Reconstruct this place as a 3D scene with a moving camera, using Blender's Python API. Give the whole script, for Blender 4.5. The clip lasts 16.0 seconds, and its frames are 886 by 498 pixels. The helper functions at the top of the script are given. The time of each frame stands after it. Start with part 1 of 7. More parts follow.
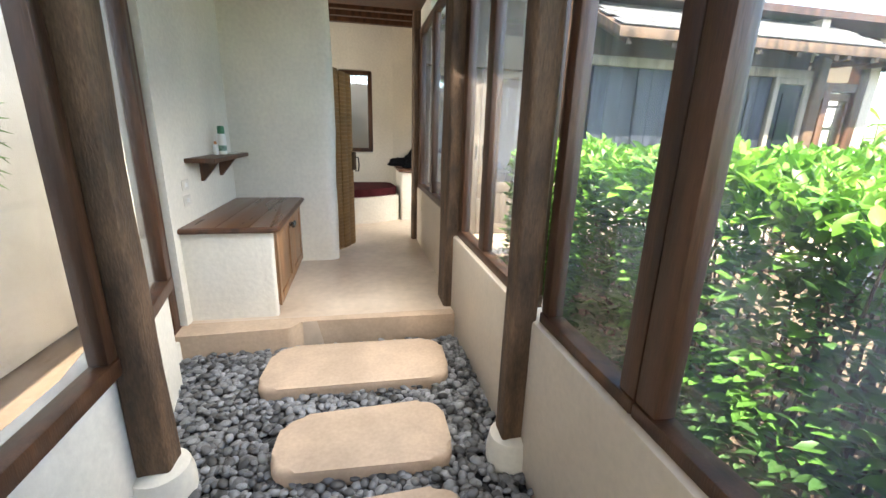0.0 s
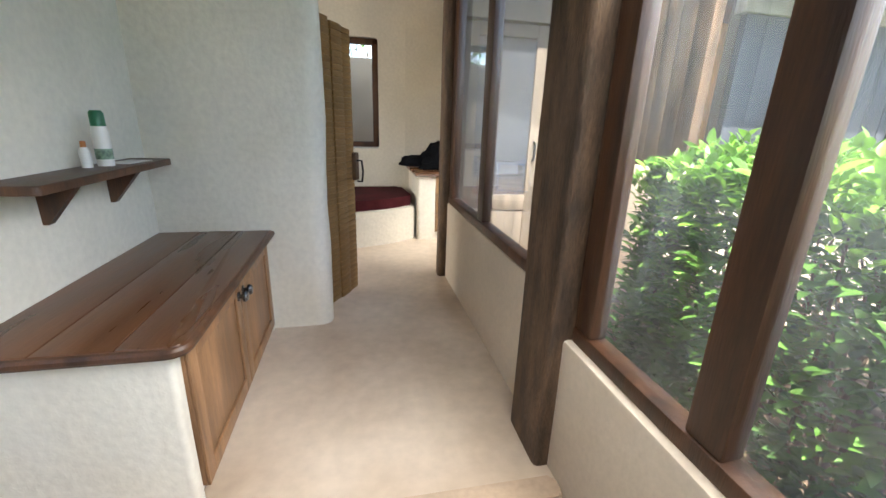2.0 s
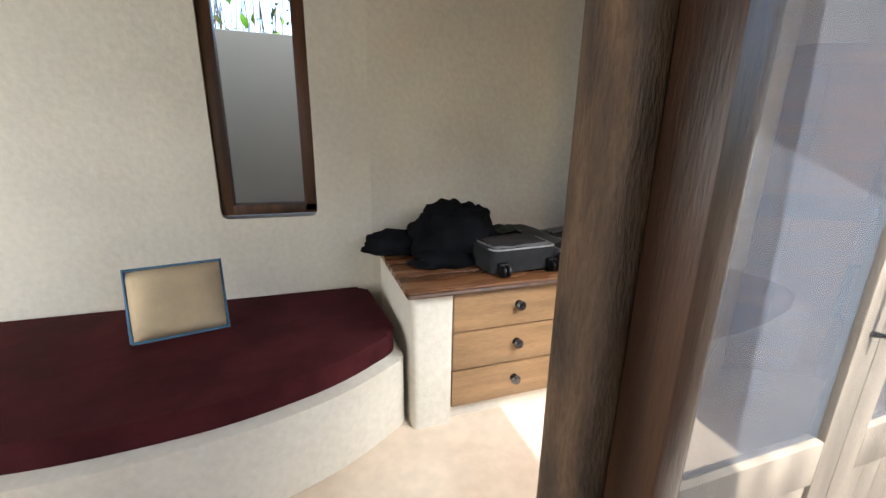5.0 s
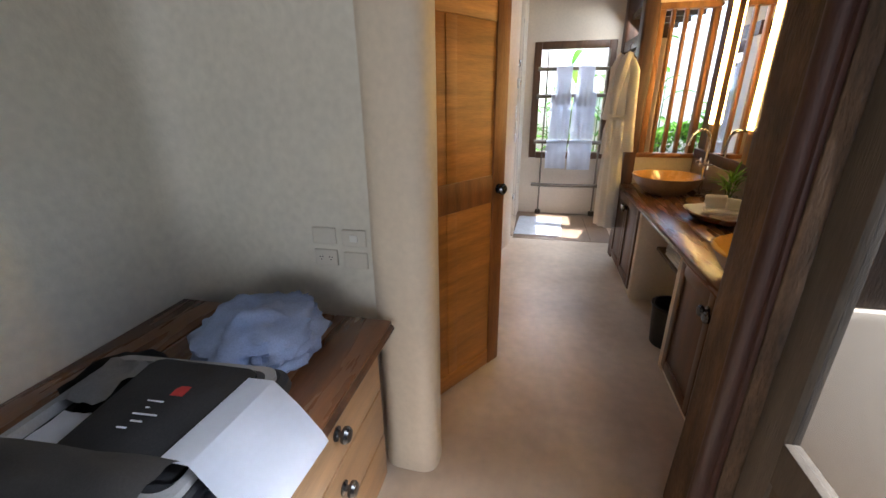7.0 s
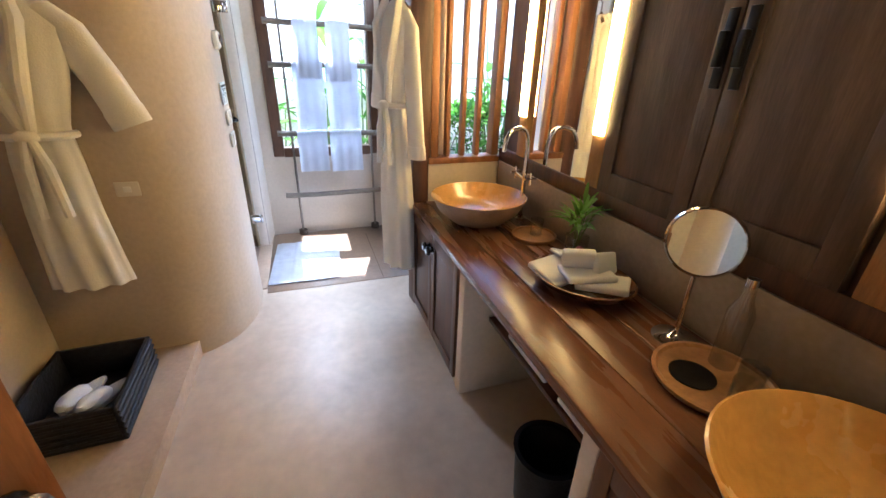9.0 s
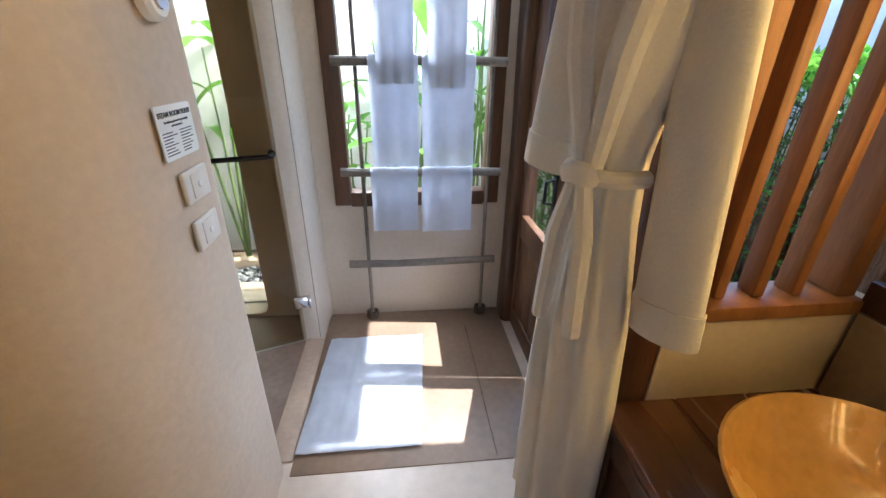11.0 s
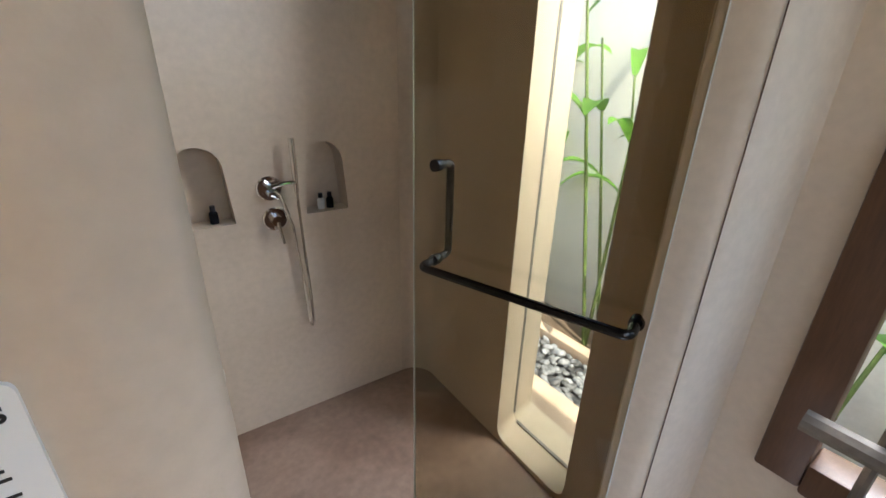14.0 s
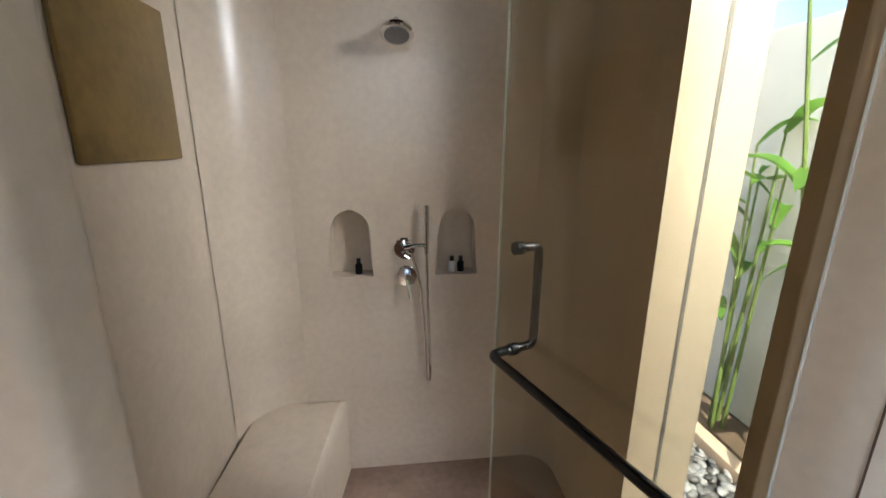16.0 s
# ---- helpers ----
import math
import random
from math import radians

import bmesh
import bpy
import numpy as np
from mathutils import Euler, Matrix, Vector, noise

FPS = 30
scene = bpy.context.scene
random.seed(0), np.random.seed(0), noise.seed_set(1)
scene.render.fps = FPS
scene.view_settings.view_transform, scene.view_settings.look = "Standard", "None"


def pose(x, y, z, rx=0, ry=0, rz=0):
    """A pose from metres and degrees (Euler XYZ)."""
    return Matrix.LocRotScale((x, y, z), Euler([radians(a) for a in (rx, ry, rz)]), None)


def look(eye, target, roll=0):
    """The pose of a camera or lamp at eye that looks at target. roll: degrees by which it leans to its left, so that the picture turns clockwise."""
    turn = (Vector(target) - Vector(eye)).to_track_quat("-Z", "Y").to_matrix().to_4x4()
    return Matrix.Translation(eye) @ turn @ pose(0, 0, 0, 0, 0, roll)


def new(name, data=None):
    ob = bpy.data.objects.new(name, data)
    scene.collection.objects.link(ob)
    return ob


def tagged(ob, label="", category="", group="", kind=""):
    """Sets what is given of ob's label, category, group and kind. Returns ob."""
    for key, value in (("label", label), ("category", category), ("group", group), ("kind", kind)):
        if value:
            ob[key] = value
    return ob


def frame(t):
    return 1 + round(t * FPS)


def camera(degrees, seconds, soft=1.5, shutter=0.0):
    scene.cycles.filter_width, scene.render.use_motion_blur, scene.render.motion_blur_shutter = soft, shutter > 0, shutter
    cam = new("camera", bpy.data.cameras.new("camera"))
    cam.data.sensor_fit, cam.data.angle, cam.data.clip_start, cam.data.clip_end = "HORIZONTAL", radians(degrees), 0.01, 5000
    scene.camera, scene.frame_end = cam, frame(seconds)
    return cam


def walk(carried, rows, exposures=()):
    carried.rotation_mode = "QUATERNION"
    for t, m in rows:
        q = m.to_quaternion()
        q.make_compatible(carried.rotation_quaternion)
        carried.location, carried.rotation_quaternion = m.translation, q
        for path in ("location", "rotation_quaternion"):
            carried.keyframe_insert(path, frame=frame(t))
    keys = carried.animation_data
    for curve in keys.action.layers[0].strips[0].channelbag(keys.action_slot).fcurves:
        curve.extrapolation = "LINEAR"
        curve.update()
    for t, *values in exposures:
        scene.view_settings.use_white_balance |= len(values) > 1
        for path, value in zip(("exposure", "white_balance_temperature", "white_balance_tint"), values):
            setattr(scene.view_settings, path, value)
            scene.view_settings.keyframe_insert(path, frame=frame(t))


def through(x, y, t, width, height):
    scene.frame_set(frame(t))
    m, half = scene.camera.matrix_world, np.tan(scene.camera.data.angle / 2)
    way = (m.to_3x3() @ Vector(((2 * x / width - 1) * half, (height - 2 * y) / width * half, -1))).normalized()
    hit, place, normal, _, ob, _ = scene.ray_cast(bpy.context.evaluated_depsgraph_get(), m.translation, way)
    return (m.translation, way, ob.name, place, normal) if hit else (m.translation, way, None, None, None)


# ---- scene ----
cam = camera(95.4, 16.0)
PATH = [
    (0, (-0.105, 1.051, 1.366), (0.293, 2.933, 0.82), 1.6),
    (0.5, (-0.129, 1.401, 1.385), (0.29, 3.269, 0.809), 2.2),
    (1, (-0.129, 1.897, 1.367), (0.127, 3.807, 0.832), 1.7),
    (1.5, (-0.145, 2.345, 1.364), (0.065, 4.271, 0.865), -0.5),
    (2, (-0.141, 2.811, 1.383), (0.261, 4.676, 0.783), 1.8),
    (2.5, (-0.087, 3.306, 1.42), (0.201, 5.192, 0.821), 2.2),
    (3, (-0.089, 3.867, 1.425), (0.32, 5.728, 0.816), 3.1),
    (3.5, (-0.044, 4.312, 1.468), (0.484, 6.15, 0.883), 1.4),
    (3.7, (-0.043, 4.482, 1.467), (0.46, 6.346, 0.946), 2.2),
    (5.8, (0.302, 6.498, 1.585), (1.241, 8.138, 0.93), -3.0),
    (6, (0.366, 6.659, 1.593), (1.536, 8.11, 0.869), -2.6),
    (6.5, (0.63, 6.907, 1.619), (2.255, 7.798, 0.869), -2.5),
    (7, (1.059, 6.983, 1.623), (2.884, 7.393, 0.914), -0.7),
    (7.5, (1.491, 7.008, 1.623), (3.333, 6.933, 0.849), 0.6),
    (8, (1.914, 6.954, 1.65), (3.627, 6.408, 0.773), 0.2),
    (8.5, (2.304, 6.845, 1.648), (3.959, 6.166, 0.753), -1.9),
    (9, (2.814, 6.776, 1.647), (4.532, 6.18, 0.814), 1.7),
    (9.2, (2.988, 6.771, 1.649), (4.746, 6.192, 0.892), 3.7),
    (11.3, (4.873, 6.645, 1.621), (6.64, 6.596, 0.685), 0.9),
    (11.5, (5.065, 6.672, 1.616), (6.783, 6.716, 0.593), 2.5),
    (12, (5.429, 6.766, 1.539), (7.033, 7.039, 0.375), 6.4),
    (12.5, (5.674, 6.831, 1.515), (7.134, 7.481, 0.313), 5.0),
    (13, (5.81, 6.871, 1.548), (7.113, 7.924, 0.456), 2.1),
    (13.5, (5.842, 6.891, 1.652), (7.012, 8.228, 0.735), 1.1),
    (14, (5.852, 6.895, 1.685), (6.908, 8.4, 0.946), 1.5),
    (14.5, (5.901, 6.902, 1.754), (6.814, 8.518, 1.008), -1.6),
    (15, (5.984, 6.906, 1.708), (6.684, 8.646, 1.013), -1.1),
    (15.5, (6.093, 6.88, 1.705), (6.516, 8.731, 1.077), -0.5),
    (16, (6.186, 6.858, 1.742), (6.407, 8.781, 1.238), 0.3),
]
walk(cam, [(t, look(eye, target, roll)) for t, eye, target, roll in PATH],
     exposures=[(0, 2.9, 6800, 10), (1, 2.7, 6700, 10), (2, 2.8, 6700, 10), (3, 2.95, 7000, 12), (3.6, 2.4, 7000, 11), (6, 2.85, 5650, 10), (7.5, 2.7, 5600, 10), (8.3, 3.05, 5300, 10), (9.2, 3.3, 4800, 10), (11.4, 2.4, 5400, 10), (12.5, 2.4, 5600, 11), (13.5, 2.3, 5700, 11), (14.5, 2.3, 5800, 11), (15.5, 2.05, 6100, 11), (16, 2.25, 5900, 11)])

# ---- world, sun, exposure ----
world = bpy.data.worlds.new("world")
scene.world = world
world.use_nodes = True
wn = world.node_tree
sky = wn.nodes.new("ShaderNodeTexSky")
sky.sky_type, sky.sun_disc = "NISHITA", False
sky.sun_elevation, sky.sun_rotation = radians(57), radians(186)
wn.links.new(sky.outputs[0], wn.nodes["Background"].inputs[0])
wn.nodes["Background"].inputs[1].default_value = 0.15
sun = new("sun", bpy.data.lights.new("sun", "SUN"))
sun.data.energy, sun.data.angle, sun.data.color = 4.0, radians(0.6), (1.0, 0.95, 0.87)
sun.matrix_world = look((2.43, -10 * math.cos(radians(57)), 10 * math.sin(radians(57))), (3, 0, 0))


def fill_lamp(name, loc, target, w, h, watts, color=(1.0, 0.98, 0.94), spread=180):
    """Added area lamp that stands in for sky light; a smaller spread keeps it on the floor."""
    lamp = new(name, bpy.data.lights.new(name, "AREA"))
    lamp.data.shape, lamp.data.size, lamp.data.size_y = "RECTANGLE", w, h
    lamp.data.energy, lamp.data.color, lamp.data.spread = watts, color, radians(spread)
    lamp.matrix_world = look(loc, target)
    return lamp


# Fill lamp behind the start point; the wall at its back has no opening.
fill_lamp("fill_entry", (-0.2, -0.76, 1.25), (-0.2, 2.0, 0.2), 1.3, 2.0, 7)
# Next three sit just inside real openings, added to brighten the floors.
fill_lamp("sky_corridor", (0.585, 3.45, 1.75), (-0.35, 3.6, 0.0), 1.5, 1.2, 5.0, spread=110)
fill_lamp("sky_court_door", (1.44, 6.36, 1.42), (1.0, 7.2, 0.0), 1.2, 1.2, 3.5, spread=85)
fill_lamp("sky_garden_door", (6.15, 6.03, 1.4), (5.7, 6.9, 0.0), 1.0, 1.1, 1.2, spread=110)
# Added to lift the room walls; stands before a solid, unseen west wall.
fill_lamp("fill_room", (-3.1, 7.0, 1.35), (0.0, 7.6, 1.3), 2.2, 1.7, 14)
# Added lamp in a made-up gap over the garden door, out of view.
fill_lamp("fill_over_door", (6.20, 5.92, 2.44), (6.0, 7.4, 1.0), 1.3, 0.42, 2.2)
# Unseen lamp hung above the garden, added to brighten the shower through its slot.
fill_lamp("fill_shower", (8.0, 7.1, 2.8), (6.3, 8.7, 0.4), 0.9, 0.6, 38)


# ---- mesh helpers ----
def bm_new():
    return bmesh.new()


def put(bm, verts, faces, m=None):
    vs = [bm.verts.new((m @ Vector(v)) if m else v) for v in verts]
    for f in faces:
        try:
            bm.faces.new([vs[i] for i in f])
        except ValueError:
            pass
    return vs


def box(bm, x0, x1, y0, y1, z0, z1, bevel=0.0, m=None, seg=2):
    t = bmesh.new()
    put(t, [(x, y, z) for x in (x0, x1) for y in (y0, y1) for z in (z0, z1)],
        [(0, 1, 3, 2), (4, 6, 7, 5), (0, 4, 5, 1), (2, 3, 7, 6), (0, 2, 6, 4), (1, 5, 7, 3)])
    if bevel:
        bmesh.ops.bevel(t, geom=t.edges[:], offset=bevel, segments=seg, profile=0.5, affect="EDGES")
    return join(bm, t, m)


def join(bm, t, m=None):
    if m:
        bmesh.ops.transform(t, matrix=m, verts=t.verts)
    me = bpy.data.meshes.new("tmp")
    t.to_mesh(me)
    t.free()
    bm.from_mesh(me)
    bpy.data.meshes.remove(me)
    return bm


def fillet(pts, radius, n=6):
    """Round the corners of a closed polygon; radius: one number, or one per corner."""
    out = []
    k = len(pts)
    for i in range(k):
        r = radius[i] if isinstance(radius, (list, tuple)) else radius
        p, a, b = Vector(pts[i]), Vector(pts[i - 1]), Vector(pts[(i + 1) % k])
        u, v = (a - p), (b - p)
        r = min(r, u.length * 0.45, v.length * 0.45)
        if r < 1e-4:
            out.append(tuple(p))
            continue
        s, e = p + u.normalized() * r, p + v.normalized() * r
        for j in range(n + 1):
            f = j / n
            out.append(tuple(s * (1 - f) ** 2 + p * 2 * f * (1 - f) + e * f * f))
    return out


def prism(bm, pts, z0, z1, bevel=0.0, m=None, steps=1, wobble=0.0):
    """An upright prism on a plan polygon; steps and wobble give hand-formed plaster faces."""
    t = bmesh.new()
    rings = []
    for s in range(steps + 1):
        z = z0 + (z1 - z0) * s / steps
        ring = []
        for p in pts:
            d = noise.noise(Vector((p[0] * 2.1, p[1] * 2.1, z * 1.6))) * wobble
            ring.append(t.verts.new((p[0] + d, p[1] + d * 0.7, z)))
        rings.append(ring)
    n = len(pts)
    for a, b in zip(rings, rings[1:]):
        for i in range(n):
            t.faces.new((a[i], a[(i + 1) % n], b[(i + 1) % n], b[i]))
    top = t.faces.new(rings[-1])
    t.faces.new(rings[0][::-1])
    if bevel:
        bmesh.ops.bevel(t, geom=list(top.edges), offset=bevel, segments=3, profile=0.5, affect="EDGES")
    bmesh.ops.recalc_face_normals(t, faces=t.faces)
    return join(bm, t, m)


def tube(bm, pts, r, seg=10, cap=True):
    """A round bar along points; r: one radius or one per point."""
    pts = [Vector(p) for p in pts]
    rs = r if isinstance(r, (list, tuple)) else [r] * len(pts)
    rings = []
    up = None
    for i, p in enumerate(pts):
        d = (pts[min(i + 1, len(pts) - 1)] - pts[max(i - 1, 0)]).normalized()
        if up is None:
            up = d.orthogonal().normalized()
        up = (up - d * up.dot(d)).normalized()
        side = d.cross(up)
        rings.append([bm.verts.new(p + (up * math.cos(a) + side * math.sin(a)) * rs[i])
                      for a in (2 * math.pi * k / seg for k in range(seg))])
    for a, b in zip(rings, rings[1:]):
        for k in range(seg):
            bm.faces.new((a[k], a[(k + 1) % seg], b[(k + 1) % seg], b[k]))
    if cap:
        bm.faces.new(rings[0][::-1])
        bm.faces.new(rings[-1])
    return bm


def arc(p0, p1, p2, n=6):
    p0, p1, p2 = Vector(p0), Vector(p1), Vector(p2)
    return [p0 * (1 - f) ** 2 + p1 * 2 * f * (1 - f) + p2 * f * f for f in (i / n for i in range(n + 1))]


def lathe(bm, profile, seg=28, sx=1.0, sy=1.0, m=None):
    """Turned body from (radius, z) pairs; a radius of 0 closes it."""
    rings = []
    for r, z in profile:
        if r <= 1e-5:
            v = Vector((0, 0, z))
            rings.append([bm.verts.new(m @ v if m else v)])
        else:
            ring = []
            for k in range(seg):
                a = 2 * math.pi * k / seg
                v = Vector((r * math.cos(a) * sx, r * math.sin(a) * sy, z))
                ring.append(bm.verts.new(m @ v if m else v))
            rings.append(ring)
    for a, b in zip(rings, rings[1:]):
        if len(a) == 1 and len(b) == 1:
            continue
        for k in range(seg):
            q = (k + 1) % seg
            if len(a) == 1:
                bm.faces.new((a[0], b[q], b[k]))
            elif len(b) == 1:
                bm.faces.new((a[k], a[q], b[0]))
            else:
                bm.faces.new((a[k], a[q], b[q], b[k]))
    return bm


def holed(bm, outline, holes, depth, through=True, m=None, splay=None):
    """A slab in the XZ plane (front at y=0, back at y=depth) with holes; holes not through are niches 0.7 deep of it."""
    t = bmesh.new()

    def loop(pts, y):
        vs = [t.verts.new((p[0], y, p[1])) for p in pts]
        return vs, [t.edges.new((vs[i], vs[(i + 1) % len(vs)])) for i in range(len(vs))]

    def band(a, b):
        for i in range(len(a)):
            t.faces.new((a[i], a[(i + 1) % len(a)], b[(i + 1) % len(b)], b[i]))

    fo, fe = loop(outline, 0)
    bo, be = loop(outline, depth)
    front, back = fe[:], be[:]
    for k, h in enumerate(holes):
        a, e = loop(h, 0)
        front += e
        if through:
            b, e2 = loop(splay[k] if splay else h, depth)
            back += e2
            band(a, b)
        else:
            b, e2 = loop(h, depth * 0.7)
            band(a, b)
            t.faces.new(b)
    band(fo, bo)
    bmesh.ops.triangle_fill(t, use_beauty=True, edges=front)
    bmesh.ops.triangle_fill(t, use_beauty=True, edges=back)
    bmesh.ops.recalc_face_normals(t, faces=t.faces)
    return join(bm, t, m)


def finish(name, bm, material, smooth=35):
    me = bpy.data.meshes.new(name)
    bmesh.ops.recalc_face_normals(bm, faces=bm.faces)
    bm.to_mesh(me)
    bm.free()
    if smooth:
        me.polygons.foreach_set("use_smooth", [True] * len(me.polygons))
        me.set_sharp_from_angle(angle=radians(smooth))
    for mt in material if isinstance(material, (list, tuple)) else [material]:
        me.materials.append(mt)
    return me


def part(name, bm, material, parent, label="", loc=(0, 0, 0), rz=0.0, smooth=35):
    ob = new(name, bm if isinstance(bm, bpy.types.Mesh) else finish(name, bm, material, smooth))
    ob.parent = parent
    ob.location, ob.rotation_euler = loc, (0, 0, radians(rz))
    if label:
        tagged(ob, label)
    return ob


def thing(name, label, category, loc=(0, 0, 0), rz=0.0, group="", kind=""):
    ob = new(name)
    ob.empty_display_size = 0.1
    ob.location, ob.rotation_euler = loc, (0, 0, radians(rz))
    return tagged(ob, label, category, group, kind)


def solid(name, bm, material, label="", category="", kind="", loc=(0, 0, 0), rz=0.0, group="", smooth=35):
    ob = new(name, finish(name, bm, material, smooth))
    ob.location, ob.rotation_euler = loc, (0, 0, radians(rz))
    return tagged(ob, label, category, group, kind)


# ---- materials ----
def mat(name, color, rough=0.6, metal=0.0, vary=0.12, scale=6.0, fine=60.0, bump=0.15, dist=0.004, stretch=(1, 1, 1),
        color2=None, coat=0.0, spread=(0.35, 0.7), random_tint=0.0, rough_vary=0.1, sheen=0.0, transmit=0.0, spec=0.5):
    """A surface with colour that wanders at a large and a fine scale, with matching relief."""
    mt = bpy.data.materials.new(name)
    mt.use_nodes = True
    nt = mt.node_tree
    bs = nt.nodes["Principled BSDF"]
    tc = nt.nodes.new("ShaderNodeTexCoord")
    mp = nt.nodes.new("ShaderNodeMapping")
    mp.inputs["Scale"].default_value = stretch
    nt.links.new(tc.outputs["Object"], mp.inputs[0])
    n1, n2 = nt.nodes.new("ShaderNodeTexNoise"), nt.nodes.new("ShaderNodeTexNoise")
    for nd, sc, de in ((n1, scale, 4.0), (n2, fine, 3.0)):
        nd.inputs["Scale"].default_value, nd.inputs["Detail"].default_value = sc, de
        nt.links.new(mp.outputs[0], nd.inputs["Vector"])
    c2 = color2 or tuple(c * (1 - 2.2 * vary) for c in color)
    ramp = nt.nodes.new("ShaderNodeValToRGB")
    ramp.color_ramp.elements[0].position, ramp.color_ramp.elements[1].position = spread
    ramp.color_ramp.elements[0].color, ramp.color_ramp.elements[1].color = (*c2, 1), (*color, 1)
    nt.links.new(n1.outputs[0], ramp.inputs[0])
    mix = nt.nodes.new("ShaderNodeMix")
    mix.data_type, mix.blend_type = "RGBA", "MULTIPLY"
    mix.inputs[0].default_value = 1.0
    fr = nt.nodes.new("ShaderNodeMapRange")
    fr.inputs[1].default_value, fr.inputs[2].default_value = 0.25, 0.75
    fr.inputs[3].default_value, fr.inputs[4].default_value = 1 - vary, 1 + vary * 0.4
    nt.links.new(n2.outputs[0], fr.inputs[0])
    nt.links.new(ramp.outputs[0], mix.inputs[6])
    nt.links.new(fr.outputs[0], mix.inputs[7])
    out = mix.outputs[2]
    if random_tint:
        oi = nt.nodes.new("ShaderNodeObjectInfo")
        ge = nt.nodes.new("ShaderNodeNewGeometry")
        ad = nt.nodes.new("ShaderNodeMath")
        ad.operation = "ADD"
        nt.links.new(oi.outputs["Random"], ad.inputs[0])
        nt.links.new(ge.outputs["Random Per Island"], ad.inputs[1])
        fx = nt.nodes.new("ShaderNodeMath")
        fx.operation = "FRACT"
        nt.links.new(ad.outputs[0], fx.inputs[0])
        mr = nt.nodes.new("ShaderNodeMapRange")
        mr.inputs[3].default_value, mr.inputs[4].default_value = 1 - random_tint, 1 + random_tint
        nt.links.new(fx.outputs[0], mr.inputs[0])
        m2 = nt.nodes.new("ShaderNodeMix")
        m2.data_type, m2.blend_type = "RGBA", "MULTIPLY"
        m2.inputs[0].default_value = 1.0
        nt.links.new(out, m2.inputs[6])
        nt.links.new(mr.outputs[0], m2.inputs[7])
        out = m2.outputs[2]
    nt.links.new(out, bs.inputs["Base Color"])
    rr = nt.nodes.new("ShaderNodeMapRange")
    rr.inputs[3].default_value, rr.inputs[4].default_value = max(0.02, rough - rough_vary), min(1, rough + rough_vary)
    nt.links.new(n1.outputs[0], rr.inputs[0])
    nt.links.new(rr.outputs[0], bs.inputs["Roughness"])
    bs.inputs["Metallic"].default_value = metal
    bs.inputs["Specular IOR Level"].default_value = spec
    bs.inputs["Coat Weight"].default_value = coat
    bs.inputs["Sheen Weight"].default_value = sheen
    bs.inputs["Transmission Weight"].default_value = transmit
    if bump:
        add = nt.nodes.new("ShaderNodeMath")
        add.operation = "MULTIPLY_ADD"
        add.inputs[1].default_value = 2.0
        nt.links.new(n1.outputs[0], add.inputs[0])
        nt.links.new(n2.outputs[0], add.inputs[2])
        bp = nt.nodes.new("ShaderNodeBump")
        bp.inputs["Strength"].default_value, bp.inputs["Distance"].default_value = bump, dist
        nt.links.new(add.outputs[0], bp.inputs["Height"])
        nt.links.new(bp.outputs[0], bs.inputs["Normal"])
    return mt


def glass_mat(name, tint=(1, 1, 1), rough=0.0, gloss=0.045, dust=0.0):
    mt = bpy.data.materials.new(name)
    mt.use_nodes = True
    nt = mt.node_tree
    out = nt.nodes["Material Output"]
    tr = nt.nodes.new("ShaderNodeBsdfTransparent")
    gl = nt.nodes.new("ShaderNodeBsdfGlossy")
    mx = nt.nodes.new("ShaderNodeMixShader")
    lw = nt.nodes.new("ShaderNodeLayerWeight")
    pw = nt.nodes.new("ShaderNodeMath")
    pw.operation, pw.inputs[1].default_value = "POWER", 4.0
    fr = nt.nodes.new("ShaderNodeMath")
    fr.operation, fr.inputs[1].default_value, fr.inputs[2].default_value = "MULTIPLY_ADD", 0.5, gloss
    nt.links.new(lw.outputs["Facing"], pw.inputs[0])
    nt.links.new(pw.outputs[0], fr.inputs[0])
    tr.inputs[0].default_value = (*tint, 1)
    gl.inputs["Roughness"].default_value = rough
    nt.links.new(fr.outputs[0], mx.inputs[0])
    nt.links.new(tr.outputs[0], mx.inputs[1])
    nt.links.new(gl.outputs[0], mx.inputs[2])
    nt.links.new(mx.outputs[0], out.inputs[0])
    if dust:
        # smears of dried rain and dust that catch the light
        tc = nt.nodes.new("ShaderNodeTexCoord")
        mp = nt.nodes.new("ShaderNodeMapping")
        mp.inputs["Scale"].default_value = (3.0, 3.0, 0.9)
        no = nt.nodes.new("ShaderNodeTexNoise")
        no.inputs["Scale"].default_value, no.inputs["Detail"].default_value = 2.2, 5.0
        mr = nt.nodes.new("ShaderNodeMapRange")
        mr.inputs[1].default_value, mr.inputs[2].default_value = 0.35, 0.75
        mr.inputs[3].default_value, mr.inputs[4].default_value = dust * 0.25, dust * 1.6
        df = nt.nodes.new("ShaderNodeBsdfTranslucent")
        df.inputs[0].default_value = (0.85, 0.86, 0.84, 1)
        m2 = nt.nodes.new("ShaderNodeMixShader")
        nt.links.new(tc.outputs["Object"], mp.inputs[0])
        nt.links.new(mp.outputs[0], no.inputs["Vector"])
        nt.links.new(no.outputs[0], mr.inputs[0])
        nt.links.new(mr.outputs[0], m2.inputs[0])
        nt.links.new(mx.outputs[0], m2.inputs[1])
        nt.links.new(df.outputs[0], m2.inputs[2])
        nt.links.new(m2.outputs[0], out.inputs[0])
    return mt


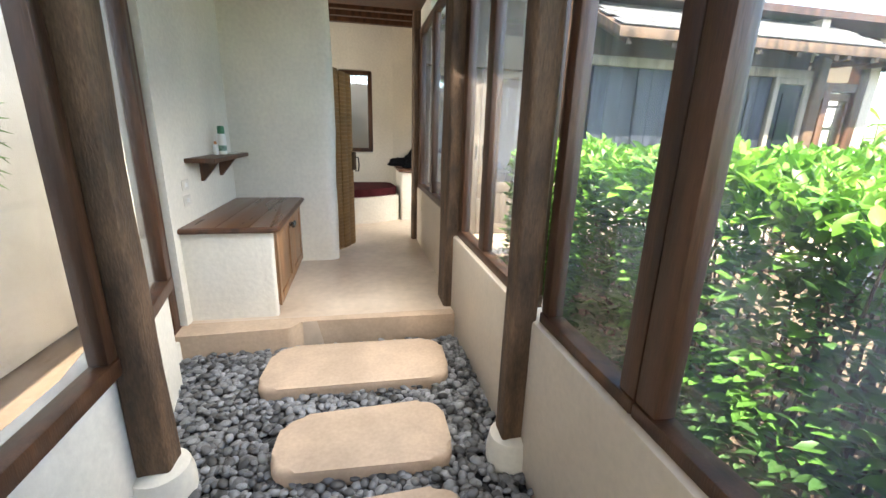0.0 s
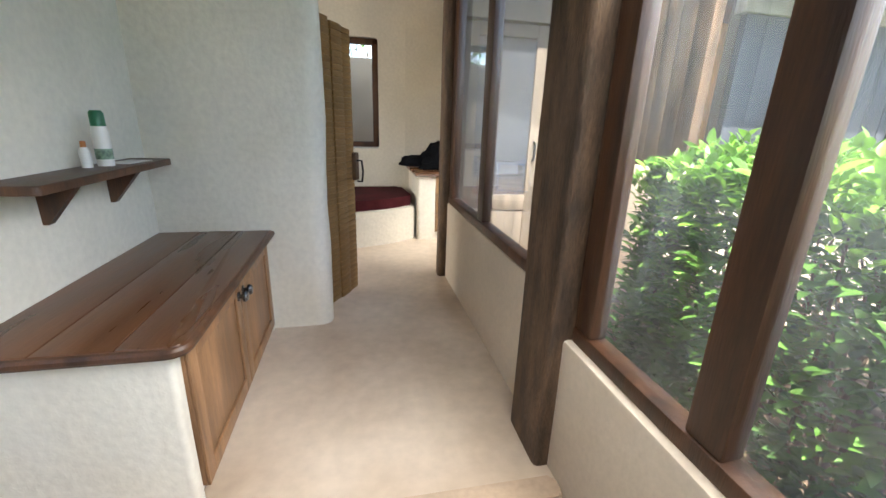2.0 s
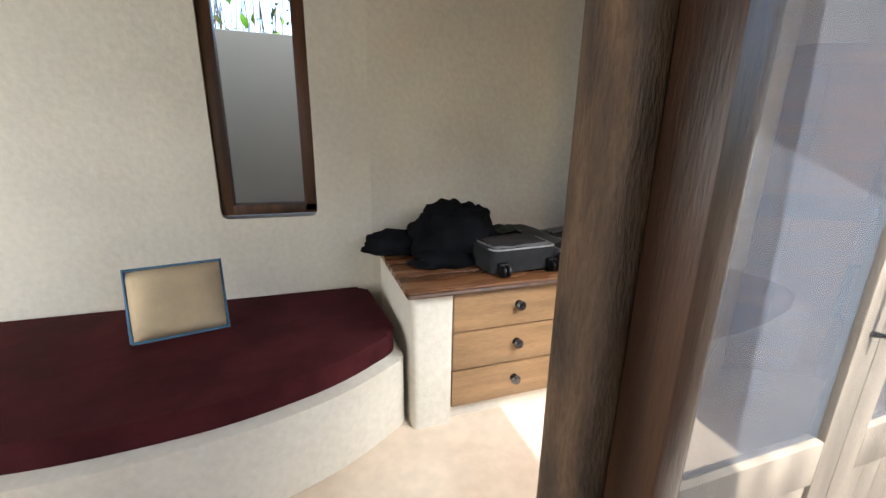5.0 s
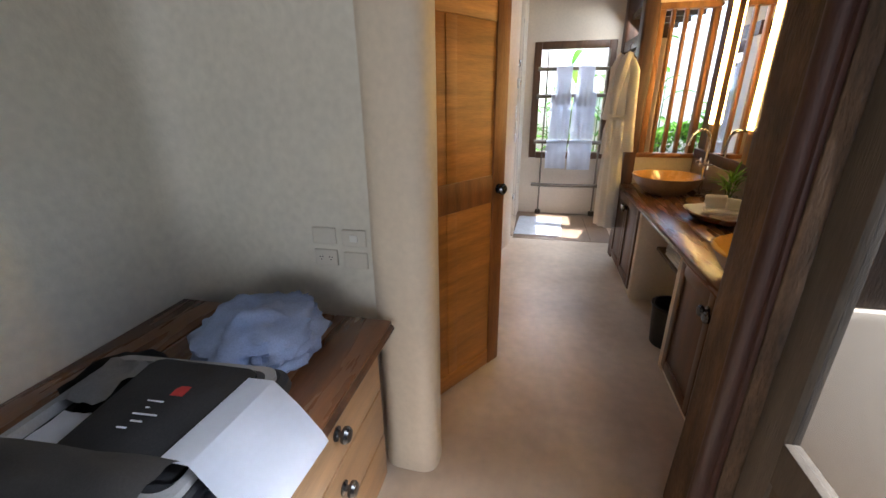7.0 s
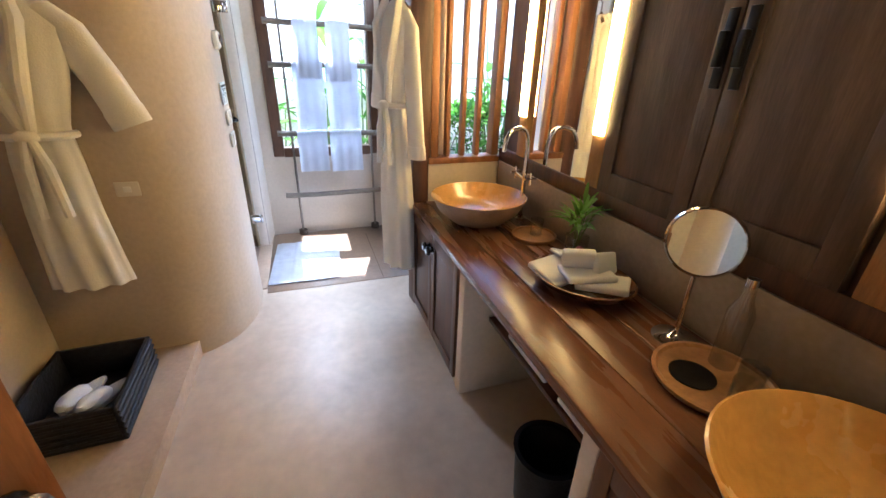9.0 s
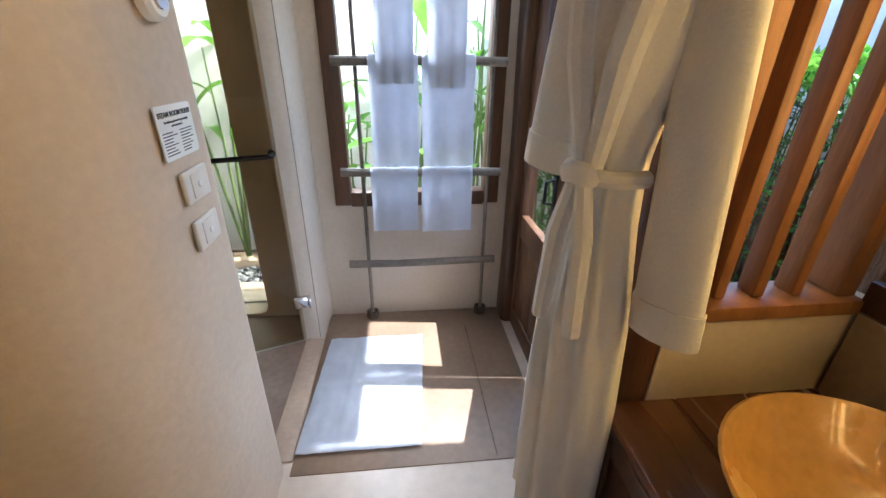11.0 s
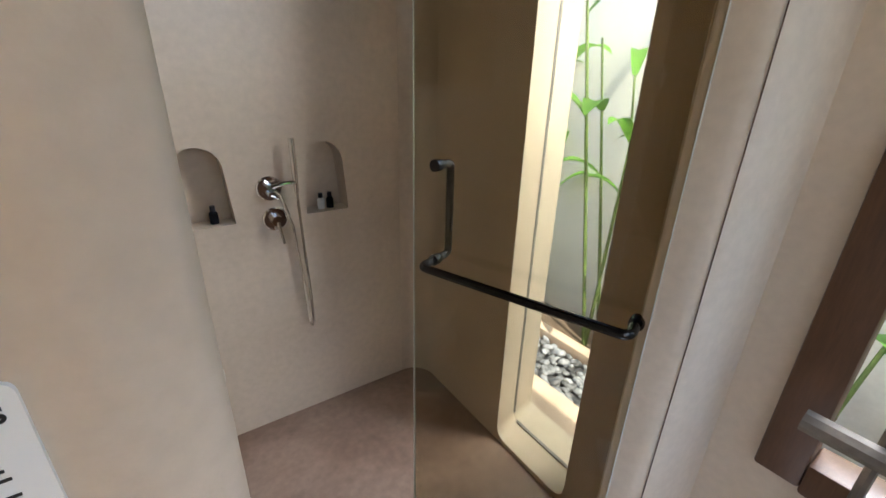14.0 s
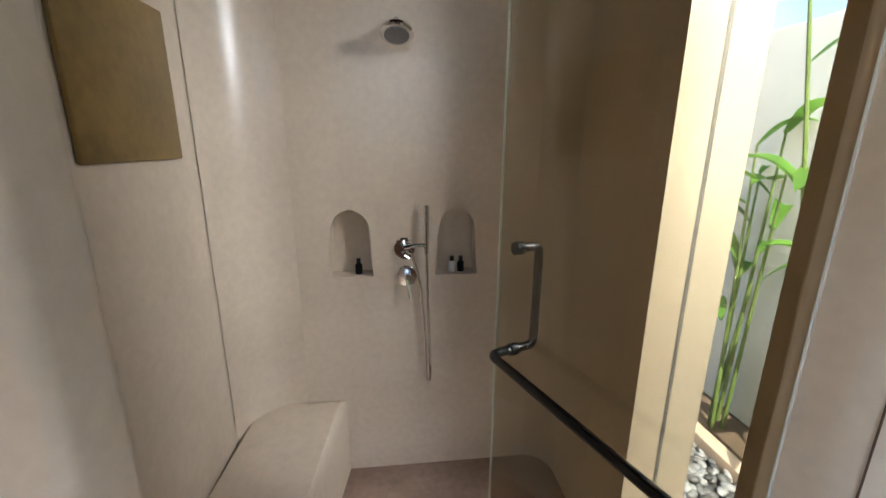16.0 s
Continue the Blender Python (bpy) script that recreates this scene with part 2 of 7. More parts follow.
def glow_mat(name, color, strength):
    mt = bpy.data.materials.new(name)
    mt.use_nodes = True
    bs = mt.node_tree.nodes["Principled BSDF"]
    bs.inputs["Base Color"].default_value = (0.8, 0.75, 0.6, 1)
    bs.inputs["Emission Color"].default_value = (*color, 1)
    bs.inputs["Emission Strength"].default_value = strength
    return mt


PLASTER = mat("plaster", (0.80, 0.76, 0.66), 0.75, vary=0.09, scale=0.9, fine=30, bump=0.35, dist=0.008)
PLASTER_TAN = mat("plaster_tan", (0.76, 0.61, 0.46), 0.75, vary=0.08, scale=1.6, fine=40, bump=0.25, dist=0.006)
PLASTER_WARM = mat("plaster_warm", (0.72, 0.62, 0.49), 0.6, vary=0.07, scale=1.2, fine=40, bump=0.2, dist=0.005)
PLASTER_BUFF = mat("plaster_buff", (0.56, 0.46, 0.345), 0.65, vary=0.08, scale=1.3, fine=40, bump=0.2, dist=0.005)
SHOWER = mat("polished_plaster", (0.62, 0.515, 0.39), 0.32, vary=0.09, scale=1.5, fine=30, bump=0.08, dist=0.004)
SHOWER_FLOOR = mat("shower_cement", (0.19, 0.12, 0.085), 0.38, vary=0.2, scale=2.6, fine=26, bump=0.1, dist=0.003, color2=(0.33, 0.235, 0.175), spread=(0.35, 0.7))
CEMENT = mat("polished_cement", (0.64, 0.535, 0.425), 0.36, vary=0.12, scale=1.1, fine=14, bump=0.08, dist=0.003, color2=(0.44, 0.34, 0.25), spread=(0.32, 0.62))
STEP = mat("step_cement", (0.56, 0.42, 0.30), 0.6, vary=0.12, scale=3, fine=40, bump=0.15)
SLAB = mat("stepping_slab", (0.54, 0.405, 0.295), 0.65, vary=0.12, scale=3, fine=50, bump=0.2)
WOOD_DARK = mat("dark_wood", (0.125, 0.054, 0.025), 0.42, vary=0.32, scale=2.2, fine=34, stretch=(6, 6, 0.6), bump=0.3, dist=0.003)
WOOD_POST = mat("weathered_wood", (0.19, 0.112, 0.062), 0.7, vary=0.38, scale=2.6, fine=26, stretch=(5, 5, 1.3), bump=0.7, dist=0.008, color2=(0.055, 0.033, 0.019))
DOOR_WOOD = mat("weathered_door_wood", (0.15, 0.12, 0.09), 0.75, vary=0.2, scale=2, fine=30, stretch=(7, 7, 0.7), bump=0.4, dist=0.004)
WOOD_GREY = mat("grey_wood", (0.42, 0.36, 0.28), 0.75, vary=0.2, scale=2, fine=30, stretch=(7, 7, 0.7), bump=0.4, dist=0.004)
WOOD_TOP = mat("stained_top", (0.19, 0.082, 0.034), 0.27, vary=0.16, scale=2.4, fine=30, stretch=(0.8, 7, 7), bump=0.2, dist=0.002, color2=(0.105, 0.045, 0.02))
WOOD_TOP_LONG = mat("stained_top_long", (0.14, 0.060, 0.025), 0.3, vary=0.16, scale=1.5, fine=16, stretch=(7, 0.8, 7), bump=0.2, dist=0.003, color2=(0.085, 0.037, 0.017))
PEWTER = mat("pewter", (0.15, 0.15, 0.155), 0.24, metal=0.9, vary=0.2, scale=20, bump=0.1)
WOOD_BROWN = mat("brown_wood", (0.155, 0.074, 0.034), 0.45, vary=0.22, scale=2.2, fine=30, stretch=(6, 6, 0.7), bump=0.2, dist=0.002)
WOOD_HONEY = mat("honey_wood", (0.50, 0.205, 0.038), 0.42, vary=0.2, scale=2.4, fine=26, stretch=(0.7, 0.7, 7), bump=0.3, dist=0.003)
WOOD_HONEY_DARK = mat("dark_honey_wood", (0.30, 0.115, 0.03), 0.42, vary=0.25, scale=2.4, fine=30, stretch=(6, 6, 0.8), bump=0.3, dist=0.003)
WOOD_DRAWER = mat("drawer_wood", (0.40, 0.24, 0.12), 0.45, vary=0.18, scale=2.4, fine=30, stretch=(0.8, 6, 6), bump=0.15, dist=0.002)
WOOD_BLUE = mat("dark_blue_plank", (0.060, 0.068, 0.085), 0.55, vary=0.3, scale=3, fine=25, stretch=(6, 6, 0.6), bump=0.3, dist=0.003)
SHUTTER_WOOD = mat("shutter_wood", (0.165, 0.108, 0.073), 0.5, vary=0.25, scale=2.2, fine=30, stretch=(6, 6, 0.7), bump=0.25, dist=0.003)
BAMBOO = mat("split_bamboo", (0.36, 0.20, 0.07), 0.5, vary=0.25, scale=2.2, fine=22, stretch=(1, 1, 5), bump=0.5, dist=0.004, random_tint=0.12)
IRON = mat("dark_iron", (0.035, 0.035, 0.04), 0.35, metal=0.9, vary=0.1, bump=0.05)
CHROME = mat("chrome", (0.8, 0.8, 0.8), 0.08, metal=1.0, vary=0.02, bump=0, rough_vary=0.03)
GLASS = glass_mat("window_glass", (0.97, 0.98, 0.98))
GLASS_DUSTY = glass_mat("dusty_window_glass", (0.97, 0.98, 0.98), dust=0.03)
SHOWER_GLASS = glass_mat("shower_glass", (0.80, 0.77, 0.68))
MIRROR = mat("mirror", (0.85, 0.85, 0.85), 0.02, metal=1.0, vary=0.01, bump=0, rough_vary=0.01)

# ---- setting: floors, walls, ceilings ----
XR = 0.61          # inner face of the glazed corridor wall
GRAVEL = -0.17     # level of the pebble bed; the house floor is 0
EAST = 6.99        # inner face of the bathroom's far wall
SHB = 8.75         # back wall of the shower


def seg_wall(name, a, b, z0, z1, depth, material=None, label="", holes=(), through=True, splay=None):
    """A straight wall whose seen face runs from a to b (plan); it thickens to the left of that way."""
    d = Vector((b[0] - a[0], b[1] - a[1]))
    ln = d.length
    bm = bm_new()
    holed(bm, [(0, z0), (ln, z0), (ln, z1), (0, z1)], holes, depth, through, None, splay)
    return solid(name, bm, material or PLASTER, label or "hand-finished cream plaster wall", "wall", "structure",
                 (a[0], a[1], 0), math.degrees(math.atan2(d.y, d.x)), smooth=30)


def rect(x0, x1, z0, z1, r=0.0, n=4):
    p = [(x0, z0), (x1, z0), (x1, z1), (x0, z1)]
    return fillet(p, r, n) if r else p


# ground outside, with the house floor on it
g = bm_new()
put(g, [(-900, -900, -0.32), (900, -900, -0.32), (900, 900, -0.32), (-900, 900, -0.32)], [(0, 1, 2, 3)])
SOIL = mat("garden_soil", (0.16, 0.11, 0.07), 0.9, vary=0.25, scale=0.8, fine=18, bump=0.6, dist=0.02)
solid("ground", g, SOIL, "brown garden soil", "ground", "structure")

fl = bm_new()
prism(fl, fillet([(-1.40, 3.90), (0.70, 3.96), (0.70, 6.26), (2.45, 6.26), (2.45, 5.45), (5.40, 5.45), (5.40, 5.82), (7.10, 5.82), (7.10, 7.25), (5.85, 7.25), (5.85, 9.2), (-3.2, 9.2), (-3.2, 5.5), (-1.40, 5.5)], 0.0),
      -0.30, 0.0)
solid("floor", fl, CEMENT, "smooth buff polished cement floor", "floor", "structure")
sf = bm_new()
box(sf, 5.85, 7.10, 7.25, 9.2, -0.30, 0.005)
solid("floor_shower", sf, SHOWER_FLOOR, "dark red-brown polished cement shower floor", "floor", "structure")
st = bm_new()
prism(st, fillet([(-1.38, 3.80), (-0.62, 3.83), (-0.55, 3.93), (0.62, 3.90), (0.62, 4.00), (-1.38, 4.00)], 0.03), GRAVEL - 0.05, 0.004, 0.02, steps=3, wobble=0.012)
solid("floor_step", st, STEP, "rounded buff cement step edge", "step", "structure")

# glazed corridor wall: low plaster walls
lw = bm_new()
box(lw, XR, XR + 0.16, -0.8, 4.25, -0.3, 0.60, 0.015)
solid("wall_east_low", lw, PLASTER_WARM, "low cream plaster wall under corridor windows", "wall", "structure")
lw = bm_new()
box(lw, XR + 0.025, XR + 0.16, 4.25, 6.30, -0.3, 0.70, 0.015)
solid("wall_east_low_inner", lw, PLASTER_WARM, "low cream plaster wall under inner corridor windows", "wall", "structure")

# left side: angled low wall, then the solid wall with the shelf
LA, LB, LC = Vector((-1.00, 1.20)), Vector((-1.025, 2.58)), Vector((-1.205, 3.48))
LD, LE = Vector((-1.385, 3.40)), Vector((-1.405, 3.965))
lw = bm_new()
for a, b in ((LA, LB), (LB, LC)):
    nrm = Vector((-(b - a).y, (b - a).x)).normalized() * 0.16
    prism(lw, [tuple(a), tuple(b), tuple(b + nrm), tuple(a + nrm)], -0.3, 0.48, 0.01)
prism(lw, [tuple(LD + Vector((0.07, 0))), tuple(LE + Vector((0.075, 0))), tuple(LE + Vector((-0.1, 0))), tuple(LD + Vector((-0.1, 0)))], -0.3, -0.03, 0.01)
solid("wall_west_low", lw, PLASTER, "low white plaster wall under corridor windows", "wall", "structure")
seg_wall("wall_west", (-1.33, 3.97), (-1.33, 5.60), -0.3, 2.8, 0.2)
pier = bm_new()
prism(pier, fillet([(-1.40, 5.46), (-0.335, 5.46), (-0.345, 5.74), (-1.40, 5.74)], [0.01, 0.13, 0.06, 0.01], 8), -0.02, 2.8, 0, None, 10, 0.02)
solid("wall_pier", pier, PLASTER, "cream plaster pier with a rounded corner", "wall", "structure")
foot = bm_new()
box(foot, -3.2, -1.33, 5.6, 5.75, -0.02, 3.22)
solid("wall_room_south", foot, PLASTER, "cream plaster wall", "wall", "structure")
hd_ = bm_new()
box(hd_, -1.45, 0.82, 5.45, 5.60, 2.74, 3.22)
box(hd_, 0.66, 0.82, 5.60, 6.45, 2.56, 3.22)
box(hd_, 2.45, 2.60, 6.15, 7.60, 2.76, 3.22)
solid("wall_room_header", hd_, PLASTER, "cream plaster wall over the openings", "wall", "structure")

# main room
seg_wall("wall_room_west", (-3.2, 5.6), (-3.2, 9.3), -0.02, 3.22, 0.2)
seg_wall("wall_window", (0.50, 8.43), (-3.2, 8.43), -0.02, 3.22, -0.28, holes=[rect(0.345, 0.90, 1.02, 2.36, 0.05)])
rw = bm_new()
prism(rw, fillet([(0.46, 8.432), (2.475, 8.445), (2.475, 7.53), (2.75, 7.53), (2.75, 8.75), (0.46, 8.75)], [0, 0.14, 0, 0, 0, 0], 8), -0.02, 3.22, 0, None, 8, 0.004)
solid("wall_room_north", rw, PLASTER, "hand-finished cream plaster wall", "wall", "structure")
pr = bm_new()
prism(pr, fillet([(2.385, 7.33), (2.58, 7.33), (2.58, 7.58), (2.385, 7.58)], 0.085, 8), -0.02, 3.22, 0, None, 10, 0.02)
solid("wall_pier_bath", pr, PLASTER_WARM, "rounded cream plaster pier beside the bathroom door", "wall", "structure")

# garden door wall beside the room, and the bathroom's outer walls
ww = bm_new()
box(ww, 2.20, 2.42, 5.385, 6.21, -0.3, 1.085, 0.03)
solid("wall_bath_west", ww, PLASTER_WARM, "low cream plaster wall with a rounded top", "wall", "structure")
sw = bm_new()
box(sw, 2.55, 5.33, 5.38, 5.50, -0.3, 0.95, 0.02)
solid("wall_bath_south", sw, PLASTER_WARM, "low cream plaster wall", "wall", "structure")

# bathroom: closet recess, sign wall, shower
cw = bm_new()
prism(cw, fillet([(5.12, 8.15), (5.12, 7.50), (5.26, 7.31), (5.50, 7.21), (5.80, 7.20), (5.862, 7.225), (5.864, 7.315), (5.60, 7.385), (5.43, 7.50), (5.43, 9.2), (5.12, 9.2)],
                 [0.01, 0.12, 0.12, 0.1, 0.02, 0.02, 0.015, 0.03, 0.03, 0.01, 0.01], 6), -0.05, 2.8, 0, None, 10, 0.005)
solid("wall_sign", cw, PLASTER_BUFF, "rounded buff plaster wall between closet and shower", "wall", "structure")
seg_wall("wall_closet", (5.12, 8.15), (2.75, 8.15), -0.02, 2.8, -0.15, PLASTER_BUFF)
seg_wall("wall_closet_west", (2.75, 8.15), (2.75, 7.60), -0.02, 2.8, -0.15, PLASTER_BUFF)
cp = bm_new()
prism(cp, fillet([(2.80, 7.55), (5.20, 7.50), (5.14, 8.15), (2.80, 8.15)], 0.01), 0.002, 0.10, 0.015)
solid("floor_closet", cp, STEP, "low buff cement plinth with rounded edge", "plinth", "structure")

def niche(x):
    """An arched recess: straight sides that draw in to a round head."""
    pts = [(x - 0.103, 1.115), (x + 0.103, 1.115)]
    return pts + [(x + 0.088 * math.cos(a), 1.345 + 0.098 * math.sin(a)) for a in (math.pi * k / 12 for k in range(13))]


seg_wall("wall_shower_back", (5.42, SHB), (7.0, SHB), -0.05, 2.8, 0.16, SHOWER, "polished tan plaster wall with two arched niches",
         [niche(5.962 - 5.42), niche(6.470 - 5.42)], False)
seg_wall("wall_shower_east", (7.0, 9.2), (7.0, 7.30), -0.05, 2.8, 0.32, SHOWER, "polished tan plaster wall with a tall slot window",
              [rect(9.2 - 8.01, 9.2 - 7.585, 0.03, 2.74, 0.07)], splay=[rect(9.2 - 8.08, 9.2 - 7.57, 0.03, 2.72, 0.05)])
cove = bm_new()
prism(cove, [(7.0, SHB), (6.86, SHB), *[(6.86 + 0.14 * math.sin(a), SHB - 0.14 + 0.14 * math.cos(a)) for a in (math.pi / 2 * k / 6 for k in range(1, 6))], (7.0, SHB - 0.14)], -0.05, 2.8)
cw_ = 0.26
prism(cove, [(5.45, SHB), (5.45, SHB - cw_), *[(5.45 + cw_ - cw_ * math.cos(a), SHB - cw_ + cw_ * math.sin(a)) for a in (math.pi / 2 * k / 8 for k in range(1, 8))], (5.45 + cw_, SHB)], -0.05, 2.8)
solid("wall_shower_cove", cove, SHOWER, "rounded polished plaster corner", "wall", "structure")
wsh = bm_new()
box(wsh, 5.40, 5.446, 7.40, SHB, -0.05, 2.8)
solid("wall_shower_west", wsh, SHOWER, "polished tan plaster wall", "wall", "structure")
jm = bm_new()
prism(jm, fillet([(6.735, 7.195), (7.34, 7.12), (7.34, 7.36), (6.705, 7.305)], [0.05, 0.02, 0.02, 0.02], 6), -0.05, 2.8)
solid("wall_shower_jamb", jm, PLASTER_WARM, "rounded cream plaster jamb", "wall", "structure")
seg_wall("wall_towel", (EAST, 7.2), (EAST, 5.86), -0.05, 2.8, 0.18, PLASTER_WARM, "cream plaster wall with a garden window",
         [rect(7.2 - 7.04, 7.2 - 6.06, 0.80, 2.25)])
fb = bm_new()
box(fb, 5.78, 6.985, 6.01, 7.172, -0.01, 0.005, 0.002)
solid("floor_bath_end", fb, mat("brown_cement", (0.29, 0.195, 0.125), 0.45, vary=0.14, scale=2.2, fine=28, bump=0.1, dist=0.003), "brown polished cement floor by the garden door", "floor", "structure")
th = bm_new()
box(th, 5.85, 6.72, 7.175, 7.285, -0.05, 0.012, 0.006)
solid("floor_threshold", th, STEP, "buff cement threshold", "threshold", "structure")


# ---- posts and windows ----
def post(name, x, y, w, d, z0, z1, material=None, label="rough-hewn dark timber post", rz=0, seed=0):
    bm = bm_new()
    pts = fillet([(-w / 2, -d / 2), (w / 2, -d / 2), (w / 2, d / 2), (-w / 2, d / 2)], min(w, d) * 0.22, 3)
    prism(bm, [(p[0], p[1]) for p in pts], z0, z1, 0.004, None, 18, 0.018)
    return solid(name, bm, material or WOOD_POST, label, "post", "", (x, y, 0), rz)


def window(name, label, a, b, z0, z1, mullions, face=0.06, deep=0.07, material=None, glass=None, stile=0.0):
    """A glazed timber window standing on the line from a to b."""
    stile = stile or face
    material = material or WOOD_DARK
    d = Vector((b[0] - a[0], b[1] - a[1]))
    ln = d.length
    w = thing(name, label, "window", (a[0], a[1], 0), math.degrees(math.atan2(d.y, d.x)), kind="structure")
    xs = [0.0, *mullions, ln]
    for nm, x0, x1, c0, c1 in (("window_sill", 0, ln, z0, z0 + face), ("top_rail", 0, ln, z1 - face, z1)):
        bm = bm_new()
        e = 0.004 if nm == "window_sill" else 0
        box(bm, x0, x1, -deep / 2 - e, deep / 2 + e, c0, c1, 0.008)
        part(nm, bm, material, w)
    for i, x in enumerate(xs):
        bm = bm_new()
        s = stile * (1.0 if 0 < i < len(xs) - 1 else 0.95)
        c = min(max(x, s / 2), ln - s / 2)
        box(bm, c - s / 2, c + s / 2, -deep / 2 + 0.002, deep / 2 - 0.002, z0 + face, z1 - face, 0.008)
        part("mullion" if 0 < i < len(xs) - 1 else "stile", bm, material, w)
    for x0, x1 in zip(xs, xs[1:]):
        bm = bm_new()
        box(bm, x0 + face * 0.4, x1 - face * 0.4, -0.003, 0.003, z0 + face * 0.7, z1 - face * 0.7)
        p = part("pane", bm, glass or GLASS_DUSTY, w)
        p.visible_shadow = False
    return w


TOPW = 2.55
XG = XR + 0.07
window("window_1", "dark timber corridor window with clear panes", (XG, -0.75), (XG, 1.909), 0.595, TOPW, [1.15], 0.05, stile=0.09)
window("window_2", "dark timber corridor window with clear panes", (XG, 1.911), (XG, 2.53), 0.595, TOPW, [], 0.05, stile=0.075)
window("window_3", "dark timber corridor window with two clear panes", (XG, 2.66), (XG, 4.05), 0.597, TOPW, [0.79], 0.06, stile=0.11)
window("window_4", "dark timber corridor window with two clear panes", (XG, 4.36), (XG, 6.28), 0.697, TOPW, [0.985], 0.06, stile=0.12)
post_r = post("post", XR - 0.03, 2.59, 0.12, 0.12, GRAVEL - 0.1, 2.75)
post("post", XR + 0.01, 4.205, 0.13, 0.30, -0.02, 2.75)
post("post", XR + 0.03, 6.35, 0.14, 0.14, -0.02, 2.75)

window("window_5", "dark timber corridor window facing a white garden wall", tuple(LA), tuple(LB), 0.475, TOPW, [], 0.07)
window("window_6", "dark timber corridor window facing a white garden wall", tuple(LB + Vector((-0.01, 0.03))), tuple(LC), 0.475, TOPW, [], 0.07, stile=0.09)
window("window_12", "tall narrow dark timber window beside the cabinet", tuple(LD), tuple(LE), -0.035, TOPW, [], 0.05, stile=0.10)
post_l = post("post", -0.965, 2.645, 0.125, 0.125, GRAVEL - 0.1, 2.75, WOOD_POST, "weathered grey round timber post")

# ceilings and closing walls
# Corridor and bath ceilings are unseen; their dark wood is assumed, dimming upper walls.
for nm, x0, x1, y0, y1, z in (("ceiling", -1.8, 0.9, -0.8, 6.3, 2.75), ("ceiling_room", -3.3, 2.75, 5.5, 8.8, 3.16), ("ceiling_bath", 2.3, 7.3, 5.3, 9.2, 2.8)):
    bm = bm_new()
    box(bm, x0, x1, y0, y1, z, z + 0.08)
    if nm == "ceiling_room":
        for k in range(9):
            box(bm, x0, x1, y0 + 0.3 + k * 0.36, y0 + 0.38 + k * 0.36, z - 0.12, z)
    solid(nm, bm, WOOD_DARK, "dark timber ceiling", "ceiling", "structure")
for nm, x0, x1, y0, y1 in (("wall_entry", -1.8, 0.9, -0.95, -0.8), ("wall_entry_west", -1.15, -1.00, -0.8, 1.20)):
    bm = bm_new()
    box(bm, x0, x1, y0, y1, -0.3, 2.8)
    solid(nm, bm, PLASTER, "cream plaster wall", "wall", "structure")

# garden door beside the room: header, posts; timber wall of the bathroom over the low wall
post("post", 2.365, 6.275, 0.25, 0.13, -0.3, 2.78, None, "broad rough-hewn dark timber post beside the doors")

# ---- corridor: pebbles, slabs, cabinet, shelf ----
PEBBLE = mat("river_pebble", (0.19, 0.195, 0.205), 0.5, vary=0.2, scale=8, fine=60, bump=0.2, dist=0.002, random_tint=0.8)
PEBBLE_PALE = mat("pale_pebble", (0.115, 0.118, 0.125), 0.6, vary=0.2, scale=8, fine=60, bump=0.2, dist=0.002, random_tint=0.4)
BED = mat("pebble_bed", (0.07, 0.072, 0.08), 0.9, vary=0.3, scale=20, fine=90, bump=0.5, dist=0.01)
rng = random.Random(4)


def pebble_verts(m, seed):
    """A low river stone: 6 sides, 3 rings and two poles."""
    r = random.Random(seed)
    out = [m @ Vector((0, 0, 1))]
    for lat in (0.55, -0.05, -0.6):
        for k in range(7):
            a = 2 * math.pi * (k + 0.4 * lat) / 7
            c = math.cos(math.asin(lat)) * r.uniform(0.86, 1.08)
            out.append(m @ Vector((c * math.cos(a), c * math.sin(a), lat)))
    out.append(m @ Vector((0, 0, -1)))
    return out


PEB_F = [(0, 1 + k, 1 + (k + 1) % 7) for k in range(7)] + \
        [(1 + 7 * r + k, 8 + 7 * r + k, 8 + 7 * r + (k + 1) % 7, 1 + 7 * r + (k + 1) % 7) for r in range(2) for k in range(7)] + \
        [(22, 15 + (k + 1) % 7, 15 + k) for k in range(7)]


def pebble_pose(x, y, z, size):
    s = size * rng.uniform(0.75, 1.25)
    return Matrix.LocRotScale((x, y, z), Euler((rng.uniform(-0.35, 0.35), rng.uniform(-0.35, 0.35), rng.uniform(0, 6.3))),
                              (s, s * rng.uniform(0.6, 0.85), s * rng.uniform(0.38, 0.6)))


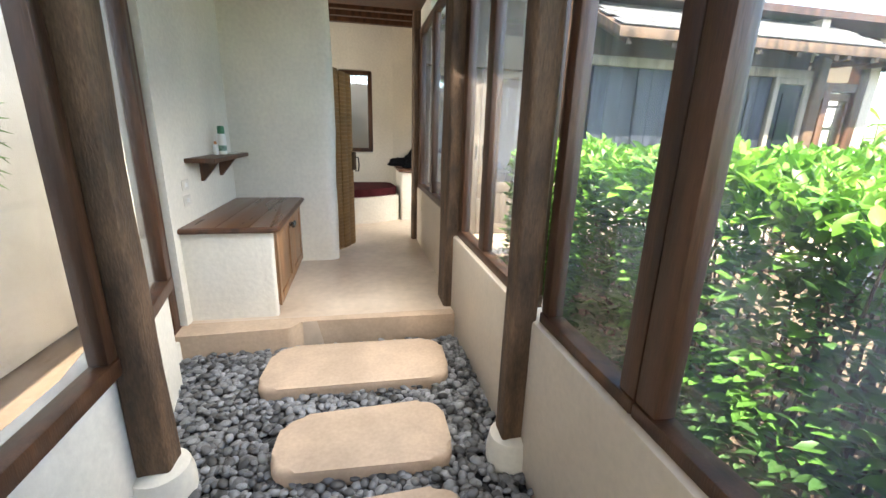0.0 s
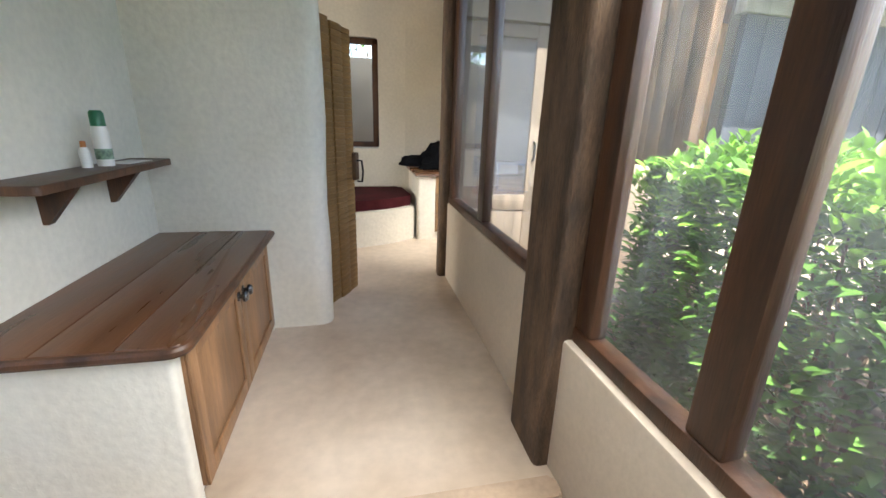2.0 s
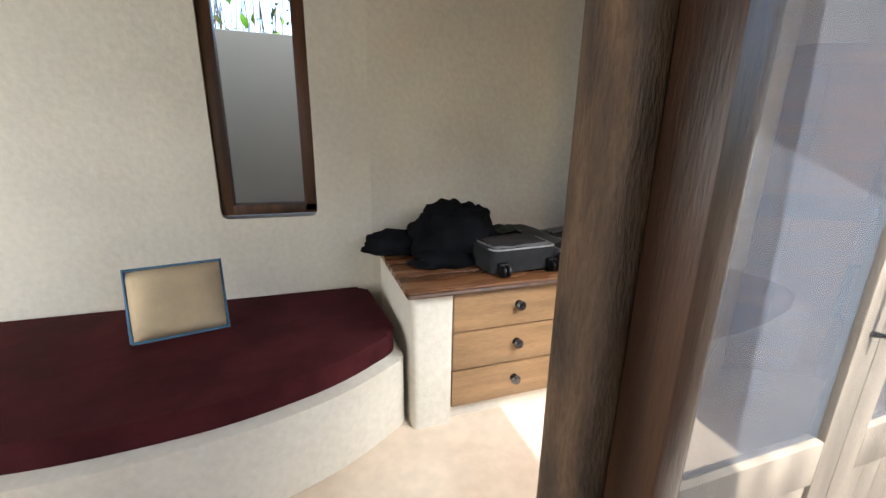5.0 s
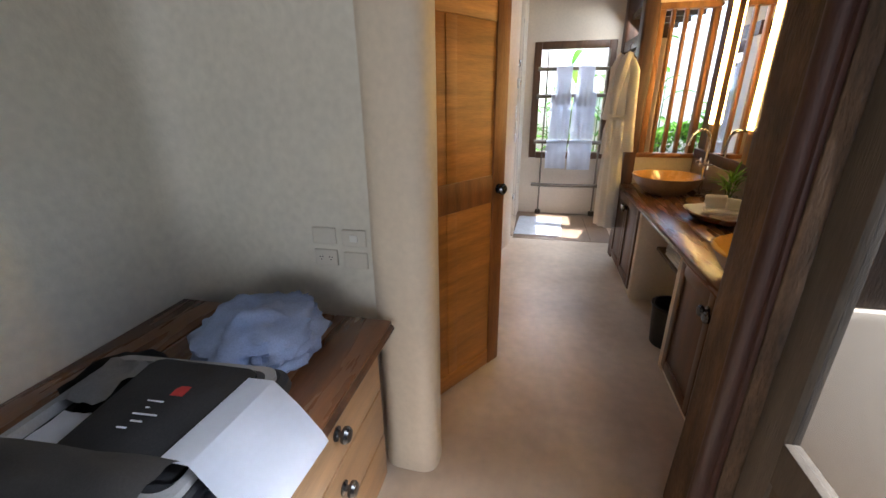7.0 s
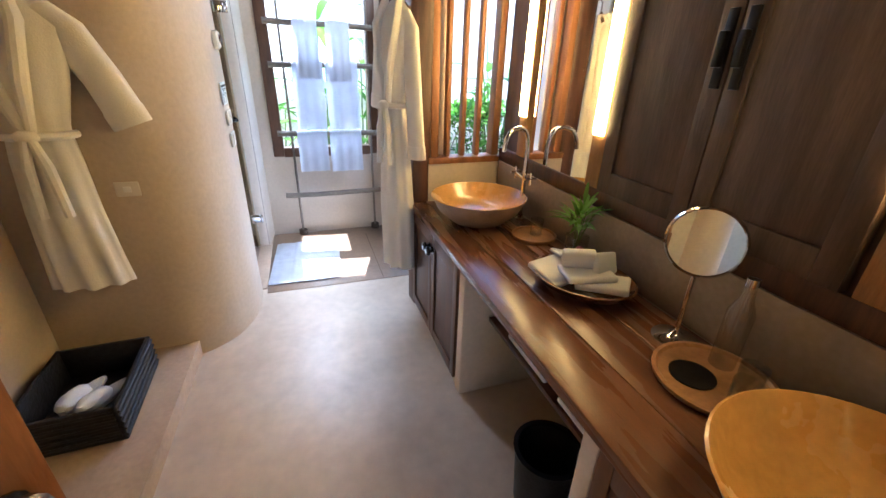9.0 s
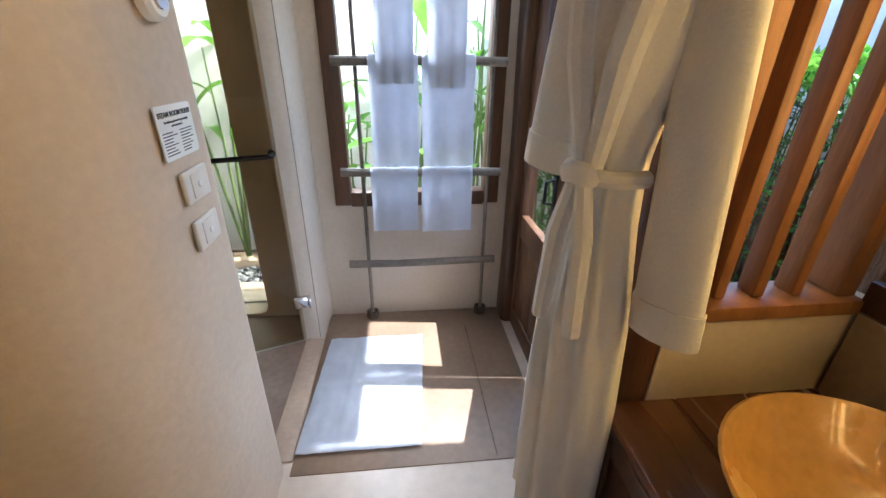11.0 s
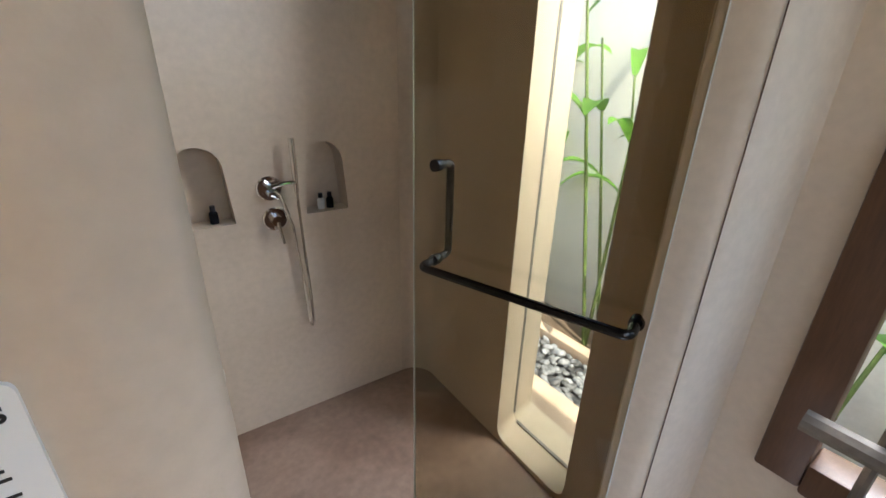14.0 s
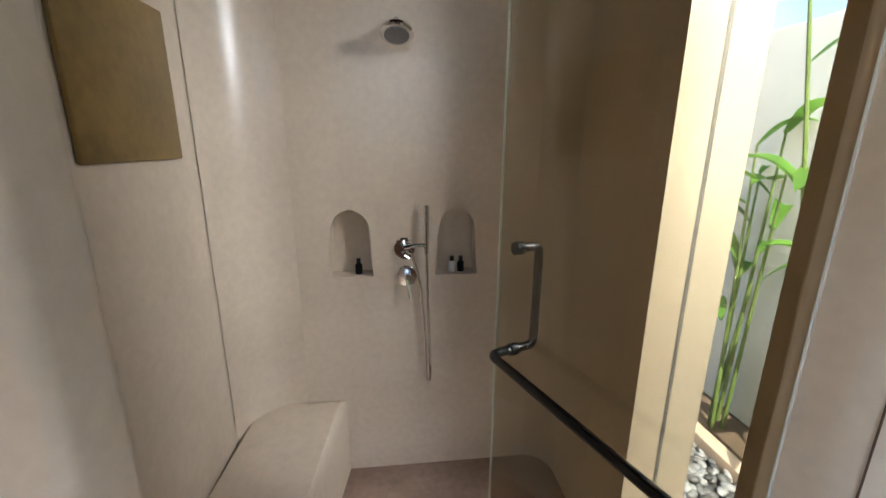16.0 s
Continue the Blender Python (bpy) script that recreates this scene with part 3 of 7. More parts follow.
def pebble_bed(name, label, inside, x0, x1, y0, y1, z, step, size, material, near=None, parts=0):
    """A bed of loose stones; those for which near(x, y) holds are single parts, up to the number given."""
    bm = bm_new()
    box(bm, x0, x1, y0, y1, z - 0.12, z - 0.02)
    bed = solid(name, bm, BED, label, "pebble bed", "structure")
    shapes = []
    for k in range(8):
        me = bpy.data.meshes.new("pebble")
        vs = pebble_verts(Matrix.Identity(4), k)
        me.from_pydata([tuple(v) for v in vs], [], PEB_F)
        me.polygons.foreach_set("use_smooth", [True] * len(me.polygons))
        me.materials.append(material)
        shapes.append(me)
    verts, faces, made = [], [], 0
    ny, nx = int((y1 - y0) / step), int((x1 - x0) / step)
    for layer in (0, 1):
        for i in range(nx + 1):
            for j in range(ny + 1):
                x = x0 + (i + rng.uniform(-0.45, 0.45)) * step
                y = y0 + (j + rng.uniform(-0.45, 0.45) + 0.5 * layer) * step
                if not inside(x, y) or (layer and rng.random() < 0.5):
                    continue
                m = pebble_pose(x, y, z + layer * 0.016 + rng.uniform(-0.006, 0.006), size)
                if near and made < parts and layer and near(x, y):
                    ob = new("pebble", shapes[made % 8])
                    ob.parent, ob.matrix_basis = bed, m
                    made += 1
                else:
                    b = len(verts)
                    verts += [tuple(v) for v in pebble_verts(m, rng.randrange(1000))]
                    faces += [tuple(b + q for q in f) for f in PEB_F]
    me = bpy.data.meshes.new("pebbles")
    me.from_pydata(verts, [], faces)
    me.polygons.foreach_set("use_smooth", [True] * len(me.polygons))
    me.materials.append(material)
    ob = new("pebbles", me)
    ob.parent = bed
    tagged(ob, kind="stuff")
    return bed


SLABS = [  # corners of the stepping slabs, far left first, clockwise
    [(-0.70, 3.75), (0.44, 3.72), (0.43, 3.22), (-0.74, 3.24)],
    [(-0.53, 2.98), (0.32, 3.02), (0.30, 2.55), (-0.55, 2.60)],
    [(-0.44, 2.40), (0.28, 2.42), (0.30, 1.95), (-0.46, 1.98)],
    [(-0.50, 1.75), (0.25, 1.78), (0.26, 1.28), (-0.48, 1.30)],
]


def on_slab(x, y, g=0.0):
    return any(s[3][0] + g < x < s[1][0] - g and s[2][1] + g < y < s[0][1] - g for s in SLABS)


pebble_bed("gravel_bed", "loose dark grey river pebbles between slabs", lambda x, y: -1.36 + (0 if y > 3 else 0.2) < x < XR and y < 3.84 and not on_slab(x, y, 0.05),
           -1.36, XR, 0.2, 3.86, GRAVEL, 0.040, 0.031, PEBBLE, lambda x, y: y > 2.2, 280)
for s in SLABS:
    bm = bm_new()
    prism(bm, fillet(s, 0.13, 7), GRAVEL - 0.1, GRAVEL + 0.075, 0.03, None, 3, 0.012)
    solid("stepping_slab", bm, SLAB, "rounded tan cement stepping slab set in pebbles", "stepping slab", group="slabs through the pebbles")
for ob, r in ((post_l, 0.125), (post_r, 0.11)):
    bm = bm_new()
    lathe(bm, [(0, GRAVEL - 0.05), (r, GRAVEL - 0.05), (r * 1.02, GRAVEL + 0.08), (r * 0.9, GRAVEL + 0.15), (0.07, GRAVEL + 0.17), (0, GRAVEL + 0.17)], 20)
    part("plaster_foot", bm, PLASTER, ob, "rounded white plaster foot")


def knob(parent, loc, r=0.022, out=(1, 0, 0), material=None):
    """A turned dark knob with a short neck that stands out along out."""
    bm = bm_new()
    lathe(bm, [(0, 0), (r * 0.9, 0), (r * 0.9, 0.004), (r * 0.4, 0.006), (r * 0.4, 0.018), (r, 0.024), (r * 1.05, 0.034), (r * 0.8, 0.044), (0, 0.047)], 14,
          m=Vector(out).to_track_quat("Z", "Y").to_matrix().to_4x4())
    return part("knob", bm, material or PEWTER, parent, "dark pewter knob", loc)


# cabinet under the shelf
CABINET_WOOD = mat("cabinet_wood", (0.42, 0.23, 0.115), 0.45, vary=0.22, scale=2.2, fine=30, stretch=(6, 6, 0.7), bump=0.2, dist=0.002)
cab = thing("cabinet", "white plaster cabinet with two brown wooden doors", "cabinet", (-1.33, 4.06, 0))
bm = bm_new()
prism(bm, fillet([(0, 0), (0.60, 0), (0.60, 0.05), (0.57, 0.06), (0.57, 1.36), (0.60, 1.37), (0.60, 1.40), (0, 1.40)], [0, 0.03, 0, 0, 0, 0, 0, 0], 4), 0, 0.655, 0.0, None, 4, 0.006)
part("body", bm, PLASTER, cab)
for k in (0, 1):
    y0 = 0.075 + k * 0.645
    d = bm_new()
    box(d, 0.572, 0.60, y0, y0 + 0.635, 0.055, 0.64, 0.004)
    door = part("door", d, CABINET_WOOD, cab)
    f = bm_new()
    for a in ((y0, y0 + 0.07, 0.055, 0.64), (y0 + 0.565, y0 + 0.635, 0.055, 0.64), (y0 + 0.07, y0 + 0.565, 0.055, 0.125), (y0 + 0.07, y0 + 0.565, 0.57, 0.64)):
        box(f, 0.600, 0.612, a[0], a[1], a[2], a[3], 0.003)
    part("door_frame", f, CABINET_WOOD, door)
    knob(door, (0.612, y0 + (0.60 if k == 0 else 0.035), 0.56), 0.026)
top = thing("worktop", "dark-stained planked wooden top on the plaster cabinet", "worktop", (-1.33, 4.06, 0.655))
for x0, x1, r in ((0.0, 0.229, 0.0), (0.231, 0.449, 0.0), (0.451, 0.635, 0.05)):
    bm = bm_new()
    prism(bm, fillet([(x0, -0.012), (x1, -0.012), (x1, 1.40), (x0, 1.40)], [0, r, 0, 0], 6), 0.0, 0.041, 0.005)
    part("plank", bm, WOOD_TOP_LONG, top)
bm = bm_new()
tube(bm, [(0.0, -0.016, 0.019), (0.56, -0.016, 0.019), *arc((0.58, -0.016, 0.019), (0.639, -0.016, 0.019), (0.639, 0.05, 0.019), 8), (0.639, 1.40, 0.019)], 0.0185, 10)
part("edge_moulding", bm, WOOD_DARK, top, "dark rounded front edge")

sh = thing("wall_shelf", "small dark wooden wall shelf on two brackets", "shelf", (-1.33, 4.31, 1.12))
bm = bm_new()
prism(bm, fillet([(0, 0), (0.20, 0), (0.20, 0.99), (0, 0.99)], [0, 0.02, 0.02, 0], 3), 0, 0.032, 0.006)
part("board", bm, WOOD_DARK, sh)
for y in (0.28, 0.74):
    bm = bm_new()
    put(bm, [(0, y, 0), (0.15, y, 0), (0.02, y, -0.16), (0, y, -0.16), (0, y + 0.035, 0), (0.15, y + 0.035, 0), (0.02, y + 0.035, -0.16), (0, y + 0.035, -0.16)],
        [(0, 1, 2, 3), (7, 6, 5, 4), (0, 4, 5, 1), (1, 5, 6, 2), (2, 6, 7, 3), (3, 7, 4, 0)])
    part("bracket", bm, WOOD_DARK, sh)
WHITE_PLASTIC = mat("white_plastic", (0.75, 0.74, 0.70), 0.35, vary=0.03, bump=0.02)
GREEN_PLASTIC = mat("green_plastic", (0.02, 0.16, 0.07), 0.35, vary=0.05, bump=0.02)
PALE_GREEN = mat("pale_green_print", (0.32, 0.5, 0.36), 0.4, vary=0.3, scale=30, bump=0)
can = thing("spray_can", "white and green spray can with a green cap", "spray can", (-1.24, 4.91, 1.152))
bm = bm_new()
lathe(bm, [(0, 0), (0.031, 0), (0.032, 0.02), (0.032, 0.15), (0.026, 0.17), (0, 0.17)], 18)
part("can", bm, WHITE_PLASTIC, can)
bm = bm_new()
lathe(bm, [(0.0325, 0.03), (0.0325, 0.075)], 18)
part("printed_band", bm, PALE_GREEN, can, "pale green printed band")
bm = bm_new()
lathe(bm, [(0, 0.17), (0.028, 0.17), (0.027, 0.225), (0.02, 0.235), (0, 0.235)], 18)
part("cap", bm, GREEN_PLASTIC, can, "green cap")
bt = thing("small_bottle", "small white and orange repellent bottle", "bottle", (-1.27, 4.83, 1.152))
bm = bm_new()
lathe(bm, [(0, 0), (0.02, 0), (0.021, 0.07), (0.012, 0.085), (0, 0.085)], 14)
part("bottle", bm, WHITE_PLASTIC, bt)
bm = bm_new()
lathe(bm, [(0, 0.085), (0.011, 0.085), (0.01, 0.11), (0, 0.112)], 12)
part("cap", bm, mat("orange_cap", (0.55, 0.2, 0.05), 0.4), bt, "orange cap")
bm = bm_new()
box(bm, 0, 0.10, 0, 0.18, 0, 0.004, 0.001)
solid("card", bm, WHITE_PLASTIC, "white card lying on the shelf", "card", loc=(-1.28, 4.98, 1.153), rz=-8)
SWITCH = mat("switch_plastic", (0.66, 0.62, 0.54), 0.35, vary=0.03, bump=0.02)


def switch_plate(name, label, loc, rz, w=0.118, h=0.075, kind="rocker", d=0.010):
    """A wall plate that faces its own -y."""
    s = thing(name, label, "wall switch", loc, rz)
    bm = bm_new()
    box(bm, -w / 2, w / 2, -d, 0.001, -h / 2, h / 2, 0.006, None, 3)
    part("plate", bm, SWITCH, s)
    if kind == "button":
        bm = bm_new()
        box(bm, -w * 0.26, w * 0.26, -d - 0.003, -d + 0.001, -h * 0.36, h * 0.36, 0.002)
        part("rocker", bm, SWITCH, s)
        bm = bm_new()
        lathe(bm, [(0, 0), (0.008, 0), (0.008, 0.004), (0.006, 0.005), (0, 0.005)], 14, m=Matrix.Translation((0.0, -d - 0.003, 0)) @ pose(0, 0, 0, 90))
        part("button", bm, WHITE_PLASTIC, s)
    elif kind == "socket":
        for x in (-w * 0.2, w * 0.2):
            bm = bm_new()
            for dx, dz in ((-0.006, 0.004), (0.006, 0.004), (0, -0.008)):
                lathe(bm, [(0, 0), (0.0025, 0), (0.0025, 0.0015), (0, 0.0015)], 8, m=Matrix.Translation((x + dx, -d, dz)) @ pose(0, 0, 0, 90))
            part("socket_holes", bm, IRON, s)
    elif kind == "rocker":
        bm = bm_new()
        box(bm, -w * 0.16, w * 0.16, -d - 0.004, -d + 0.001, -h * 0.2, h * 0.2, 0.002)
        part("rocker", bm, WHITE_PLASTIC, s)
    return s


switch_plate("light_switch", "white plastic wall switch under the shelf", (-1.33, 4.26, 0.97), 90, kind="rocker")
switch_plate("light_switch", "white plastic wall switch under the shelf", (-1.33, 4.26, 0.86), 90, kind="rocker")

# room door: three split-bamboo boards seen on edge, standing open
rd = thing("bamboo_door", "open door clad in split bamboo boards", "door", (-0.385, 5.76, 0.0), 60)
for k, (x0, x1, th_) in enumerate(((0.0, 0.14, 0.05), (0.135, 0.27, 0.075), (0.265, 0.40, 0.05))):
    bm = bm_new()
    box(bm, x0 + 0.004, x1 - 0.007, -th_ / 2 + 0.006, th_ / 2 - 0.006, 0.02, 2.02 - 0.02 * k, 0.004)
    bo = part("board", bm, BAMBOO, rd)
    bm = bm_new()
    box(bm, x0, x1 - 0.003, -th_ / 2, th_ / 2, 0.0, 0.040, 0.006)
    slat = finish("bamboo_slat", bm, BAMBOO)
    for j in range(47):
        ob = part("bamboo_slat", slat, None, bo, loc=(rng.uniform(-0.001, 0.001), 0, 0.03 + j * 0.0418))
bm = bm_new()
box(bm, 0.36, 0.41, -0.06, -0.024, 0.93, 1.14, 0.006)
part("lock_plate", bm, WOOD_POST, rd, "worn wooden lock plate")
bm = bm_new()
tube(bm, [(0.38, -0.06, 1.08), (0.38, -0.10, 1.08), (0.38, -0.11, 1.0), (0.38, -0.10, 0.92), (0.38, -0.06, 0.92)], 0.008)
part("handle", bm, IRON, rd)

# ---- main room ----
wf = thing("window_7", "dark timber window facing a tan garden wall", "window", (0.155, 8.43, 0), 180, kind="structure")
for nm, a in (("stile", (0.0, 0.075, 1.05, 2.34)), ("stile", (0.48, 0.555, 1.05, 2.34)), ("window_sill", (0.0, 0.555, 1.04, 1.105)), ("top_rail", (0.0, 0.555, 2.28, 2.35))):
    bm = bm_new()
    box(bm, a[0], a[1], -0.10 if nm != "stile" else -0.098, -0.02, a[2], a[3], 0.008)
    part(nm, bm, WOOD_DARK, wf)
bm = bm_new()
box(bm, 0.07, 0.49, -0.065, -0.06, 1.10, 2.29)
part("pane", bm, glass_mat("old_window_glass", (0.95, 0.96, 0.95), 0.4, 0.02), wf).visible_shadow = False

bench = thing("built_in_bench", "curved white plaster bench with rounded front edge", "bench")
BEN = [(0.53, 7.60), (0.18, 7.36), (-0.24, 7.22), (-0.75, 7.16), (-1.4, 7.22), (-2.1, 7.4), (-2.1, 8.45), (0.50, 8.45)]
bm = bm_new()
prism(bm, fillet(BEN, [0.05, 0.2, 0.2, 0.3, 0.3, 0.1, 0, 0], 6), 0, 0.40, 0.03, None, 3, 0.008)
part("seat_base", bm, PLASTER, bench)
CUSH = mat("maroon_cloth", (0.085, 0.018, 0.022), 0.9, vary=0.2, scale=5, fine=240, bump=0.25, dist=0.002, spec=0.1)
cu = bm_new()
prism(cu, fillet([(0.50, 7.68), (0.17, 7.44), (-0.24, 7.30), (-0.75, 7.24), (-1.4, 7.30), (-2.0, 7.46), (-2.0, 8.40), (0.44, 8.40)], [0.09, 0.2, 0.2, 0.3, 0.3, 0.1, 0.06, 0.06], 6), 0, 0.115, 0.035, None, 3, 0.01)
solid("seat_cushion", cu, CUSH, "maroon cloth cushion on the plaster bench", "cushion", loc=(0, 0, 0.402))


def pillow(name, label, loc, rx, rz, w, h, d, material, piping=None):
    bm = bm_new()
    n = 10
    for side in (1, -1):
        grid = [[bm.verts.new((w * (i / n - 0.5), side * d * 0.5 * (max(0, 1 - (2 * i / n - 1) ** 4) * max(0, 1 - (2 * j / n - 1) ** 4)) ** 0.5 + 0.004 * noise.noise(Vector((i * 0.5, j * 0.5, side))), h * (j / n)))
                 for j in range(n + 1)] for i in range(n + 1)]
        for i in range(n):
            for j in range(n):
                f = (grid[i][j], grid[i + 1][j], grid[i + 1][j + 1], grid[i][j + 1])
                bm.faces.new(f if side < 0 else f[::-1])
    bmesh.ops.remove_doubles(bm, verts=bm.verts, dist=0.006)
    t = thing(name, label, "pillow", loc, rz)
    p = part("cover", bm, material, t, smooth=80)
    p.rotation_euler = (radians(rx), 0, 0)
    if piping:
        bm = bm_new()
        tube(bm, [(-w / 2, 0, 0), (w / 2, 0, 0), (w / 2, 0, h), (-w / 2, 0, h), (-w / 2, 0, 0)], 0.012, 6)
        q = part("piping", bm, piping, t, "blue piping")
        q.rotation_euler = (radians(rx), 0, 0)
    return t


pillow("throw_pillow", "cream cushion with blue edging on the bench", (-0.56, 7.95, 0.522), -18, 12, 0.42, 0.36, 0.15,
       mat("cream_cloth", (0.70, 0.56, 0.36), 0.85, vary=0.1, fine=200, bump=0.2), mat("blue_cloth", (0.10, 0.22, 0.36), 0.85, fine=200))

# desk with six drawers
desk = thing("drawer_desk", "built-in wooden drawer desk with plaster end", "desk", (0.55, 7.50, 0))
bm = bm_new()
prism(bm, fillet([(0, 0.02), (0.21, 0.02), (0.21, 0.93), (0, 0.93)], [0.04, 0.0, 0, 0], 5), 0, 0.775, 0, None, 3, 0.006)
part("plaster_end", bm, PLASTER, desk, "white plaster end block")
bm = bm_new()
box(bm, 0.21, 1.76, 0.04, 0.93, 0.09, 0.775)
part("carcass", bm, WOOD_BROWN, desk)
bm = bm_new()
box(bm, 0.21, 1.78, 0.06, 0.9, 0.0, 0.09)
part("plinth", bm, PLASTER, desk, "white plaster plinth")
for c, (x0, x1) in enumerate(((0.215, 0.955), (0.965, 1.715))):
    for r in range(3):
        z0 = 0.10 + r * 0.225
        bm = bm_new()
        box(bm, x0, x1, 0.012, 0.045, z0, z0 + 0.215, 0.004)
        dr = part("drawer", bm, WOOD_DRAWER, desk)
        knob(dr, ((x0 + x1) / 2 + (0.0 if c == 0 else 0.02), 0.012, z0 + 0.12), 0.026, (0, -1, 0))
dt = thing("desk_top", "dark-stained planked wooden desk top", "desk top", (0.55, 7.50, 0.775))
for k in range(4):
    bm = bm_new()
    box(bm, -0.035, 1.80, -0.02 + k * 0.24, 0.216 + k * 0.24, 0, 0.036, 0.007)
    part("plank", bm, WOOD_TOP, dt)
bm = bm_new()
tube(bm, [(-0.03, -0.022, 0.014), (1.78, -0.022, 0.014)], 0.014, 8)
part("edge_moulding", bm, WOOD_DARK, dt)


def lump(bm, c, r, seed, nu=18, nv=12, rough=0.35, flat=1.0):
    """A soft heap of cloth: an ellipsoid folded by noise, flattened below."""
    c, r = Vector(c), Vector(r)
    rings = []
    for j in range(nv + 1):
        th_ = math.pi * j / nv
        ring = []
        for i in range(nu):
            ph = 2 * math.pi * i / nu
            n = Vector((math.sin(th_) * math.cos(ph), math.sin(th_) * math.sin(ph), math.cos(th_)))
            q = 1 + rough * noise.noise(n * 2.2 + Vector((seed, 0, 0))) + rough * 0.5 * noise.noise(n * 5.5 + Vector((0, seed, 0)))
            p = Vector((n.x * r.x * q, n.y * r.y * q, n.z * r.z * q))
            if p.z < -r.z * 0.45 * flat:
                p.z = -r.z * 0.45 * flat
            ring.append(bm.verts.new(c + p))
        rings.append(ring)
    for a, b in zip(rings, rings[1:]):
        for i in range(nu):
            bm.faces.new((a[i], b[i], b[(i + 1) % nu], a[(i + 1) % nu]))
    bmesh.ops.remove_doubles(bm, verts=bm.verts, dist=0.0005)
    return bm


BLACK_CLOTH = mat("black_cloth", (0.010, 0.011, 0.014), 0.9, vary=0.3, scale=6, fine=180, bump=0.4, dist=0.003, spec=0.08)
GREY_CLOTH = mat("charcoal_cloth", (0.032, 0.033, 0.037), 0.8, vary=0.25, scale=5, fine=220, bump=0.3, dist=0.002, spec=0.2)
GREY_LINING = mat("grey_lining", (0.085, 0.082, 0.082), 0.8, vary=0.15, scale=5, fine=200, bump=0.3, dist=0.002)
PALE_BLUE = mat("pale_blue_cloth", (0.33, 0.42, 0.68), 0.85, vary=0.15, scale=6, fine=160, bump=0.35, dist=0.003)
PAPER = mat("white_paper", (0.74, 0.78, 0.88), 0.6, vary=0.03, bump=0.02)
TOPZ = 0.8115
jk = thing("jacket", "black jacket heaped on the desk", "jacket", (0.95, 8.05, TOPZ))
for nm, c, r, sd_, k in (("body", (0, 0, 0.11), (0.29, 0.24, 0.20), 2.0, 44), ("sleeve", (-0.33, 0.10, 0.055), (0.22, 0.12, 0.09), 5.0, 32), ("hood", (0.13, 0.08, 0.20), (0.13, 0.13, 0.10), 6.0, 30),
                         ("sleeve", (0.16, -0.10, 0.05), (0.14, 0.16, 0.09), 7.0, 32), ("hem", (-0.12, -0.20, 0.03), (0.19, 0.11, 0.06), 9.0, 32)):
    part(nm, lump(bm_new(), c, r, sd_, k, k * 2 // 3, 0.28), BLACK_CLOTH, jk, smooth=60)

sc = thing("suitcase", "open charcoal cloth suitcase lying on the desk", "suitcase", (1.42, 7.87, TOPZ), 4)
GREEN_CLOTH = mat("green_pouch", (0.012, 0.035, 0.022), 0.6, vary=0.2, scale=9, fine=200, bump=0.3, dist=0.002)
TAUPE = mat("taupe_cloth", (0.060, 0.052, 0.055), 0.85, vary=0.15, scale=6, fine=220, bump=0.3, dist=0.002)
PALE_LINING = mat("pale_lining", (0.30, 0.30, 0.31), 0.75, vary=0.12, scale=5, fine=180, bump=0.3, dist=0.003)


def tray(bm, x0, x1, y0, y1, z0, z1, wall, r):
    """A round-cornered open tray with thick cloth sides."""
    o, i = fillet([(x0, y0), (x1, y0), (x1, y1), (x0, y1)], r, 5), fillet([(x0 + wall, y0 + wall), (x1 - wall, y0 + wall), (x1 - wall, y1 - wall), (x0 + wall, y1 - wall)], r, 5)
    rings = [[bm.verts.new((p[0], p[1], z)) for p in loop] for loop, z in ((o, z0), (o, z1), (i, z1), (i, z0 + 0.02))]
    for a, b in zip(rings, rings[1:]):
        for k in range(len(a)):
            q = (k + 1) % len(a)
            bm.faces.new((a[k], a[q], b[q], b[k]))
    bm.faces.new(rings[-1])
    bm.faces.new(rings[0][::-1])
    return bm


def cloth_sheet(bm, x0, x1, y0, y1, z, th_, seed, amp, arch=0.0, n=10):
    """A limp sheet of cloth with thickness, soft waves and an arch across it."""
    g = [[bm.verts.new((x0 + (x1 - x0) * i / n, y0 + (y1 - y0) * j / n, z + amp * noise.noise(Vector((i * 0.4, j * 0.4, seed))) + arch * math.sin(math.pi * i / n))) for j in range(n + 1)] for i in range(n + 1)]
    f = [bm.faces.new((g[i][j], g[i + 1][j], g[i + 1][j + 1], g[i][j + 1])) for i in range(n) for j in range(n)]
    bmesh.ops.solidify(bm, geom=f, thickness=th_)
    return bm


low = part("lower_shell", tray(bm_new(), -0.44, -0.02, -0.26, 0.26, 0.012, 0.135, 0.022, 0.05), GREY_CLOTH, sc)
bm = bm_new()
tube(bm, [(p[0], p[1], 0.135) for p in fillet([(-0.43, -0.25), (-0.03, -0.25), (-0.03, 0.25), (-0.43, 0.25)], 0.05, 5)] + [(-0.38, -0.25, 0.135)], 0.008, 6)
part("zip_edge", bm, PALE_LINING, low, "pale grey zip edge")
part("packed_clothes", cloth_sheet(bm_new(), -0.41, -0.06, -0.20, 0.02, 0.150, 0.035, 3.3, 0.014), TAUPE, low, "dark taupe folded clothes")
part("packed_clothes", cloth_sheet(bm_new(), -0.41, -0.05, -0.235, -0.195, 0.143, 0.02, 5.1, 0.008), PALE_LINING, low, "pale mesh edge")
part("packed_clothes", cloth_sheet(bm_new(), -0.41, -0.22, 0.02, 0.23, 0.135, 0.03, 6.1, 0.03), BLACK_CLOTH, low, "black folded clothes")
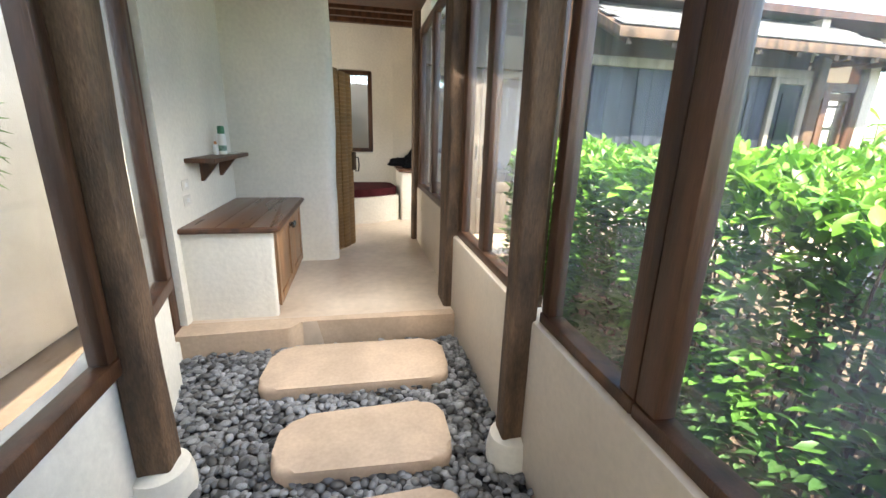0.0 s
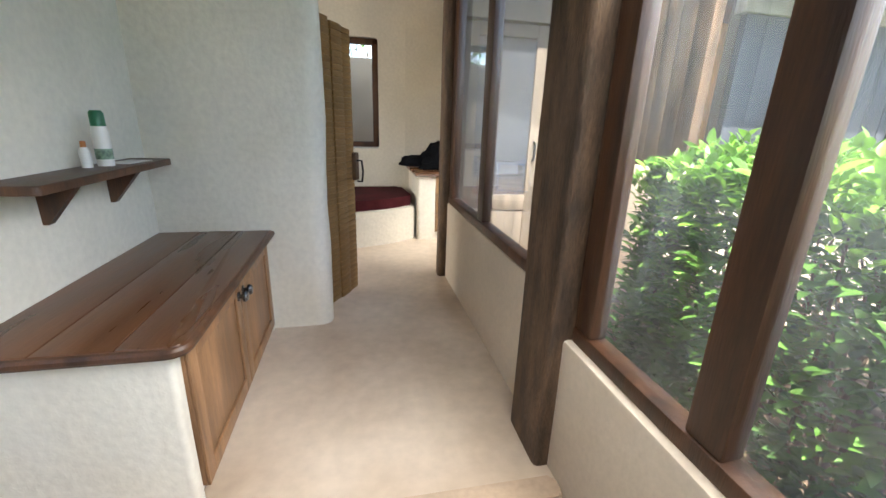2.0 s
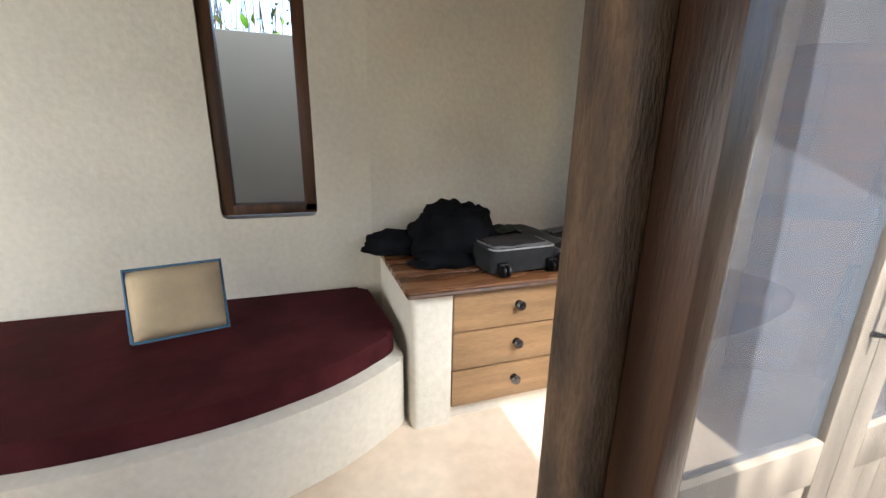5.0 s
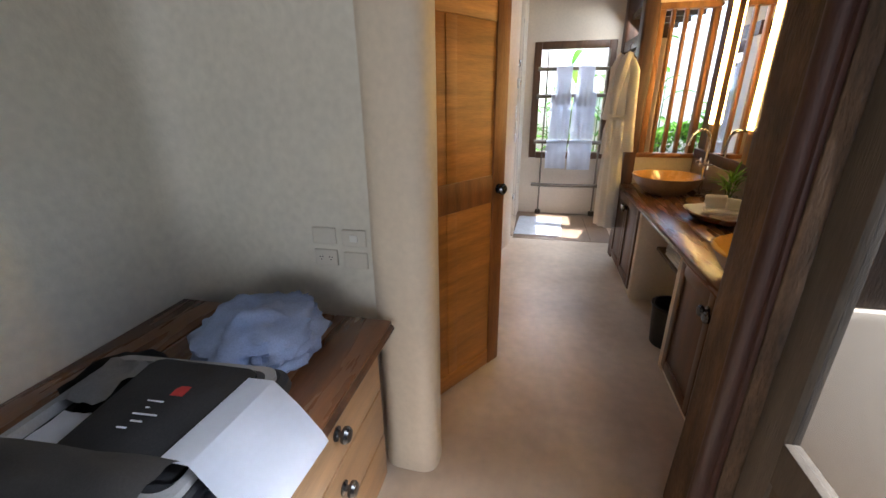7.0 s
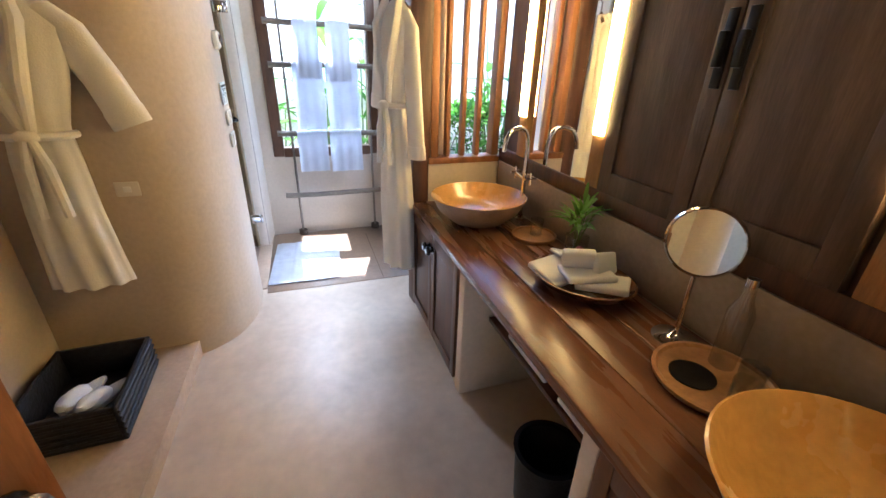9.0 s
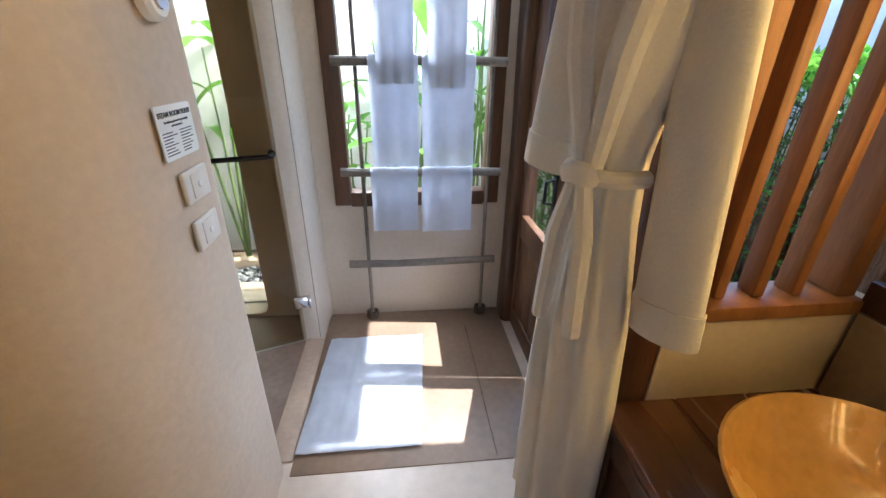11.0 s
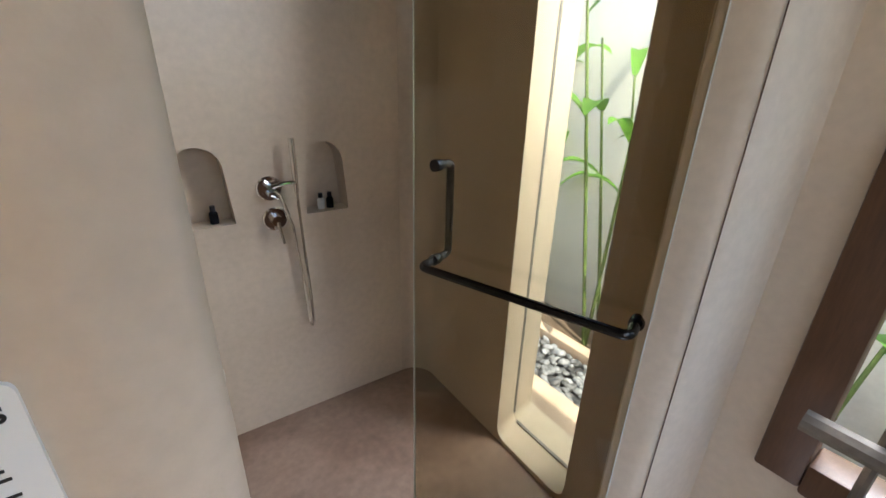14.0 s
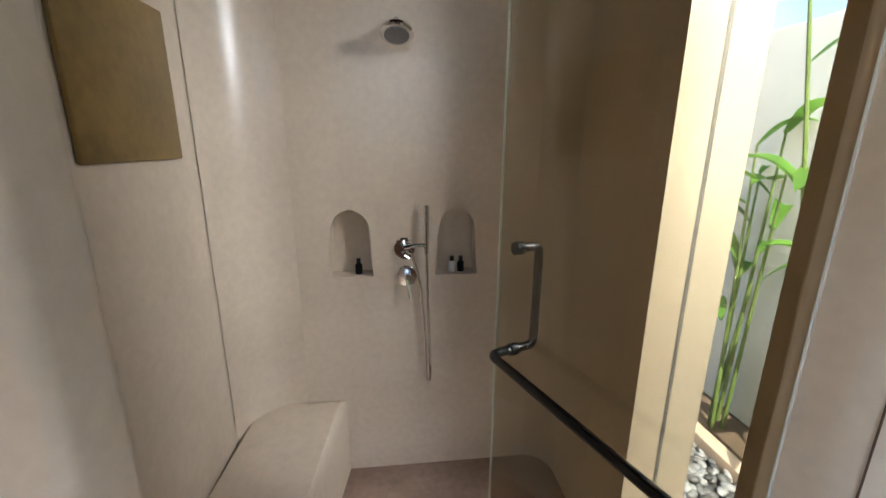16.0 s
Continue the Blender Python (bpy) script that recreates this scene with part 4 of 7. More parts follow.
for y in (0.06, 0.16):
    part("packed_clothes", cloth_sheet(bm_new(), -0.40, -0.24, y, y + 0.04, 0.158, 0.012, 7.1 + y, 0.012), PALE_LINING, low, "pale grey cloth strip")
part("green_pouch", cloth_sheet(bm_new(), -0.24, -0.04, 0.0, 0.20, 0.160, 0.045, 8.2, 0.02, 0.012), GREEN_CLOTH, low, "dark green cloth pouch")
part("divider_flap", cloth_sheet(bm_new(), -0.05, 0.10, -0.24, 0.24, 0.135, 0.016, 2.2, 0.014, 0.018), GREY_LINING, sc, "grey cloth divider over the hinge")
lid = part("lid", tray(bm_new(), 0.03, 0.45, -0.26, 0.26, 0.012, 0.095, 0.02, 0.05), PALE_LINING, sc, "lid with pale grey lining")
bm = bm_new()
tube(bm, [(p[0], p[1], 0.05) for p in fillet([(0.026, -0.264), (0.454, -0.264), (0.454, 0.264), (0.026, 0.264)], 0.05, 5)] + [(0.08, -0.264, 0.05)], 0.030, 8)
part("outer_cloth", bm, GREY_CLOTH, lid, "charcoal outer cloth")
bm = bm_new()
t = bmesh.new()
prism(t, fillet([(-0.17, -0.21), (0.17, -0.21), (0.17, 0.10), (-0.17, 0.10)], 0.03, 5), 0, 0.014, 0.005)
join(bm, t, Matrix.Translation((0.255, 0.0, 0.088)) @ pose(0, 0, 0, 4, -3, 2))
pan = part("pocket_panel", bm, GREY_CLOTH, lid, "dark stitched pocket panel")
bm = bm_new()
box(bm, 0.30, 0.335, -0.07, -0.035, 0.1005, 0.103)
part("red_tag", bm, mat("red_print", (0.5, 0.03, 0.03), 0.5), pan, "small red tag")
bm = bm_new()
for k in range(5):
    box(bm, 0.185 + 0.022 * k, 0.189 + 0.022 * k, -0.02 - 0.02 * (k % 3), 0.005 - 0.015 * (k % 2), 0.1015, 0.1035)
part("printed_lines", bm, PAPER, pan, "pale printed lines")
part("paper_sheet", cloth_sheet(bm_new(), 0.08, 0.24, 0.11, 0.22, 0.075, 0.004, 4.4, 0.006), PAPER, lid, "white paper in the lid")
part("lining_flap", cloth_sheet(bm_new(), 0.25, 0.42, 0.12, 0.24, 0.10, 0.012, 9.4, 0.02, 0.01), PALE_LINING, lid, "crumpled pale lining")
for x, y in ((-0.38, -0.285), (-0.07, -0.285), (0.01, -0.285), (0.075, -0.285)):
    bm = bm_new()
    for dx in (-0.014, 0.014):
        lathe(bm, [(0, -0.009), (0.028, -0.009), (0.033, -0.004), (0.033, 0.004), (0.028, 0.009), (0, 0.009)], 16, m=Matrix.Translation((x + dx, y - 0.012, 0.035)) @ pose(0, 0, 0, 0, 90, 0))
    box(bm, x - 0.03, x + 0.03, y - 0.005, y + 0.03, 0.03, 0.075, 0.008)
    part("castor", bm, IRON, sc, "black twin castor")

pp = bm_new()
vs = [[pp.verts.new((x + 0.9 * min(0, y - 0.12) * 0.3, y, z)) for x in (-0.03, 0.105, 0.24)] for y, z in ((0.22, 0.083), (0.14, 0.090), (0.06, 0.042), (-0.012, -0.008), (-0.03, -0.030))]
for a, b in zip(vs, vs[1:]):
    for i in range(2):
        pp.faces.new((a[i], a[i + 1], b[i + 1], b[i]))
bmesh.ops.solidify(pp, geom=pp.faces[:], thickness=0.008)
solid("document_folder", pp, PAPER, "pale blue-white folder bent over the desk edge", "folder", loc=(1.56, 7.482, TOPZ + 0.03), rz=-3)
fs = thing("folded_shirt", "crumpled pale blue shirt on the desk", "shirt", (2.10, 7.86, TOPZ))
part("body", lump(bm_new(), (0, 0, 0.05), (0.23, 0.20, 0.10), 12.0, 56, 36, 0.3), PALE_BLUE, fs, smooth=60)
part("sleeve", lump(bm_new(), (-0.06, -0.13, 0.045), (0.15, 0.08, 0.05), 14.0, 36, 22, 0.35), PALE_BLUE, fs, smooth=60)
part("collar", lump(bm_new(), (0.10, -0.04, 0.10), (0.10, 0.08, 0.03), 17.0, 30, 18, 0.4), PALE_BLUE, fs, smooth=60)
bm = bm_new()
lump(bm, (0, 0, 0.03), (0.14, 0.12, 0.06), 15.0, 28, 18, 0.25)
solid("dark_bag", bm, BLACK_CLOTH, "small black cloth bag on the desk", "bag", loc=(1.80, 8.14, TOPZ), smooth=60)
for y, z, kd in ((7.795, 1.098, "plain"), (7.665, 1.094, "rocker"), (7.795, 1.004, "socket"), (7.665, 0.998, "plain")):
    switch_plate("wall_socket", "cream plastic wall socket plate above the desk", (2.476, y, z), -90, 0.105, 0.072, kd)

# bathroom door of honey wood
bd = thing("bathroom_door", "open honey-brown wooden door with middle rail", "door", (2.63, 7.61, 0.0), -33)
bm = bm_new()
box(bm, 0.0, 0.83, -0.02, 0.02, 0.015, 2.06, 0.004)
leaf = part("leaf", bm, WOOD_HONEY, bd)
for nm, a in (("stile", (0.0, 0.10, 0.015, 2.06)), ("stile", (0.73, 0.83, 0.015, 2.06)), ("middle_rail", (0.10, 0.73, 1.075, 1.225)), ("bottom_rail", (0.10, 0.73, 0.015, 0.12)), ("top_rail", (0.10, 0.73, 1.95, 2.06)), ("batten", (0.38, 0.45, 0.12, 1.075)), ("batten", (0.38, 0.45, 1.225, 1.95))):
    bm = bm_new()
    pr_ = 0.030 if nm == "stile" else 0.027
    box(bm, a[0], a[1], -pr_, pr_, a[2], a[3], 0.004)
    part(nm, bm, WOOD_HONEY_DARK if nm in ("stile", "middle_rail") else WOOD_HONEY, bd)
knob(bd, (0.775, -0.030, 1.145), 0.03, (0, -1, 0))
knob(bd, (0.775, 0.030, 1.145), 0.03, (0, 1, 0))

sd = thing("sandal", "black and tan patterned flip-flop on the floor", "sandal", (2.30, 6.50, 0.002), 20)
bm = bm_new()
prism(bm, [(0.05 * math.sin(a) * (1 + 0.25 * math.cos(a)), 0.14 * math.cos(a)) for a in (2 * math.pi * k / 24 for k in range(24))], 0, 0.022, 0.005)
part("sole", bm, mat("tan_print", (0.30, 0.22, 0.14), 0.7, vary=0.5, scale=14, color2=(0.02, 0.02, 0.02), spread=(0.47, 0.53)), sd, "black and tan printed sole")
for s_ in (-1, 1):
    bm = bm_new()
    tube(bm, arc((0, 0.08, 0.02), (s_ * 0.03, 0.04, 0.07), (s_ * 0.048, -0.03, 0.02)), 0.007, 7)
    part("strap", bm, BLACK_CLOTH, sd, "black strap")

ed = thing("entry_door", "dark brown timber entry door standing open", "door", (-0.66, 0.72, -0.12), 86)
for k in range(5):
    bm = bm_new()
    box(bm, k * 0.17, k * 0.17 + 0.167, -0.02, 0.02, 0.02, 2.05, 0.004)
    part("board", bm, WOOD_DARK, ed)

# ---- bathroom: timber walls, mirrors, lamps ----
SB = 5.50          # inner face of the vanity wall
pl = thing("timber_wall", "wall of dark blue-grey upright planks", "timber wall", (2.42, 5.36, 0), kind="structure")
for k in range(13):
    bm = bm_new()
    box(bm, k * 0.182, k * 0.182 + 0.178, rng.uniform(-0.004, 0.004), 0.05, 0.94, 2.13, 0.003)
    part("plank", bm, WOOD_BLUE, pl)
bm = bm_new()
box(bm, -0.05, 3.0, -0.03, 0.06, 2.13, 2.23, 0.006)
part("beam", bm, WOOD_GREY, pl, "pale weathered beam")
bm = bm_new()
box(bm, 0.0, 2.91, 0.052, 0.135, 1.055, 2.62)
part("inner_lining", bm, SHUTTER_WOOD, pl, "dark stained timber lining")
for k in range(5):
    bm = bm_new()
    box(bm, 0.55 + k * 0.5, 0.552 + k * 0.5 + 0.012, -0.012, 0.0, 1.2, 1.95)
    part("slot", bm, IRON, pl, "black gap strip")
bw = thing("timber_wall", "wall of brown upright planks over low plaster", "timber wall", (2.25, 5.42, 0), kind="structure")
for k in range(5):
    bm = bm_new()
    box(bm, -0.03 + rng.uniform(-0.004, 0.004), 0.05, k * 0.155, k * 0.155 + 0.151, 1.084, 2.8, 0.003)
    part("plank", bm, WOOD_POST, bw)

STONE = mat("splash_stone", (0.36, 0.29, 0.21), 0.5, vary=0.12, scale=5, fine=40, bump=0.1)
bm = bm_new()
box(bm, 2.75, 5.32, SB, SB + 0.025, 0.80, 1.06, 0.004)
solid("backsplash", bm, STONE, "low tan stone splashback behind the basins", "splashback", "structure")
bm = bm_new()
box(bm, 2.60, 5.33, SB - 0.02, SB + 0.022, 1.061, 1.145, 0.006)
solid("trim", bm, WOOD_DARK, "dark timber ledge over the splashback", "trim", "structure")
LAMP = glow_mat("warm_lamp_glass", (1.0, 0.58, 0.15), 6.5)
for x0, x1 in ((4.385, 4.96), (2.76, 3.20)):
    mr = thing("mirror", "tall frameless wall mirror above a basin", "mirror", (x0, SB, 0), group="mirrors over the basins")
    bm = bm_new()
    box(bm, 0, x1 - x0, -0.001, 0.012, 1.148, 2.4)
    part("mirror_glass", bm, MIRROR, mr)
    bm = bm_new()
    box(bm, -0.0, x1 - x0, -0.002, 0.02, 2.4, 2.46, 0.004)
    part("top_frame", bm, WOOD_DARK, mr)
for x in (4.97, 4.285, 3.215):
    lp = thing("strip_lamp", "lit amber wall strip lamp beside the mirror", "wall lamp", (x, SB, 0), group="strip lamps beside mirrors")
    bm = bm_new()
    box(bm, 0.0, 0.09, -0.001, 0.035, 1.148, 2.46, 0.004)
    part("housing", bm, mat("lamp_wood", (0.45, 0.24, 0.07), 0.45, vary=0.15, stretch=(6, 6, 0.7)), lp)
    bm = bm_new()
    box(bm, 0.012, 0.078, 0.03, 0.05, 1.38, 2.42, 0.006)
    part("glass_tube", bm, LAMP, lp, "glowing amber glass")
# closed shutters between the mirrors
stt = thing("window_shutter", "closed pair of dark timber shutters with iron latch", "shutter", (3.33, SB, 0))
for k in (0, 1):
    bm = bm_new()
    box(bm, k * 0.475, k * 0.475 + 0.47, 0.0, 0.03, 1.148, 2.45, 0.004)
    lf = part("leaf", bm, SHUTTER_WOOD, stt)
    for a in ((0.0, 0.07, 1.148, 2.45), (0.40, 0.47, 1.148, 2.45), (0.07, 0.40, 1.148, 1.24), (0.07, 0.40, 1.92, 2.0)):
        bm = bm_new()
        box(bm, k * 0.475 + a[0], k * 0.475 + a[1], 0.03, 0.042, a[2], a[3], 0.003)
        part("rail", bm, SHUTTER_WOOD, lf)
for x in (0.435, 0.50):
    bm = bm_new()
    box(bm, x - 0.016, x + 0.016, 0.042, 0.052, 1.60, 1.82, 0.003)
    box(bm, x - 0.012, x + 0.012, 0.05, 0.075, 1.66, 1.76, 0.005)
    part("handle", bm, IRON, stt, "black iron handle")
# end wall of the vanity with the barred window
bm = bm_new()
box(bm, 5.33, 5.45, 5.38, 6.02, -0.05, 1.05)
box(bm, 5.33, 5.45, 5.38, 6.02, 2.35, 2.8)
solid("wall_vanity_end", bm, PLASTER_WARM, "buff plaster end wall under a barred window", "wall", "structure")
bz = thing("window_8", "timber window with upright bars facing the garden", "window", (5.34, 5.52, 0), kind="structure")
WOOD_ORANGE = mat("orange_wood", (0.36, 0.16, 0.05), 0.5, vary=0.2, scale=2.4, fine=30, stretch=(6, 6, 0.7), bump=0.2, dist=0.002)
for nm, a in (("window_sill", (-0.02, 0.10, -0.01, 0.50, 1.05, 1.09)), ("top_rail", (0, 0.10, 0, 0.48, 2.30, 2.36)), ("stile", (0.005, 0.095, 0.0, 0.05, 1.09, 2.30)), ("stile", (0.005, 0.095, 0.43, 0.48, 1.09, 2.30))):
    bm = bm_new()
    box(bm, *a, 0.005)
    part(nm, bm, WOOD_ORANGE, bz)
for k in range(3):
    bm = bm_new()
    y = 0.135 + k * 0.105
    box(bm, 0.02, 0.075, y, y + 0.03, 1.09, 2.30, 0.005)
    part("bar", bm, WOOD_ORANGE, bz)
post("post", 5.41, 6.06, 0.16, 0.13, -0.02, 2.8, WOOD_DARK)

# vanity
van = thing("vanity_cabinet", "brown wooden vanity cabinet with a pair of doors", "cabinet", (4.36, 5.53, 0))
van2 = thing("vanity_cabinet", "brown wooden vanity cabinet beside the doorway", "cabinet", (2.80, 5.53, 0))
for v, x0, x1 in ((van, 0.08, 0.96), (van2, -0.33, 0.58)):
    bm = bm_new()
    box(bm, x0, x1, 0.0, 0.57, 0.05, 0.755)
    part("carcass", bm, WOOD_BROWN, v)
    bm = bm_new()
    box(bm, x0, x1, 0.02, 0.585, 0.0, 0.05, 0.008)
    part("plinth", bm, PLASTER, v, "white plaster plinth")
    w = (x1 - x0) / 2
    for k in (0, 1):
        bm = bm_new()
        a, b = x0 + k * w + 0.004, x0 + (k + 1) * w - 0.004
        box(bm, a, b, 0.57, 0.592, 0.055, 0.75, 0.004)
        dr = part("door", bm, WOOD_BROWN, v)
        for q in ((a, a + 0.055, 0.055, 0.75), (b - 0.055, b, 0.055, 0.75), (a + 0.055, b - 0.055, 0.055, 0.12), (a + 0.055, b - 0.055, 0.68, 0.75)):
            bm = bm_new()
            box(bm, q[0], q[1], 0.592, 0.603, q[2], q[3], 0.003)
            part("door_rail", bm, WOOD_BROWN, dr)
        knob(dr, (b - 0.03 if k == 0 else a + 0.03, 0.603, 0.66), 0.027, (0, 1, 0))
for x in (4.365, 3.385):
    bm = bm_new()
    box(bm, x, x + 0.07, 5.53, 6.125, 0.0, 0.757, 0.012)
    solid("vanity_pier", bm, PLASTER_WARM, "narrow white plaster pier carrying the vanity top", "pier")
bm = bm_new()
box(bm, 3.456, 4.363, 5.56, 5.98, 0.46, 0.485, 0.004)
solid("vanity_shelf", bm, WOOD_DARK, "dark wooden shelf under the vanity top", "shelf")
vt = thing("worktop", "long dark glossy wooden vanity top", "worktop", (2.66, 5.526, 0.757))
for k in range(3):
    bm = bm_new()
    box(bm, -0.20, 2.67, k * 0.206, k * 0.206 + 0.2045, 0, 0.043, 0.006)
    part("plank", bm, WOOD_TOP, vt)
TOWEL = mat("white_towel", (0.80, 0.82, 0.88), 0.95, vary=0.05, scale=8, fine=260, bump=0.6, dist=0.003, sheen=0.4)
for k, (x, w) in enumerate(((3.62, 0.30), (4.02, 0.32))):
    tw = thing("folded_towel", "folded white towel on the vanity shelf", "towel", (x, 5.80, 0.486), group="towels on the vanity shelf")
    for j in range(3):
        bm = bm_new()
        box(bm, -w / 2, w / 2, -0.16, 0.17, j * 0.028, j * 0.028 + 0.027, 0.012, None, 3)
        part("fold", bm, TOWEL, tw)
bn = thing("waste_bin", "black woven waste bin under the vanity", "waste bin", (3.72, 6.00, 0.002))
bm = bm_new()
lathe(bm, [(0, 0), (0.105, 0), (0.11, 0.01), (0.13, 0.29), (0.122, 0.29), (0.10, 0.02), (0, 0.02)], 28)
part("bucket", bm, mat("black_weave", (0.02, 0.018, 0.016), 0.5, vary=0.3, scale=30, fine=120, bump=0.5, dist=0.003), bn)
bm = bm_new()
lathe(bm, [(0.118, 0.285), (0.136, 0.285), (0.138, 0.298), (0.12, 0.30), (0.118, 0.285)], 28)
part("rim", bm, IRON, bn)

CERAMIC = mat("amber_ceramic", (0.66, 0.37, 0.075), 0.25, vary=0.12, scale=4, fine=40, bump=0.05, coat=0.4)
CERAMIC_OUT = mat("stone_ceramic", (0.42, 0.31, 0.22), 0.5, vary=0.15, scale=6, fine=60, bump=0.15)
TOPV = 0.8005
for x, y, g in ((4.90, 5.84, 1.0), (2.98, 5.86, 1.06)):
    bs_ = thing("vessel_basin", "round amber stoneware basin on the vanity top", "basin", (x, y, TOPV), group="basins on the vanity")
    bm = bm_new()
    lathe(bm, [(g * r_, z_) for r_, z_ in ((0, 0), (0.13, 0.0), (0.16, 0.012), (0.235, 0.075), (0.275, 0.150), (0.280, 0.158))], 44)
    part("outer_shell", bm, CERAMIC_OUT, bs_)
    bm = bm_new()
    lathe(bm, [(g * r_, z_) for r_, z_ in ((0.280, 0.158), (0.274, 0.162), (0.266, 0.156), (0.22, 0.09), (0.14, 0.045), (0.03, 0.034), (0, 0.034))], 44)
    part("bowl", bm, CERAMIC, bs_)
    bm = bm_new()
    lathe(bm, [(0, 0.034), (0.036, 0.034), (0.036, 0.040), (0.028, 0.042), (0.024, 0.037), (0, 0.037)], 22)
    part("drain", bm, CHROME, bs_, "chrome drain")
    tp = thing("basin_tap", "tall chrome gooseneck tap with cross handles", "tap", (x - 0.04 - (g - 1) * 0.33, y - 0.265 - (g - 1) * 0.5, TOPV), group="taps on the vanity")
    bm = bm_new()
    lathe(bm, [(0, 0), (0.028, 0), (0.028, 0.008), (0.017, 0.014), (0.017, 0.03)], 18)
    tube(bm, [Vector((0, 0, 0.01)), Vector((0, 0, 0.42)), *arc((0, 0, 0.43), (0.0, 0.005, 0.54), (-0.02, 0.08, 0.54)), *arc((-0.021, 0.085, 0.54), (-0.04, 0.165, 0.535), (-0.042, 0.17, 0.42))], 0.013, 12)
    part("spout", bm, CHROME, tp)
    for s_ in (-1, 1):
        bm = bm_new()
        c = Vector((s_ * 0.085, 0.01, 0.27))
        tube(bm, [Vector((0, 0, 0.25)), c], 0.012, 10)
        tube(bm, [c + Vector((0, -0.035, 0)), c + Vector((0, 0.035, 0))], 0.008, 8)
        tube(bm, [c + Vector((0, 0, -0.035)), c + Vector((0, 0, 0.035))], 0.008, 8)
        part("cross_handle", bm, CHROME, tp)

rm = thing("shaving_mirror", "round chrome magnifying mirror on a stand", "mirror", (3.64, 5.63, TOPV))
bm = bm_new()
lathe(bm, [(0, 0), (0.075, 0), (0.075, 0.008), (0.02, 0.018), (0.008, 0.03), (0.008, 0.25), (0, 0.25)], 28)
part("stand", bm, CHROME, rm)
mm = Matrix.Translation((0, 0, 0.365)) @ pose(0, 0, 0, 80, 0, -146)
bm = bm_new()
lathe(bm, [(0, -0.008), (0.106, -0.008), (0.114, 0), (0.108, 0.009), (0.104, 0.006)], 36, m=mm)
part("ring", bm, CHROME, rm)
bm = bm_new()
lathe(bm, [(0, 0.005), (0.104, 0.005)], 36, m=mm)
part("mirror_glass", bm, MIRROR, rm)

TRAY = mat("tan_tray_wood", (0.42, 0.22, 0.08), 0.45, vary=0.2, scale=5, fine=40, bump=0.1)
CLEAR = glass_mat("clear_tumbler", (0.90, 0.92, 0.92), 0.0, 0.14)
for x, y, r in ((3.44, 5.69, 0.170), (4.58, 5.64, 0.12)):
    bm = bm_new()
    lathe(bm, [(0, 0), (r * 0.95, 0), (r, 0.012), (r, 0.02), (r * 0.93, 0.021), (r * 0.88, 0.013), (0, 0.013)], 36)
    solid("wooden_tray", bm, TRAY, "round tan wooden tray on the vanity", "tray", loc=(x, y, TOPV), group="trays on the vanity")
bm = bm_new()
lathe(bm, [(0, 0.0), (0.065, 0.0), (0.065, 0.003), (0, 0.003)], 24)
solid("soap_mat", bm, IRON, "round dark mat on the wooden tray", "mat", loc=(3.47, 5.74, TOPV + 0.014))


def tumbler(loc, r=0.036, h=0.09, upturned=True):
    bm = bm_new()
    lathe(bm, [(0, 0), (r * 0.9, 0), (r, h), (r - 0.003, h), (r * 0.9 - 0.003, 0.006), (0, 0.006)], 22, m=None)
    return solid("glass_tumbler", bm, CLEAR, "clear glass tumbler on a tray", "glass", loc=loc, group="tumblers on the vanity")


tumbler((3.37, 5.65, TOPV + 0.015))
tumbler((3.33, 5.73, TOPV + 0.015))
tumbler((4.58, 5.63, TOPV + 0.015))
ct = thing("glass_bottle", "clear glass water bottle with chrome cap", "bottle", (3.48, 5.61, TOPV + 0.015))
bm = bm_new()
lathe(bm, [(0, 0), (0.036, 0), (0.037, 0.19), (0.018, 0.24), (0.016, 0.28), (0.0, 0.28)], 20)
part("flask", bm, CLEAR, ct)
bm = bm_new()
lathe(bm, [(0, 0.28), (0.018, 0.28), (0.018, 0.305), (0, 0.307)], 18)
part("cap", bm, CHROME, ct)

bk = thing("bowl_basket", "dark oval bowl of folded white face cloths", "bowl", (4.03, 5.735, TOPV), 25)
bm = bm_new()
lathe(bm, [(0, 0), (0.12, 0), (0.19, 0.03), (0.22, 0.065), (0.212, 0.067), (0.18, 0.04), (0.11, 0.014), (0, 0.014)], 34, 1.0, 0.8)
part("bowl", bm, WOOD_TOP, bk)
for x, y, z, w, d, h, rx, ry, rz in ((-0.09, 0.0, 0.062, 0.20, 0.15, 0.03, 3, 6, 20), (0.10, 0.05, 0.062, 0.18, 0.16, 0.03, -4, -8, -15), (-0.02, 0.01, 0.085, 0.20, 0.16, 0.028, 4, 2, 50),
                                     (0.02, 0.02, 0.135, 0.13, 0.035, 0.11, -28, 6, 30), (-0.06, -0.05, 0.125, 0.12, 0.03, 0.09, 24, -8, 75), (0.13, -0.06, 0.095, 0.14, 0.09, 0.022, 12, 14, -40)):
    bm = bm_new()
    box(bm, -w / 2, w / 2, -d / 2, d / 2, -h / 2, h / 2, 0.011, Matrix.Translation((x, y, z)) @ pose(0, 0, 0, rx, ry, rz), 3)
    part("folded_cloth", bm, TOWEL, bk, "folded white face cloth")
bm = bm_new()
lump(bm, (0.035, -0.005, 0.165), (0.018, 0.018, 0.014), 1, 10, 6, 0.6)
part("flower", bm, mat("orchid", (0.22, 0.02, 0.06), 0.7), bk, "small dark red orchid")


